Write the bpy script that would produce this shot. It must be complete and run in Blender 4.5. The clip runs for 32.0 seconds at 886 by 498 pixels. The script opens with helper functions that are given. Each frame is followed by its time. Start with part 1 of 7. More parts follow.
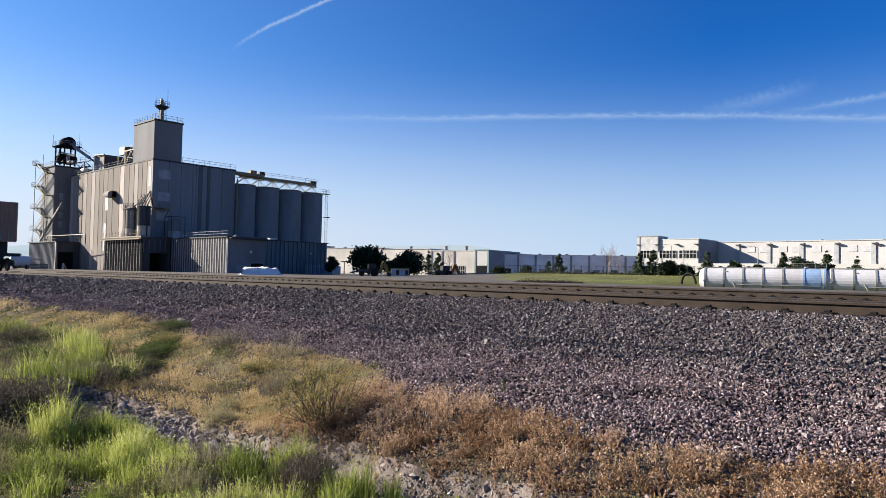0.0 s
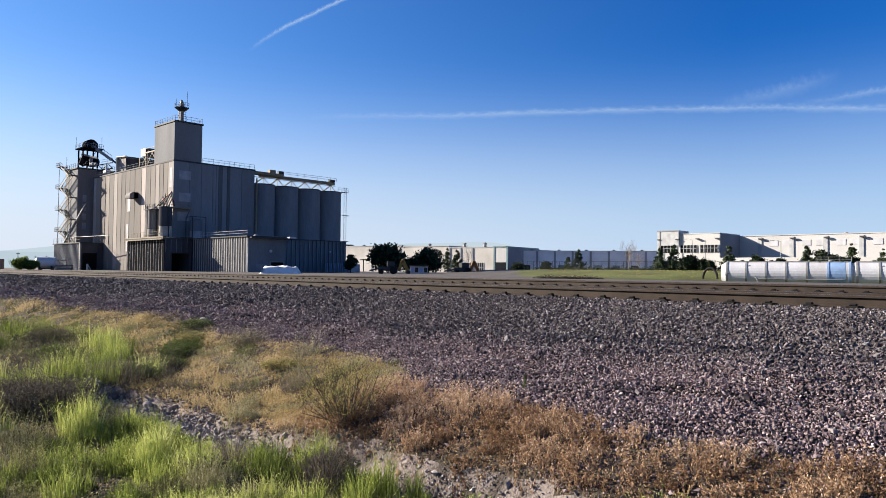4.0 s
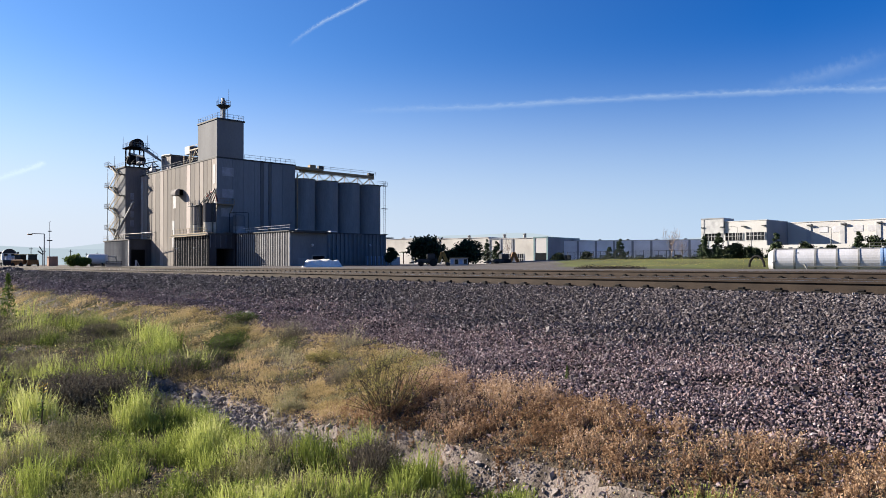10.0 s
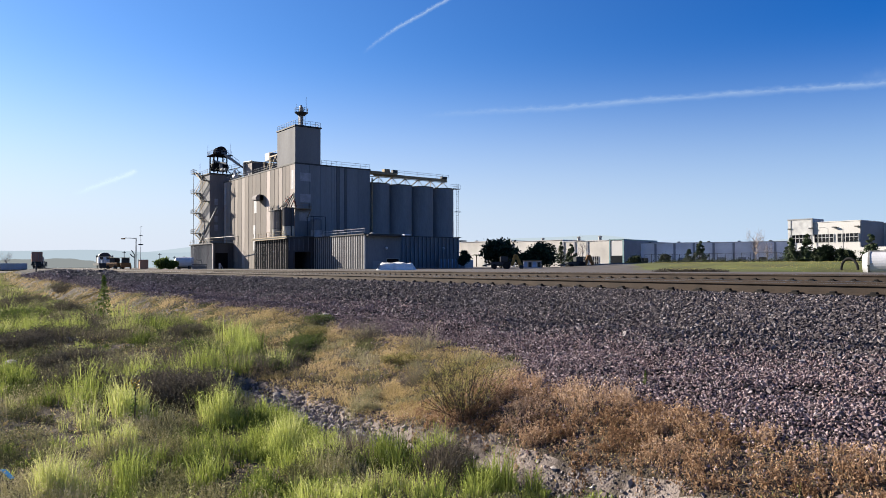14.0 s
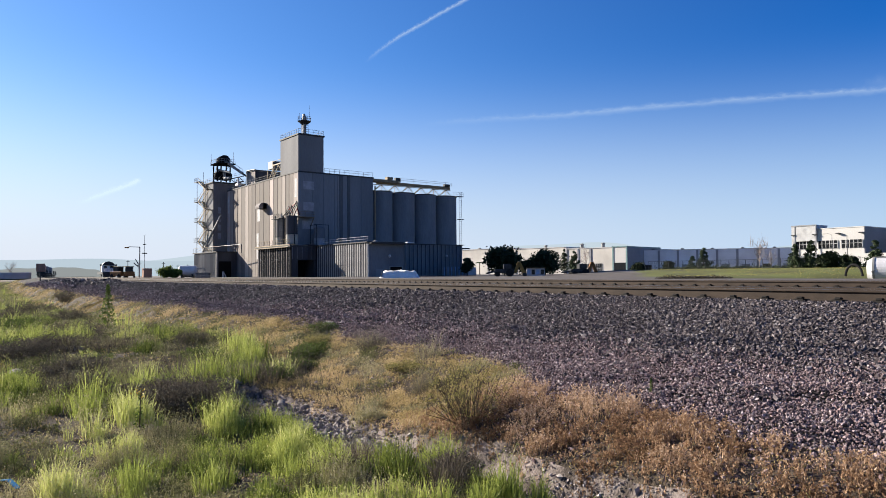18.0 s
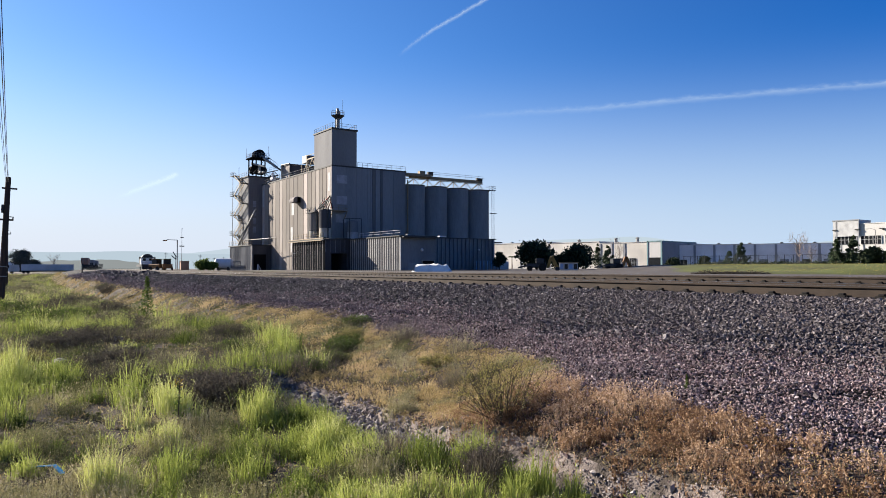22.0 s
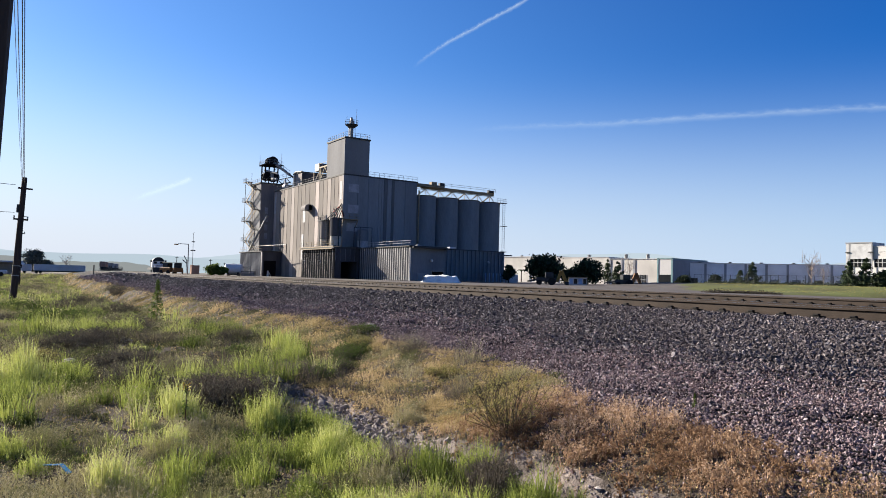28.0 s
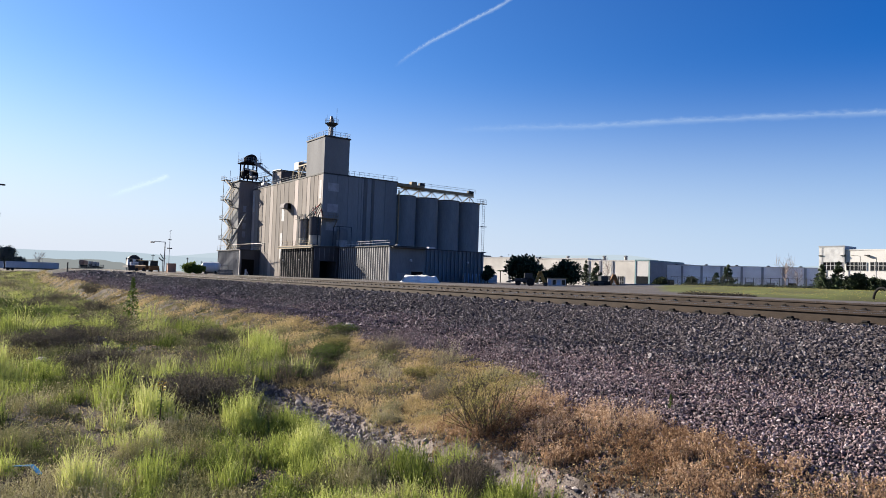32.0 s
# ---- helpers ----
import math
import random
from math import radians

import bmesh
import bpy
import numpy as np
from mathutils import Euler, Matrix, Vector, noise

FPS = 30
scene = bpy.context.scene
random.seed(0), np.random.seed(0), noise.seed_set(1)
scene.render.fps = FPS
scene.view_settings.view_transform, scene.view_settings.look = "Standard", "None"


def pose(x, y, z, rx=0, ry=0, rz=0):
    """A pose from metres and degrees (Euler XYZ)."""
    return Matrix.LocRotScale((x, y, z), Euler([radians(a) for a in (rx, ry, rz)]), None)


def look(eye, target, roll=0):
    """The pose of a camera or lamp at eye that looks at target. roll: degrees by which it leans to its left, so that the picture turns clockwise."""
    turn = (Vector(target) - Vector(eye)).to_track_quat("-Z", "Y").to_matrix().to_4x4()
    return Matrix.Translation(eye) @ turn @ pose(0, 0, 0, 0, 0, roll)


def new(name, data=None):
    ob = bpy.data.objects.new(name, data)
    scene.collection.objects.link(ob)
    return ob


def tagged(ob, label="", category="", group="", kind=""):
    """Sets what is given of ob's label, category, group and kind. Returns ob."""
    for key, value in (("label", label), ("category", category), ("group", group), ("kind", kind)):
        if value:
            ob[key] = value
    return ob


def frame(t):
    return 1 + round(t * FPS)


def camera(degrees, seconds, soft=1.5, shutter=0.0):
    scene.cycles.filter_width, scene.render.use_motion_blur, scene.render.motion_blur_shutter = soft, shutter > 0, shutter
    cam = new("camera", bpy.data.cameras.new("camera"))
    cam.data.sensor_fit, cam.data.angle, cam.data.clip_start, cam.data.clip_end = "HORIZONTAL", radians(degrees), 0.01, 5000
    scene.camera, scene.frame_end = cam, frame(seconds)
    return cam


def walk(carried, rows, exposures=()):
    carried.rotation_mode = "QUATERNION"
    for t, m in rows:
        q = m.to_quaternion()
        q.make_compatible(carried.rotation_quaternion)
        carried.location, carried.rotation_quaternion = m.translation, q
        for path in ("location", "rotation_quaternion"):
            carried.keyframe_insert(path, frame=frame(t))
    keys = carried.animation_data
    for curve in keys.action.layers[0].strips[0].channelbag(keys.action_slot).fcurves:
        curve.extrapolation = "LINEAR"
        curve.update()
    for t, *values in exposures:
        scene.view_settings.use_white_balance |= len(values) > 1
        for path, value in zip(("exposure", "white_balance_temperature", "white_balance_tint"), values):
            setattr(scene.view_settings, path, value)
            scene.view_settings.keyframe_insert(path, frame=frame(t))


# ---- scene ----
cam = camera(64.9, 32.0, soft=0.5)

PATH = [
    (0, (0.125, 0.247, 0.502), (-1.217, 1.728, 0.575), 1.1),
    (0.5, (0.126, 0.241, 0.503), (-1.21, 1.726, 0.582), 1.1),
    (1, (0.129, 0.236, 0.502), (-1.211, 1.719, 0.581), 1.0),
    (1.5, (0.121, 0.242, 0.5), (-1.229, 1.715, 0.578), 1.0),
    (2, (0.116, 0.245, 0.499), (-1.246, 1.708, 0.577), 1.0),
    (2.5, (0.119, 0.235, 0.502), (-1.251, 1.69, 0.582), 1.0),
    (4.5, (0.122, 0.246, 0.5), (-1.266, 1.685, 0.559), 0.4),
    (5, (0.115, 0.255, 0.497), (-1.284, 1.683, 0.554), 0.4),
    (5.5, (0.124, 0.242, 0.499), (-1.286, 1.659, 0.555), 0.5),
    (6, (0.127, 0.236, 0.5), (-1.291, 1.645, 0.553), 0.6),
    (6.5, (0.123, 0.232, 0.5), (-1.301, 1.635, 0.551), 0.8),
    (7, (0.12, 0.237, 0.5), (-1.307, 1.636, 0.547), 0.7),
    (7.5, (0.128, 0.235, 0.499), (-1.297, 1.637, 0.544), 0.6),
    (8, (0.127, 0.238, 0.5), (-1.297, 1.641, 0.544), 0.4),
    (8.5, (0.134, 0.231, 0.501), (-1.296, 1.629, 0.543), 0.3),
    (9, (0.119, 0.238, 0.501), (-1.322, 1.624, 0.541), 0.2),
    (9.5, (0.124, 0.233, 0.503), (-1.328, 1.607, 0.543), 0.1),
    (10, (0.124, 0.23, 0.501), (-1.337, 1.594, 0.541), -0.2),
    (10.5, (0.113, 0.237, 0.499), (-1.364, 1.585, 0.535), -0.5),
    (11, (0.126, 0.232, 0.501), (-1.379, 1.548, 0.531), -0.7),
    (11.5, (0.113, 0.238, 0.499), (-1.425, 1.517, 0.527), -0.5),
    (12, (0.115, 0.224, 0.499), (-1.451, 1.468, 0.53), -0.0),
    (12.5, (0.122, 0.215, 0.503), (-1.462, 1.435, 0.541), 0.2),
    (13, (0.121, 0.215, 0.501), (-1.472, 1.424, 0.547), 0.1),
    (13.5, (0.123, 0.222, 0.499), (-1.472, 1.426, 0.548), -0.2),
    (14, (0.12, 0.223, 0.501), (-1.476, 1.427, 0.55), -0.2),
    (14.5, (0.121, 0.218, 0.501), (-1.477, 1.42, 0.553), -0.0),
    (16.5, (0.116, 0.211, 0.498), (-1.475, 1.419, 0.568), 0.2),
    (17, (0.118, 0.209, 0.504), (-1.474, 1.417, 0.577), 0.0),
    (17.5, (0.112, 0.209, 0.501), (-1.482, 1.414, 0.576), -0.2),
    (18, (0.111, 0.212, 0.501), (-1.49, 1.409, 0.572), -0.4),
    (18.5, (0.109, 0.215, 0.502), (-1.497, 1.405, 0.565), -0.6),
    (19, (0.107, 0.22, 0.502), (-1.5, 1.408, 0.563), -0.8),
    (19.5, (0.108, 0.213, 0.504), (-1.498, 1.403, 0.567), -0.8),
    (20, (0.117, 0.206, 0.507), (-1.491, 1.393, 0.574), -0.6),
    (20.5, (0.111, 0.204, 0.505), (-1.507, 1.378, 0.572), -0.4),
    (21, (0.117, 0.199, 0.503), (-1.516, 1.352, 0.565), -0.3),
    (21.5, (0.109, 0.2, 0.499), (-1.537, 1.334, 0.556), -0.2),
    (22, (0.108, 0.201, 0.502), (-1.547, 1.323, 0.556), -0.1),
    (22.5, (0.117, 0.192, 0.501), (-1.541, 1.308, 0.558), 0.0),
    (23, (0.114, 0.193, 0.502), (-1.546, 1.306, 0.561), 0.0),
    (23.5, (0.114, 0.198, 0.499), (-1.552, 1.303, 0.561), -0.2),
    (24, (0.119, 0.195, 0.503), (-1.551, 1.293, 0.57), -0.3),
    (24.5, (0.119, 0.192, 0.502), (-1.555, 1.285, 0.578), -0.3),
    (25, (0.12, 0.193, 0.502), (-1.555, 1.284, 0.581), -0.1),
    (25.5, (0.11, 0.197, 0.501), (-1.568, 1.284, 0.575), 0.0),
    (27.5, (0.114, 0.185, 0.5), (-1.565, 1.269, 0.577), 1.1),
    (28, (0.119, 0.186, 0.499), (-1.551, 1.284, 0.585), 1.5),
    (28.5, (0.118, 0.188, 0.501), (-1.541, 1.301, 0.592), 1.8),
    (29, (0.112, 0.191, 0.501), (-1.54, 1.315, 0.592), 2.0),
    (29.5, (0.112, 0.192, 0.502), (-1.537, 1.321, 0.585), 2.0),
    (30, (0.105, 0.201, 0.499), (-1.541, 1.334, 0.572), 1.8),
    (30.5, (0.104, 0.203, 0.499), (-1.538, 1.342, 0.566), 1.8),
    (31, (0.102, 0.199, 0.499), (-1.538, 1.342, 0.57), 1.8),
    (31.5, (0.11, 0.195, 0.502), (-1.528, 1.339, 0.583), 1.9),
    (32, (0.115, 0.19, 0.501), (-1.521, 1.336, 0.589), 1.9),
]
walk(cam, [(t, look(eye, target, roll)) for t, eye, target, roll in PATH])

# ---------------------------------------------------------------- world, sun, exposure
SUN_AZ = 207.0      # degrees from +x, counter-clockwise, towards the sun
SUN_EL = 23.0
scene.view_settings.exposure = 1.62
world = bpy.data.worlds.new("world")
scene.world = world
world.use_nodes = True
wn = world.node_tree.nodes
wl = world.node_tree.links
wbg = wn["Background"]
sky = wn.new("ShaderNodeTexSky")
sky.sky_type = "NISHITA"
sky.sun_disc = False
sky.sun_elevation = radians(SUN_EL)
sky.sun_rotation = radians(90.0 - SUN_AZ)
sky.air_density, sky.dust_density, sky.ozone_density = 1.0, 0.2, 2.0
sat = wn.new("ShaderNodeHueSaturation")
sat.inputs["Saturation"].default_value = 1.22
wl.new(sky.outputs[0], sat.inputs["Color"])
# a tint towards violet-blue, and milky haze towards the horizon all round
tint = wn.new("ShaderNodeMix")
tint.data_type, tint.blend_type = "RGBA", "MULTIPLY"
tint.inputs[0].default_value = 1.0
tint.inputs[7].default_value = (0.45, 0.67, 0.92, 1)
wl.new(sat.outputs[0], tint.inputs[6])
wtc, wsep, wmr, haze = wn.new("ShaderNodeTexCoord"), wn.new("ShaderNodeSeparateXYZ"), wn.new("ShaderNodeMapRange"), wn.new("ShaderNodeMix")
wl.new(wtc.outputs["Generated"], wsep.inputs[0])
wmr.interpolation_type = "SMOOTHERSTEP"
wmr.inputs["From Min"].default_value, wmr.inputs["From Max"].default_value = -0.04, 0.33
wmr.inputs["To Min"].default_value, wmr.inputs["To Max"].default_value = 1.0, 0.0
wl.new(wsep.outputs[2], wmr.inputs[0])
haze.data_type = "RGBA"
wl.new(wmr.outputs[0], haze.inputs[0])
# brighter and warmer round the sun, deeper blue away from it
wdot, wside, wgrade = wn.new("ShaderNodeVectorMath"), wn.new("ShaderNodeMapRange"), wn.new("ShaderNodeMix")
wdot.operation = "DOT_PRODUCT"
wdot.inputs[1].default_value = (math.cos(radians(SUN_AZ)), math.sin(radians(SUN_AZ)), 0)
wl.new(wtc.outputs["Generated"], wdot.inputs[0])
wside.inputs["From Min"].default_value, wside.inputs["From Max"].default_value = -0.1, 0.9
wl.new(wdot.outputs["Value"], wside.inputs[0])
wgrade.data_type = "RGBA"
wgrade.inputs[6].default_value, wgrade.inputs[7].default_value = (0.22, 0.66, 0.98, 1), (1.6, 1.22, 1.12, 1)
wl.new(wside.outputs[0], wgrade.inputs[0])
wlow = wn.new("ShaderNodeMix")
wlow.data_type = "RGBA"
wlow.inputs[6].default_value, wlow.inputs[7].default_value = (3.4, 4.35, 5.65, 1), (4.75, 5.1, 5.85, 1)
wl.new(wside.outputs[0], wlow.inputs[0])
wprod = wn.new("ShaderNodeMix")
wprod.data_type, wprod.blend_type = "RGBA", "MULTIPLY"
wprod.inputs[0].default_value = 1.0
wl.new(tint.outputs[2], wprod.inputs[6])
wl.new(wgrade.outputs[2], wprod.inputs[7])
wl.new(wprod.outputs[2], haze.inputs[6])
wl.new(wlow.outputs[2], haze.inputs[7])
wl.new(haze.outputs[2], wbg.inputs[0])
wbg.inputs[1].default_value = 0.052

sun = new("sun", bpy.data.lights.new("sun", "SUN"))
sun.data.energy, sun.data.angle, sun.data.color = 5.0, radians(0.53), (1.0, 0.9, 0.77)
_d = Vector((math.cos(radians(SUN_AZ)) * math.cos(radians(SUN_EL)), math.sin(radians(SUN_AZ)) * math.cos(radians(SUN_EL)), math.sin(radians(SUN_EL))))
sun.matrix_world = look(_d * 300, (0, 0, 0))


# ---------------------------------------------------------------- materials
def material(name, base=(0.5, 0.5, 0.5), rough=0.8, metal=0.0, second=None, scale=3.0, fine=40.0, bump=0.3, stretch=(1, 1, 1), island=0.0, each=0.0, spec=0.18, dist=0.01):
    """A surface with stains at one size and grain at another."""
    m = bpy.data.materials.new(name)
    m.use_nodes = True
    n, l = m.node_tree.nodes, m.node_tree.links
    b = n["Principled BSDF"]
    b.inputs["Roughness"].default_value, b.inputs["Metallic"].default_value = rough, metal
    b.inputs["Specular IOR Level"].default_value = spec
    second = second or tuple(c * 0.72 for c in base)
    tc, mp = n.new("ShaderNodeTexCoord"), n.new("ShaderNodeMapping")
    mp.inputs["Scale"].default_value = stretch
    l.new(tc.outputs["Object"], mp.inputs[0])
    big, small = n.new("ShaderNodeTexNoise"), n.new("ShaderNodeTexNoise")
    big.inputs["Scale"].default_value, big.inputs["Detail"].default_value = scale, 5
    small.inputs["Scale"].default_value, small.inputs["Detail"].default_value = fine, 3
    l.new(mp.outputs[0], big.inputs["Vector"])
    l.new(mp.outputs[0], small.inputs["Vector"])
    ramp = n.new("ShaderNodeValToRGB")
    ramp.color_ramp.elements[0].position, ramp.color_ramp.elements[1].position = 0.35, 0.65
    ramp.color_ramp.elements[0].color, ramp.color_ramp.elements[1].color = (*second, 1), (*base, 1)
    l.new(big.outputs["Fac"], ramp.inputs[0])
    mix = n.new("ShaderNodeMix")
    mix.data_type, mix.blend_type = "RGBA", "MULTIPLY"
    mix.inputs[0].default_value = 1.0
    mr = n.new("ShaderNodeMapRange")
    mr.inputs["To Min"].default_value, mr.inputs["To Max"].default_value = 0.8, 1.2
    l.new(small.outputs["Fac"], mr.inputs[0])
    l.new(ramp.outputs[0], mix.inputs[6])
    l.new(mr.outputs[0], mix.inputs[7])
    out = mix.outputs[2]
    for amount, source, socket in ((island, "ShaderNodeNewGeometry", "Random Per Island"), (each, "ShaderNodeObjectInfo", "Random")):
        if amount:
            g, r2, m2 = n.new(source), n.new("ShaderNodeMapRange"), n.new("ShaderNodeMix")
            r2.inputs["To Min"].default_value, r2.inputs["To Max"].default_value = 1 - amount, 1 + amount
            m2.data_type, m2.blend_type = "RGBA", "MULTIPLY"
            m2.inputs[0].default_value = 1.0
            l.new(g.outputs[socket], r2.inputs[0])
            l.new(out, m2.inputs[6])
            l.new(r2.outputs[0], m2.inputs[7])
            out = m2.outputs[2]
    l.new(out, b.inputs["Base Color"])
    if bump:
        bp = n.new("ShaderNodeBump")
        bp.inputs["Strength"].default_value, bp.inputs["Distance"].default_value = bump, dist
        l.new(small.outputs["Fac"], bp.inputs["Height"])
        l.new(bp.outputs[0], b.inputs["Normal"])
    return m


def glow(name, colour, strength=1.0):
    m = bpy.data.materials.new(name)
    m.use_nodes = True
    n, l = m.node_tree.nodes, m.node_tree.links
    n.remove(n["Principled BSDF"])
    e = n.new("ShaderNodeEmission")
    e.inputs[0].default_value, e.inputs[1].default_value = (*colour, 1), strength
    l.new(e.outputs[0], n["Material Output"].inputs[0])
    return m


CONCRETE = material("weathered_concrete", (0.178, 0.18, 0.184), 0.9, second=(0.138, 0.14, 0.145), scale=0.25, fine=6, stretch=(1, 1, 0.25), bump=0.2)
PANEL = material("aged_panel", (0.205, 0.183, 0.165), 0.85, second=(0.15, 0.133, 0.118), scale=0.3, fine=5, stretch=(1, 1, 0.15), each=0.16, bump=0.2)
PANEL_GREY = material("grey_panel", (0.19, 0.2, 0.215), 0.85, second=(0.155, 0.164, 0.177), scale=0.3, fine=5, stretch=(1, 1, 0.15), each=0.04, bump=0.2)
SIDING = material("corrugated_steel", (0.19, 0.197, 0.212), 0.6, 0.1, second=(0.145, 0.15, 0.162), scale=0.6, fine=9, stretch=(1, 1, 0.3), each=0.12, spec=0.0)
STEEL = material("galvanised_steel", (0.252, 0.252, 0.244), 0.6, 0.25, scale=2, fine=20)
# Near-black fill painted in doorways in place of an unlit interior.
DARK = material("opening_shade", (0.0111, 0.0111, 0.0118), 0.9, bump=0, spec=0.0)
DARK_STEEL = material("dark_painted_steel", (0.037, 0.0407, 0.0444), 0.55, 0.3, scale=2, fine=20)
YELLOW_STEEL = material("ochre_painted_steel", (0.23, 0.18, 0.115), 0.6, 0.1, scale=2, fine=20)
RAIL = material("rusty_rail", (0.042, 0.031, 0.024), 0.8, 0.1, second=(0.028, 0.021, 0.017), scale=3, fine=60)
RAIL_TOP = material("polished_rail_head", (0.296, 0.281, 0.266), 0.35, 0.9, scale=2, fine=30, bump=0.05)
TIE = material("concrete_tie", (0.19, 0.172, 0.155), 0.9, scale=3, fine=50, each=0.12)
CLIP = material("rail_clip", (0.0148, 0.0133, 0.0126), 0.7, 0.4, scale=10, fine=60)
WHITE_WALL = material("white_tilt_up_wall", (0.46, 0.452, 0.44), 0.85, second=(0.41, 0.402, 0.39), scale=0.1, fine=4, bump=0.1)
GREY_WALL = material("grey_tilt_up_wall", (0.252, 0.259, 0.274), 0.85, scale=0.1, fine=4, bump=0.1)
GLASS = material("dark_window_glass", (0.0148, 0.0163, 0.0185), 0.1, scale=1, fine=4, bump=0)
WHITE_PAINT = material("white_paint", (0.47, 0.475, 0.5), 0.45, second=(0.38, 0.375, 0.38), scale=0.5, fine=9, stretch=(1, 1, 0.4), bump=0.1)
BLUE_PAINT = material("pale_blue_paint", (0.222, 0.333, 0.518), 0.45, scale=1, fine=9, bump=0.1)
RED_PAINT = material("red_paint", (0.222, 0.0296, 0.0222), 0.5, scale=2, fine=20)
ORANGE = material("orange_machine_paint", (0.25, 0.11, 0.035), 0.5, second=(0.17, 0.075, 0.025), scale=2, fine=20)
YELLOW = material("yellow_machine_paint", (0.24, 0.155, 0.04), 0.5, second=(0.16, 0.1, 0.03), scale=2, fine=20)
RUBBER = material("rubber", (0.0148, 0.0148, 0.0148), 0.85, scale=3, fine=30)
POLE_WOOD = material("creosote_pole_wood", (0.0555, 0.0407, 0.0311), 0.85, second=(0.0333, 0.0244, 0.02), scale=3, fine=25, stretch=(4, 4, 0.3))
CABLE = material("black_cable", (0.0148, 0.0148, 0.0148), 0.7, bump=0)
BARK = material("bark", (0.074, 0.0555, 0.0407), 0.9, scale=4, fine=30, stretch=(1, 1, 0.3))
LEAF = material("tree_leaf", (0.03, 0.043, 0.018), 0.75, second=(0.018, 0.026, 0.012), scale=1, fine=8, island=0.4, bump=0)
# Leaves beyond 250 m carry distance haze in a paler colour.
HAZY_LEAF = material("haze_paled_leaf", (0.1, 0.115, 0.1), 0.85, second=(0.07, 0.08, 0.07), scale=1, fine=8, island=0.3, bump=0)
PINE = material("pine_needles", (0.0444, 0.0629, 0.0296), 0.8, scale=1, fine=8, island=0.4, bump=0)
CORRUGATED_BROWN = material("brown_container_steel", (0.34, 0.2, 0.14), 0.6, 0.1, second=(0.26, 0.15, 0.105), scale=0.8, fine=12, stretch=(1, 1, 0.4))
TARP = material("white_tarpaulin", (0.72, 0.71, 0.69), 0.6, second=(0.58, 0.57, 0.54), scale=1.2, fine=9)


# ---------------------------------------------------------------- mesh helpers
def finish(bm, name, mat, smooth=False):
    me = bpy.data.meshes.new(name)
    bmesh.ops.recalc_face_normals(bm, faces=bm.faces)
    if smooth:
        for f in bm.faces:
            f.smooth = True
    bm.to_mesh(me)
    bm.free()
    me.materials.append(mat)
    return me


def part(name, bm, mat, parent=None, label="", smooth=False, at=None):
    """One mesh object from a bmesh or a mesh, under a thing."""
    me = finish(bm, name, mat, smooth) if isinstance(bm, bmesh.types.BMesh) else bm
    ob = new(name, me)
    if parent:
        ob.parent = parent
    if at is not None:
        ob.matrix_basis = at
    return tagged(ob, label)


def thing(name, label, category, at=None, group="", kind=""):
    ob = new(name)
    if at is not None:
        ob.matrix_basis = at
    return tagged(ob, label, category, group, kind)


def box(bm, x0, x1, y0, y1, z0, z1, bevel=0.0):
    r = bmesh.ops.create_cube(bm, size=1, matrix=Matrix.LocRotScale(((x0 + x1) / 2, (y0 + y1) / 2, (z0 + z1) / 2), None, (abs(x1 - x0), abs(y1 - y0), abs(z1 - z0))))
    if bevel:
        es = list({e for v in r["verts"] for e in v.link_edges})
        bmesh.ops.bevel(bm, geom=es, offset=bevel, segments=1, affect="EDGES", profile=0.5)
    return bm


def boxes(*rows, bevel=0.0):
    bm = bmesh.new()
    for r in rows:
        box(bm, *r, bevel=bevel)
    return bm


def rod(bm, a, b, r, r2=None, seg=8):
    a, b = Vector(a), Vector(b)
    d = b - a
    bmesh.ops.create_cone(bm, cap_ends=True, segments=seg, radius1=r, radius2=r if r2 is None else r2, depth=d.length, matrix=Matrix.Translation((a + b) / 2) @ d.to_track_quat("Z", "Y").to_matrix().to_4x4())
    return bm


def rods(*rows, seg=8):
    bm = bmesh.new()
    for r in rows:
        rod(bm, *r, seg=seg)
    return bm


def beam(bm, a, b, w, h):
    """A square bar from a to b."""
    a, b = Vector(a), Vector(b)
    d = b - a
    bmesh.ops.create_cube(bm, size=1, matrix=Matrix.Translation((a + b) / 2) @ d.to_track_quat("Z", "Y").to_matrix().to_4x4() @ Matrix.Diagonal((w, h, d.length, 1)))
    return bm


def beams(*rows):
    bm = bmesh.new()
    for r in rows:
        beam(bm, *r)
    return bm


def raw(name, verts, faces, mat, smooth=False):
    """A mesh from numpy arrays; faces all have the same number of corners."""
    verts, faces = np.asarray(verts, dtype=np.float32), np.asarray(faces, dtype=np.int32)
    me = bpy.data.meshes.new(name)
    me.vertices.add(len(verts))
    me.vertices.foreach_set("co", verts.ravel())
    k = faces.shape[1]
    me.loops.add(faces.size)
    me.loops.foreach_set("vertex_index", faces.ravel())
    me.polygons.add(len(faces))
    me.polygons.foreach_set("loop_start", np.arange(0, faces.size, k, dtype=np.int32))
    me.polygons.foreach_set("use_smooth", np.full(len(faces), smooth))
    me.update(calc_edges=True)
    me.materials.append(mat)
    return me


# ---------------------------------------------------------------- the lie of the land
CURVE = 2.1e-4          # the tracks bend away from their near line
TRACK = 12.95           # the main track's middle
SHOULDER = 11.3         # where its level bed begins


def bend(x):
    """How far the tracks have swung over at x."""
    s = np.maximum(-np.asarray(x, dtype=float) - 5.0, 0.0)
    return 0.018 * s * s / (s + 6.0) + CURVE * s * s


def smooth01(t):
    t = np.clip(t, 0, 1)
    return t * t * (3 - 2 * t)


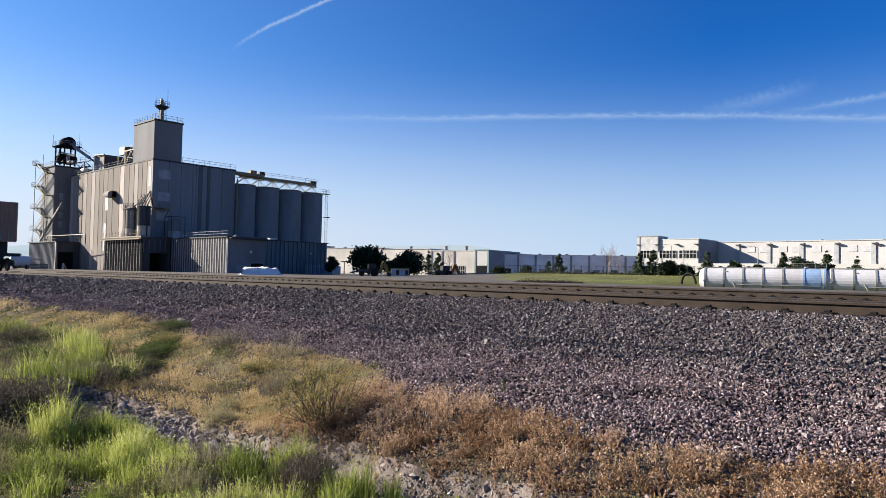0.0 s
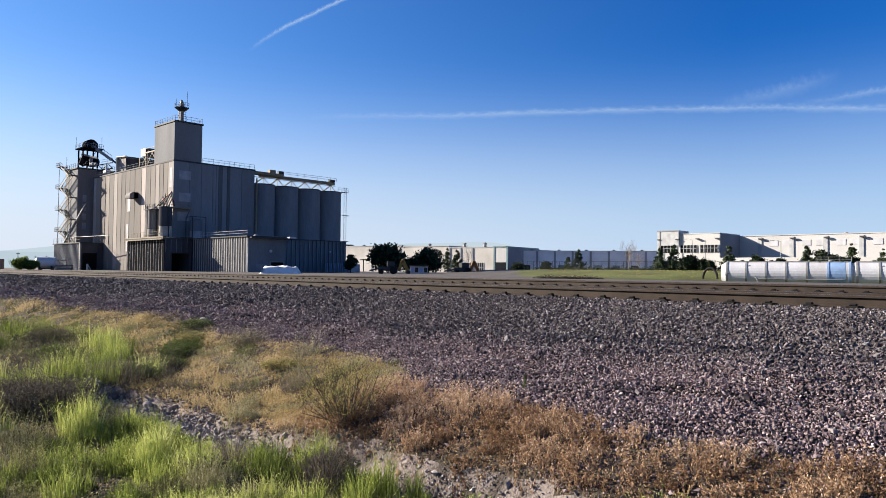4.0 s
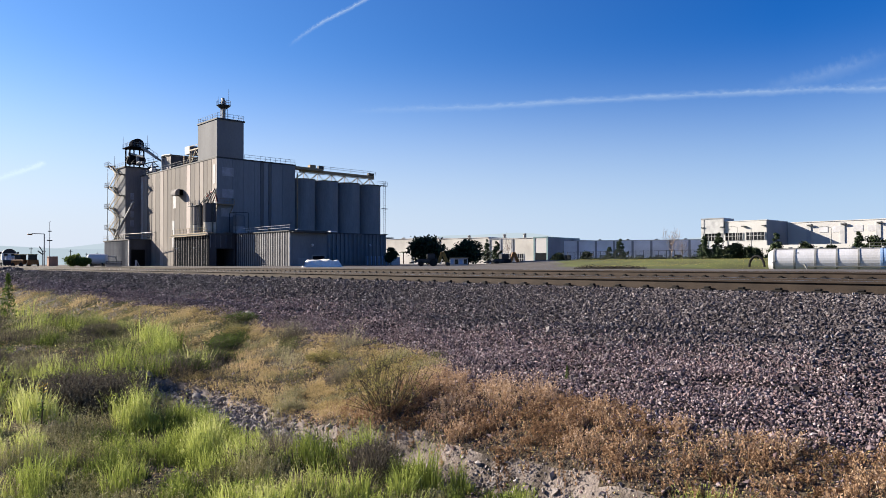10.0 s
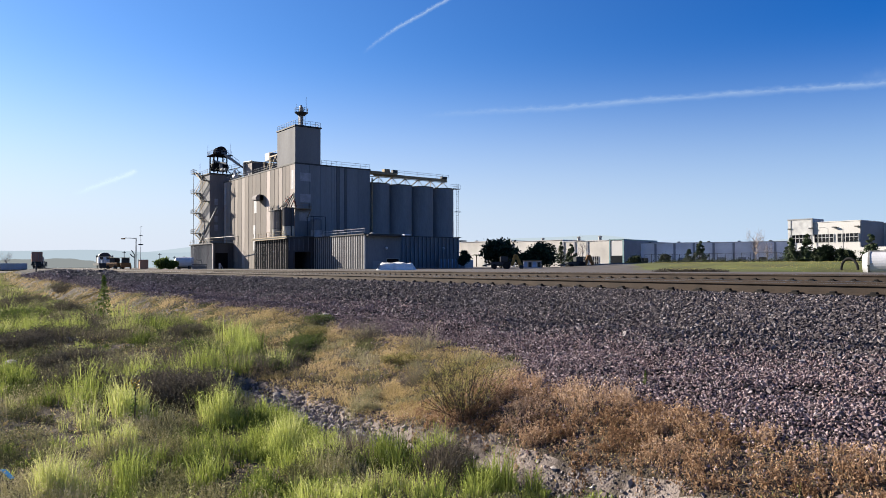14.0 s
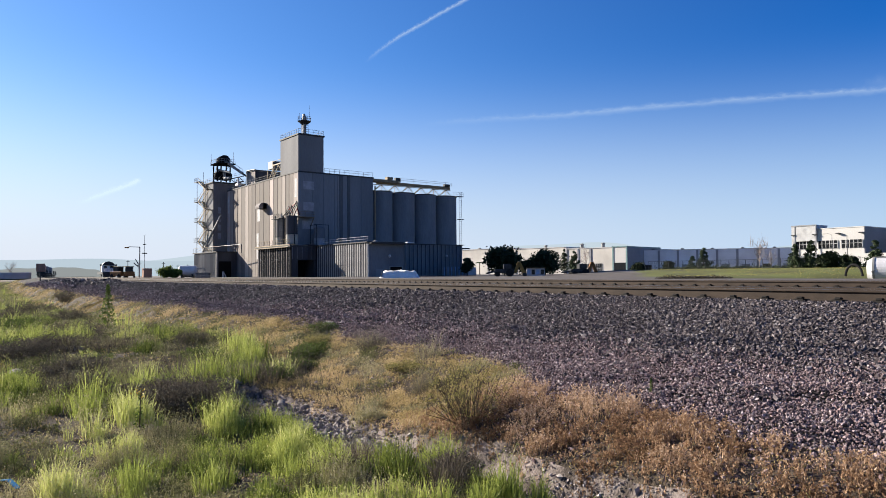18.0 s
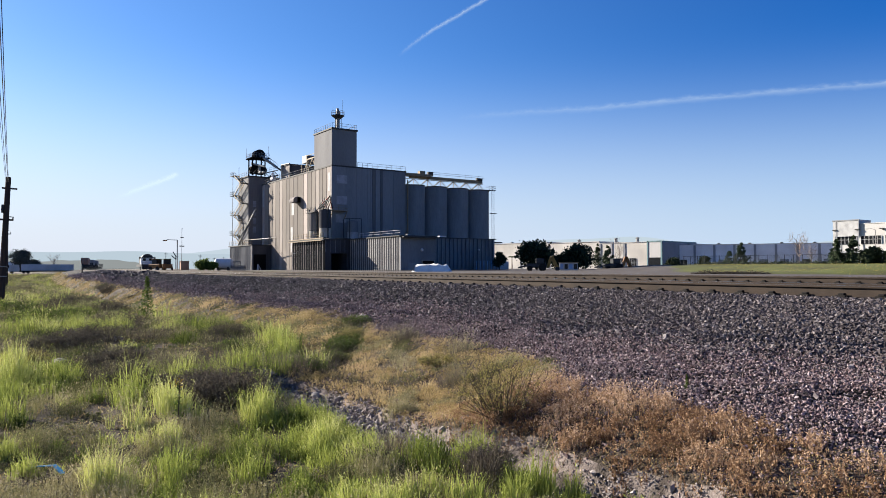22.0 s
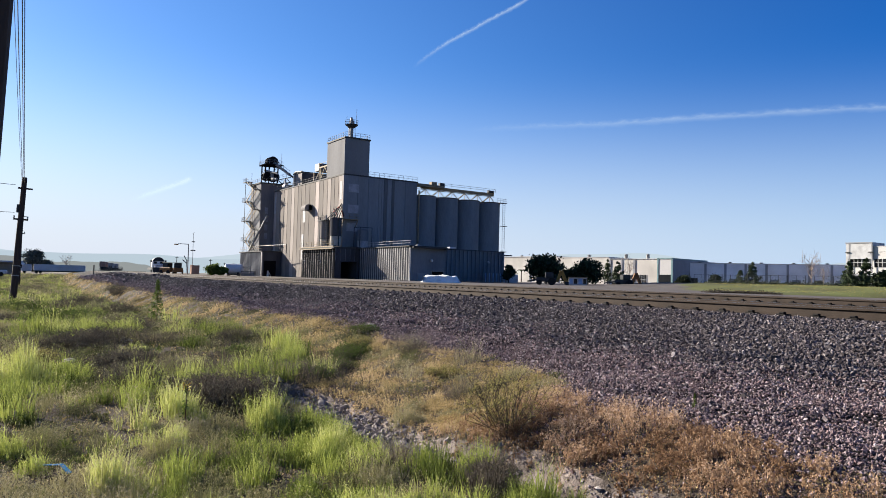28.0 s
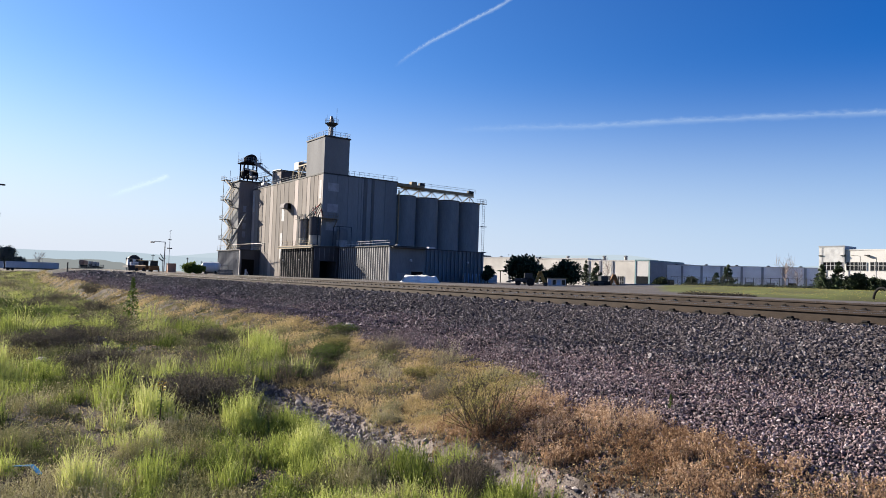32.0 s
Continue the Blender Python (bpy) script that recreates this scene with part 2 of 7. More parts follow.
def wavy(x, y, s):
    return np.sin(x * 1.7 / s + 1.3 * np.sin(y * 1.1 / s)) * np.cos(y * 1.3 / s + 0.7 * np.sin(x * 0.9 / s))


def toe(x):
    """Where the ballast slope meets the grass."""
    x = np.asarray(x, dtype=float)
    return 5.2 + 1.1 * smooth01((-x - 4.8) / 2.6) + 1.05 * smooth01((-x - 7.5) / 8) + 0.12 * wavy(x, 0 * x, 2.5) + 0.1 * wavy(x + 9, 0 * x + 3, 0.6)


def channel_mid(x):
    return 3.6 + 0.24 * smooth01((x + 5.3) / 1.0) - 0.2 * smooth01((-7.4 - x) / 1.2) + 0.04 * np.sin(x * 2.1)


def channel(x, y):
    """1 in the stony channel that runs past the bush, 0 off it."""
    mid = channel_mid(x) + 0.04 * wavy(x, y, 0.35)
    w = 0.29 - 0.15 * smooth01((x + 5.4) / 1.0) + 0.04 * np.sin(x * 1.7 + 1)
    along = smooth01((x + 9.2) / 0.7) * smooth01((-1.3 - x) / 0.8)
    return smooth01((w + 0.12 - np.abs(y - mid)) / 0.2) * along


def rill(x, y):
    """Metres to the dry side of the shallow rill that climbs from the channel to the ballast."""
    return x + 8.5 + 1.15 * (y - 3.75) + 0.25 * np.sin(y * 2.3)


def land(x, y):
    """The height of the ground."""
    x, y = np.asarray(x, dtype=float), np.asarray(y, dtype=float)
    yy = y - bend(x)
    t = toe(x)
    base = -1.0 - 0.65 * smooth01((-x - 8) / 50) + 0.07 * wavy(x, y, 3.0) + 0.04 * wavy(x + 4, y - 7, 1.1)
    c = channel(x, y)
    base = base - 0.14 * c
    rise = smooth01((yy - t + 1.8) / 1.8)
    low = base * (1 - rise * (1 - c)) + rise * (1 - c) * (-0.68)
    slope = np.clip((yy - t) / (SHOULDER - t), 0, 1)
    humps = (0.035 * wavy(x * 1.3 + 2, yy * 2.2, 0.9) + 0.02 * wavy(x, yy * 1.6 + 5, 0.4)) * smooth01(slope / 0.1) * smooth01((0.55 - slope) / 0.25)
    scrape = 0.1 * np.exp(-((x + 2.75) / 0.3) ** 2 - ((yy - 6.2) / 0.13) ** 2)
    z = np.where(yy < t, low, -0.68 * (1 - slope) - 0.03 * slope + humps - scrape)
    cut = rill(x, y)
    z = z - 0.1 * np.exp(-(cut / 0.22) ** 2) * smooth01((y - 3.9) / 0.5) * smooth01((7.0 - y) / 0.8) * (x < -7) * (x > -14)
    far = smooth01((-y - 3 + 0.02 * x) / 6)
    z = z * (1 - far) - 0.8 * far
    z = np.where(yy > SHOULDER, -0.03, z)
    dip = smooth01((y - 52) / 8) * smooth01((x + 45) / 12)
    berm = smooth01((y - 84) / 25) * smooth01((x + 100) / 14)
    return z - 1.4 * dip * smooth01((100 - y) / 14) + 1.0 * berm


def roadside(x, y):
    """1 on the bare dirt track at the field's far edge, 0 off it."""
    x, y = np.asarray(x, dtype=float), np.asarray(y, dtype=float)
    edge = 0.55 + 0.004 * (-x - 18) + 0.12 * wavy(x, y, 1.1)
    return smooth01((edge - y) / 0.3) * smooth01((-x - 12.5) / 3) * (y > -7)


# ---------------------------------------------------------------- ground: one sheet to the horizon
SOIL = material("dry_soil", (0.085, 0.066, 0.048), 0.95, second=(0.04, 0.032, 0.024), scale=3.0, fine=45, bump=1.0, dist=0.03)
# BED is near-black so its colour supplies the shade between stones.
BED = material("ballast_bed_gap_shade", (0.018, 0.0155, 0.0155), 0.95, second=(0.012, 0.01, 0.01), scale=2.0, fine=22, bump=1.0, dist=0.05)
GRIT = material("channel_silt", (0.235, 0.198, 0.18), 0.95, second=(0.055, 0.045, 0.038), scale=5.0, fine=70, bump=0.8, dist=0.02)
YARD = material("yard_gravel", (0.1, 0.088, 0.08), 0.95, second=(0.06, 0.053, 0.05), scale=0.3, fine=8, bump=0.3)
FIELD = material("field_grass", (0.1, 0.115, 0.028), 0.95, second=(0.06, 0.06, 0.022), scale=0.12, fine=4, bump=0.5)
ROADWAY = material("dirt_road", (0.15, 0.132, 0.115), 0.95, second=(0.1, 0.086, 0.075), scale=0.5, fine=15, bump=0.3)
DISTANT = material("distant_land", (0.148, 0.133, 0.104), 0.95, scale=0.01, fine=0.1, bump=0)


def spaced(*runs):
    out = []
    for a, b, n in runs:
        out += list(np.linspace(a, b, n, endpoint=False))
    return np.array(out + [runs[-1][1]])


def build_ground():
    xs = spaced((-4000, -600, 12), (-600, -150, 45), (-150, -50, 66), (-50, -25, 60), (-25, -10, 80), (-10, -0.5, 170), (-0.5, 8, 20), (8, 60, 30), (60, 400, 20), (400, 4000, 10))
    ys = spaced((-4000, -300, 8), (-300, -40, 20), (-40, -8, 30), (-8, -1, 25), (-1, 2.6, 22), (2.6, 6.2, 72), (6.2, 16, 76), (16, 60, 50), (60, 200, 40), (200, 400, 10), (400, 4000, 10))
    gx, gy = np.meshgrid(xs, ys, indexing="ij")
    gz = land(gx, gy)
    n, m = gx.shape
    idx = np.arange(n * m).reshape(n, m)
    faces = np.stack([idx[:-1, :-1], idx[1:, :-1], idx[1:, 1:], idx[:-1, 1:]], -1).reshape(-1, 4)
    me = raw("ground", np.stack([gx, gy, gz], -1).reshape(-1, 3), faces, SOIL, True)
    for k in (BED, GRIT, YARD, FIELD, ROADWAY, DISTANT):
        me.materials.append(k)
    cx = (gx[:-1, :-1] + gx[1:, 1:]).reshape(-1) / 2
    cy = (gy[:-1, :-1] + gy[1:, 1:]).reshape(-1) / 2
    yy = cy - bend(cx)
    kind = np.zeros(len(cx), dtype=np.int32)
    kind[channel(cx, cy) > 0.12] = 2
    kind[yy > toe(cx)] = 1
    kind[yy > 14.4] = 3
    kind[(cy > 62) & (cx > -0.81 * cy + 4) & (cy < 185)] = 4
    kind[(cy < -6) & (cy > -16)] = 5
    kind[roadside(cx, cy) > 0.5] = 5
    kind[(np.hypot(cx, cy) > 420)] = 6
    me.polygons.foreach_set("material_index", kind)
    tagged(new("ground", me), "uneven ground of soil, ballast and yard gravel", "ground", kind="structure")


build_ground()


# ---------------------------------------------------------------- railway tracks
def line_point(x, y0):
    """A point on a track line and its heading."""
    y = y0 + float(bend(x))
    g = (float(bend(x + 0.05)) - float(bend(x - 0.05))) / 0.1
    return x, y, math.degrees(math.atan(g))


RAIL_SECTION = ((-0.07, 0.0), (0.07, 0.0), (0.07, 0.012), (0.012, 0.032), (0.009, 0.138), (0.042, 0.15), (0.042, 0.178), (0.032, 0.186), (-0.032, 0.186), (-0.042, 0.178), (-0.042, 0.15), (-0.009, 0.138), (-0.012, 0.032), (-0.07, 0.012))


def rail_mesh(y0, x0, x1):
    xs = [x0]
    while xs[-1] < x1:
        xs.append(min(x1, xs[-1] + (2.0 if xs[-1] > -80 else 8.0)))
    verts, faces = [], []
    k = len(RAIL_SECTION)
    for x in xs:
        px, py, a = line_point(x, y0)
        for dy, z in RAIL_SECTION:
            verts.append((px, py + dy, z + 0.01))
    for i in range(len(xs) - 1):
        for j in range(k):
            a, b = i * k + j, i * k + (j + 1) % k
            faces.append((a, b, b + k, a + k))
    me = raw("rail", verts, faces, RAIL)
    me.materials.append(RAIL_TOP)
    me.polygons.foreach_set("material_index", np.array([1 if f % k == 8 - 1 else 0 for f in range(len(faces))], dtype=np.int32))
    return me


def build_track(yc, x0, x1, dense0, dense1, label):
    track = thing("railway_track", label, "railway track", kind="structure")
    for s in (-0.75, 0.75):
        ob = new("rail", rail_mesh(yc + s, x0, x1))
        ob.parent = track
    bm = bmesh.new()
    box(bm, -0.13, 0.13, -1.3, 1.3, -0.2, 0.0, bevel=0.02)
    tie = finish(bm, "tie", TIE)
    bm = bmesh.new()
    for s in (-0.75, 0.75):
        for d in (-1, 1):
            box(bm, -0.075, 0.075, s + d * 0.08 - 0.035, s + d * 0.08 + 0.035, 0.0, 0.035, bevel=0.008)
            rod(bm, (-0.05, s + d * 0.1, 0.045), (0.05, s + d * 0.1, 0.045), 0.016, seg=6)
            rod(bm, (-0.04, s + d * 0.07, 0.055), (-0.04, s + d * 0.13, 0.03), 0.012, seg=6)
            rod(bm, (0.04, s + d * 0.07, 0.055), (0.04, s + d * 0.13, 0.03), 0.012, seg=6)
        box(bm, -0.09, 0.09, s - 0.17, s - 0.06, -0.02, 0.035, bevel=0.01)
        box(bm, -0.055, 0.055, s - 0.14, s - 0.05, 0.03, 0.07, bevel=0.015)
    clips = finish(bm, "rail_clip", CLIP)
    x = dense0
    while x < dense1:
        px, py, a = line_point(x, yc)
        for nm, me in (("tie", tie), ("rail_clip", clips)):
            o = new(nm, me)
            o.parent = track
            o.matrix_basis = pose(px, py, 0.004 if nm == "rail_clip" else -0.03, 0, 0, a)
        x += 0.61
    return track


build_track(TRACK, -700, 60, -96, 18, "main railway track with rusty rails on concrete ties")
build_track(23.1, -420, 80, -70, 18, "second railway track with rusty rails on concrete ties")


# ---------------------------------------------------------------- the mill
MX, MY = -145.0, 68.0       # its near corner
PANEL_LIGHT = material("pale_panel", (0.3, 0.27, 0.248), 0.85, second=(0.24, 0.215, 0.195), scale=0.3, fine=5, stretch=(1, 1, 0.12), bump=0.2)
# Stain strips on the mill; also painted shade on the roof unit's side.
PANEL_DARK = material("stain_and_shade_panel", (0.115, 0.118, 0.124), 0.85, second=(0.09, 0.092, 0.097), scale=0.3, fine=5, stretch=(1, 1, 0.12), bump=0.2, spec=0.0)
PANEL_DIM = material("dusty_panel", (0.16, 0.145, 0.132), 0.85, second=(0.12, 0.108, 0.098), scale=0.3, fine=5, stretch=(1, 1, 0.12), bump=0.2)
PATCH = material("pale_patch", (0.4, 0.405, 0.41), 0.7, scale=0.8, fine=8)
SILO = material("silo_concrete", (0.185, 0.2, 0.218), 0.9, second=(0.14, 0.152, 0.167), scale=0.35, fine=5, stretch=(1, 1, 0.2), bump=0.25)
RIB = material("pale_rib_edge", (0.37, 0.355, 0.333), 0.7, 0.1, scale=0.6, fine=9)
TRIM = material("dark_roof_trim", (0.0518, 0.0518, 0.0518), 0.7, scale=1, fine=9)
PANEL_PINK = material("bleached_panel", (0.37, 0.325, 0.3), 0.85, second=(0.3, 0.26, 0.24), scale=0.3, fine=5, stretch=(1, 1, 0.12), bump=0.2)
LOUVRE = material("grey_louvre", (0.3, 0.31, 0.33), 0.7, scale=0.8, fine=8)
TONES = {"p": PANEL_PINK, "l": PANEL_LIGHT, "m": PANEL, "d": PANEL_DARK, "g": PANEL_GREY, "b": PANEL_DIM}


POSTS = {}


def railing(name, pts, parent, h=1.07, post=2.0, mat=None, r=0.035):
    """Two rails along a line of points, and a post at each step."""
    mat = mat or STEEL
    key = (h, r, mat.name)
    if key not in POSTS:
        POSTS[key] = finish(rods(((0, 0, 0), (0, 0, h), r), seg=5), "post", mat)
    bm = bmesh.new()
    feet = []
    for a, b in zip(pts, pts[1:]):
        a, b = Vector(a), Vector(b)
        n = max(1, round((b - a).length / post))
        feet += [a.lerp(b, i / n) for i in range(n + 1)]
        for z in (h * 0.5, h):
            rod(bm, a + Vector((0, 0, z)), b + Vector((0, 0, z)), r, seg=5)
    rail = part(name, bm, mat, parent)
    for i, p in enumerate(feet):
        if all((p - q).length > 0.05 for q in feet[:i]):
            part("post", POSTS[key], mat, rail, at=Matrix.Translation(p))
    return rail


def build_mill():
    mill = thing("feed_mill", "tall weathered concrete feed mill with panelled walls and a square tower", "mill building")
    H = 24.0
    part("wall", boxes((MX - 45.4, MX - 0.2, MY + 0.2, MY + 19.4, 0, H - 0.25)), CONCRETE, mill)
    part("roof", boxes((MX - 45.7, MX + 0.1, MY - 0.1, MY + 19.75, H - 0.25, H + 0.05)), TRIM, mill)
    # long face: upright panels of many greys
    cuts = [0, 2.7, 4.9, 6.9, 8.9, 11.4, 13.9, 16.2, 19.9, 22.8, 25.2, 27.6, 30.1, 32.3, 35.1, 37.8, 40.8, 43.7, 45.7]
    tones = "lmblmbpmbmbmlbmbmp"
    for i, tone in enumerate(tones):
        a, b = cuts[i], cuts[i + 1]
        part("panel", boxes((MX - b + 0.09, MX - a - 0.05, MY - 0.02, MY + 0.2, 0.0, H - 0.27), bevel=0.03), TONES[tone], mill)
    for x0, z0, w, h in ((0.7, 18.2, 1.1, 4.2), (0.7, 11.5, 1.1, 3.0), (22.2, 14.0, 1.6, 3.4), (23.0, 4.5, 1.3, 6.5), (43.9, 17.6, 1.3, 4.8)):
        part("patch", boxes((MX - x0 - w, MX - x0, MY - 0.05, MY - 0.02, z0, z0 + h)), PATCH, mill, "pale repaired patch")
    # shaded end face, its shade also put into blue-grey panels
    cuts = [0, 3.6, 6.4, 9.1, 9.9, 10.5, 11.4, 12.6, 13.3, 16.3, 19.65]
    for i, tone in enumerate("gggggdgdgg"):
        part("panel", boxes((MX - 0.2, MX + 0.02, MY + cuts[i] + (0 if i else -0.02), MY + cuts[i + 1] - 0.06, 0.0, H - 0.27), bevel=0.02), TONES[tone], mill)
    for y0, z0 in ((1.2, 19.9), (1.2, 15.1), (1.0, 10.9)):
        part("patch", boxes((MX + 0.02, MX + 0.06, MY + y0, MY + y0 + 2.7, z0, z0 + 1.9), bevel=0.01), LOUVRE, mill, "grey louvre panel")
    # tower
    part("tower_wall", boxes((MX - 9.9, MX, MY + 0.02, MY + 6.35, H + 0.05, 32.3), bevel=0.05), CONCRETE, mill)
    part("tower_roof", boxes((MX - 10.1, MX + 0.2, MY - 0.15, MY + 6.55, 32.3, 32.62)), TRIM, mill)
    railing("railing", [(MX - 9.9, MY + 0.1, 32.62), (MX, MY + 0.1, 32.62), (MX, MY + 6.3, 32.62), (MX - 9.9, MY + 6.3, 32.62), (MX - 9.9, MY + 0.1, 32.62)], mill, post=1.3)
    railing("railing", [(MX - 0.1, MY + 6.6, H + 0.05), (MX - 0.1, MY + 19.6, H + 0.05)], mill, post=1.3)
    railing("railing", [(MX - 10.5, MY + 0.2, H + 0.05), (MX - 45.4, MY + 0.2, H + 0.05)], mill, post=1.8)
    return mill


build_mill()


def build_silo(y):
    s = thing("silo", "round grey concrete silo beside the mill", "silo", pose(MX - 3.5, y, 0), group="silos in a row")
    bm = bmesh.new()
    bmesh.ops.create_cone(bm, cap_ends=True, segments=64, radius1=3.3, radius2=3.3, depth=20.9, matrix=Matrix.Translation((0, 0, 10.45)))
    part("shell", bm, SILO, s, smooth=False)
    bm = bmesh.new()
    bmesh.ops.create_cone(bm, cap_ends=True, segments=64, radius1=3.42, radius2=3.42, depth=0.22, matrix=Matrix.Translation((0, 0, 20.95)))
    part("roof_rim", bm, TRIM, s)
    return s


for i in range(4):
    build_silo(MY + 23.5 + 6.75 * i)


PANEL_PALE = material("cream_painted_steel", (0.42, 0.4, 0.34), 0.8, second=(0.3, 0.28, 0.24), scale=0.6, fine=8)
PANEL_BROWN = material("brownish_panel", (0.2, 0.185, 0.178), 0.85, second=(0.15, 0.138, 0.132), scale=0.3, fine=5, stretch=(1, 1, 0.15), bump=0.2)
# Blue-grey colour carries shade on shed walls turned from the sun.
SHADE_PANEL = material("shade_blue_grey_panel", (0.16, 0.17, 0.185), 0.8, second=(0.13, 0.138, 0.15), scale=0.4, fine=7, stretch=(1, 1, 0.2), spec=0.0)
THIN_RIB = material("grey_rib_edge", (0.27, 0.268, 0.27), 0.8, scale=0.6, fine=9)
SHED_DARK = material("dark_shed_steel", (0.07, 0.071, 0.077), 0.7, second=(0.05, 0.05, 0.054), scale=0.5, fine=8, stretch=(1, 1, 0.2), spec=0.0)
BLACK_STEEL = material("matt_black_steel", (0.014, 0.0145, 0.016), 0.75, scale=2, fine=20, spec=0.0)


def ladder(name, a, b, parent, w=0.5, mat=None, side=(0, 1, 0)):
    a, b, side = Vector(a), Vector(b), Vector(side)
    bm = bmesh.new()
    for s in (-1, 1):
        rod(bm, a + side * s * w / 2, b + side * s * w / 2, 0.04, seg=5)
    n = int((b - a).length / 0.45)
    for i in range(1, n):
        p = a.lerp(b, i / n)
        rod(bm, p - side * w / 2, p + side * w / 2, 0.025, seg=4)
    return part(name, bm, mat or STEEL, parent)


def fins(n, a, b, z0, z1, deep, thick, axis):
    """Upright fins along a wall; axis 'x': along x standing out to -y, 'y': along y standing out to +x."""
    out = []
    for i in range(n):
        t = a + (b - a) * (i + 0.5) / n
        out.append(((t - thick / 2, t + thick / 2, -deep, 0, z0, z1) if axis == "x" else (0, deep, t - thick / 2, t + thick / 2, z0, z1)))
    return out


def wall_lamp(parent, x, y, z):
    part("lamp_arm", rods(((x, y, z + 0.2), (x + 0.5, y, z + 0.2), 0.04)), STEEL, parent)
    bm = bmesh.new()
    bmesh.ops.create_uvsphere(bm, u_segments=12, v_segments=8, radius=0.3, matrix=Matrix.Translation((x + 0.55, y, z)))
    part("lamp_globe", bm, WHITE_PAINT, parent, "white round wall lamp", smooth=True)


def build_shed_truck_bay():
    # ribbed receiving shed round the mill's near corner
    s = thing("receiving_shed", "grey steel receiving shed with upright fins and a truck doorway", "shed", pose(-140.0, 63.9, 0))
    part("wall", boxes((-19.0, -4.8, 0.45, 4.1, 0, 6.6), (-4.8, -0.15, 0.3, 1.7, 0, 6.9), (-4.8, -0.15, 5.6, 6.1, 0, 6.9), (-4.8, -0.15, 1.7, 5.6, 3.75, 6.9), (-4.8, 22.0, 6.3, 14.6, 0, 6.75)), SHED_DARK, s)
    # Pale fins over dark sheets hold the lit edges and the gaps' shade.
    part("void", boxes((-18.9, -0.22, 0.2, 0.28, 0, 6.4)), BLACK_STEEL, s, "black sheet painting the shade behind the fins")
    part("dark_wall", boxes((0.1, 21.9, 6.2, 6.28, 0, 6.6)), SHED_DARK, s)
    part("doorway", boxes((-4.7, -4.6, 1.7, 5.6, 0, 3.75)), DARK, s, "truck doorway filled with a near-black shade sheet")
    part("door_frame", boxes((-0.15, 0.05, 1.45, 1.7, 0, 3.95), (-0.15, 0.05, 5.6, 5.85, 0, 3.95), (-0.15, 0.05, 1.7, 5.6, 3.72, 3.95)), SHED_DARK, s)
    me = finish(boxes((-0.06, 0.06, -0.02, 0.1, 0, 6.5), bevel=0.012), "fin", THIN_RIB)
    for i in range(14):
        part("fin", me, THIN_RIB, s, at=pose(-18.4 + 1.32 * i, 0.18, 0))
    me = finish(boxes((-0.15, 0.15, -0.04, 0.12, 0, 6.75), bevel=0.02), "fin", THIN_RIB)
    for i in range(24):
        part("fin", me, THIN_RIB, s, at=pose(0.5 + 0.925 * i, 6.18, 0))
    for i in range(5):
        part("panel_seam", boxes((-0.15, 0.0, 0.4 + 1.15 * i, 0.46 + 1.15 * i, 3.95, 6.9)), SIDING, s)
    part("roof", boxes((-19.3, 0.15, -0.25, 4.1, 6.6, 6.95), (-4.95, 0.4, 4.1, 6.2, 6.95, 7.15), (-4.95, 22.2, 5.9, 14.7, 6.75, 6.95)), TRIM, s)
    part("eave", boxes((22.0, 23.4, 6.2, 16.3, 6.5, 6.7)), TRIM, s)
    part("roof_vent", boxes((22.2, 23.2, 14.8, 16.3, 6.7, 7.0), bevel=0.03), WHITE_PAINT, s, "pale sheet metal roof vent")
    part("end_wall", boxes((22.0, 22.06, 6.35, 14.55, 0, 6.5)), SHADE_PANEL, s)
    part("dock_door", boxes((22.06, 22.1, 11.3, 14.1, 0, 1.95)), DARK, s, "dock door filled with a near-black shade sheet")
    part("door_frame", boxes((22.06, 22.16, 11.1, 11.3, 0, 2.1), (22.06, 22.16, 14.1, 14.3, 0, 2.1), (22.06, 22.16, 11.3, 14.1, 1.95, 2.1)), STEEL, s)
    part("service_door", boxes((22.06, 22.12, 8.0, 10.2, 0, 1.55)), PANEL_GREY, s)
    wall_lamp(s, 22.06, 10.9, 4.1)
    part("corner_trim", boxes((21.9, 22.12, 6.2, 6.35, 0, 6.7)), PATCH, s)
    part("roof_hatch", rods(((19.5, 9.5, 6.9), (19.5, 9.5, 7.4), 0.9, 0.2), seg=12), STEEL, s)
    part("deck_beam", boxes((-19.3, 0.0, -0.3, -0.1, 6.95, 7.15), (-19.3, 0.0, -0.6, -0.4, 6.5, 6.65)), YELLOW_STEEL, s)
    railing("railing", [(-18.8, -0.1, 7.15), (-0.2, -0.1, 7.15)], s, h=1.1, post=1.6, mat=YELLOW_STEEL)
    railing("railing", [(3.0, 6.2, 6.95), (22.0, 6.2, 6.95)], s, h=1.0, post=1.8, mat=PATCH)
    for x in (-15.6, -6.4):
        bm = bmesh.new()
        bmesh.ops.create_uvsphere(bm, u_segments=10, v_segments=6, radius=0.16, matrix=Matrix.Translation((x, -0.42, 3.9)))
        part("wall_lamp", bm, WHITE_PAINT, s, smooth=True)


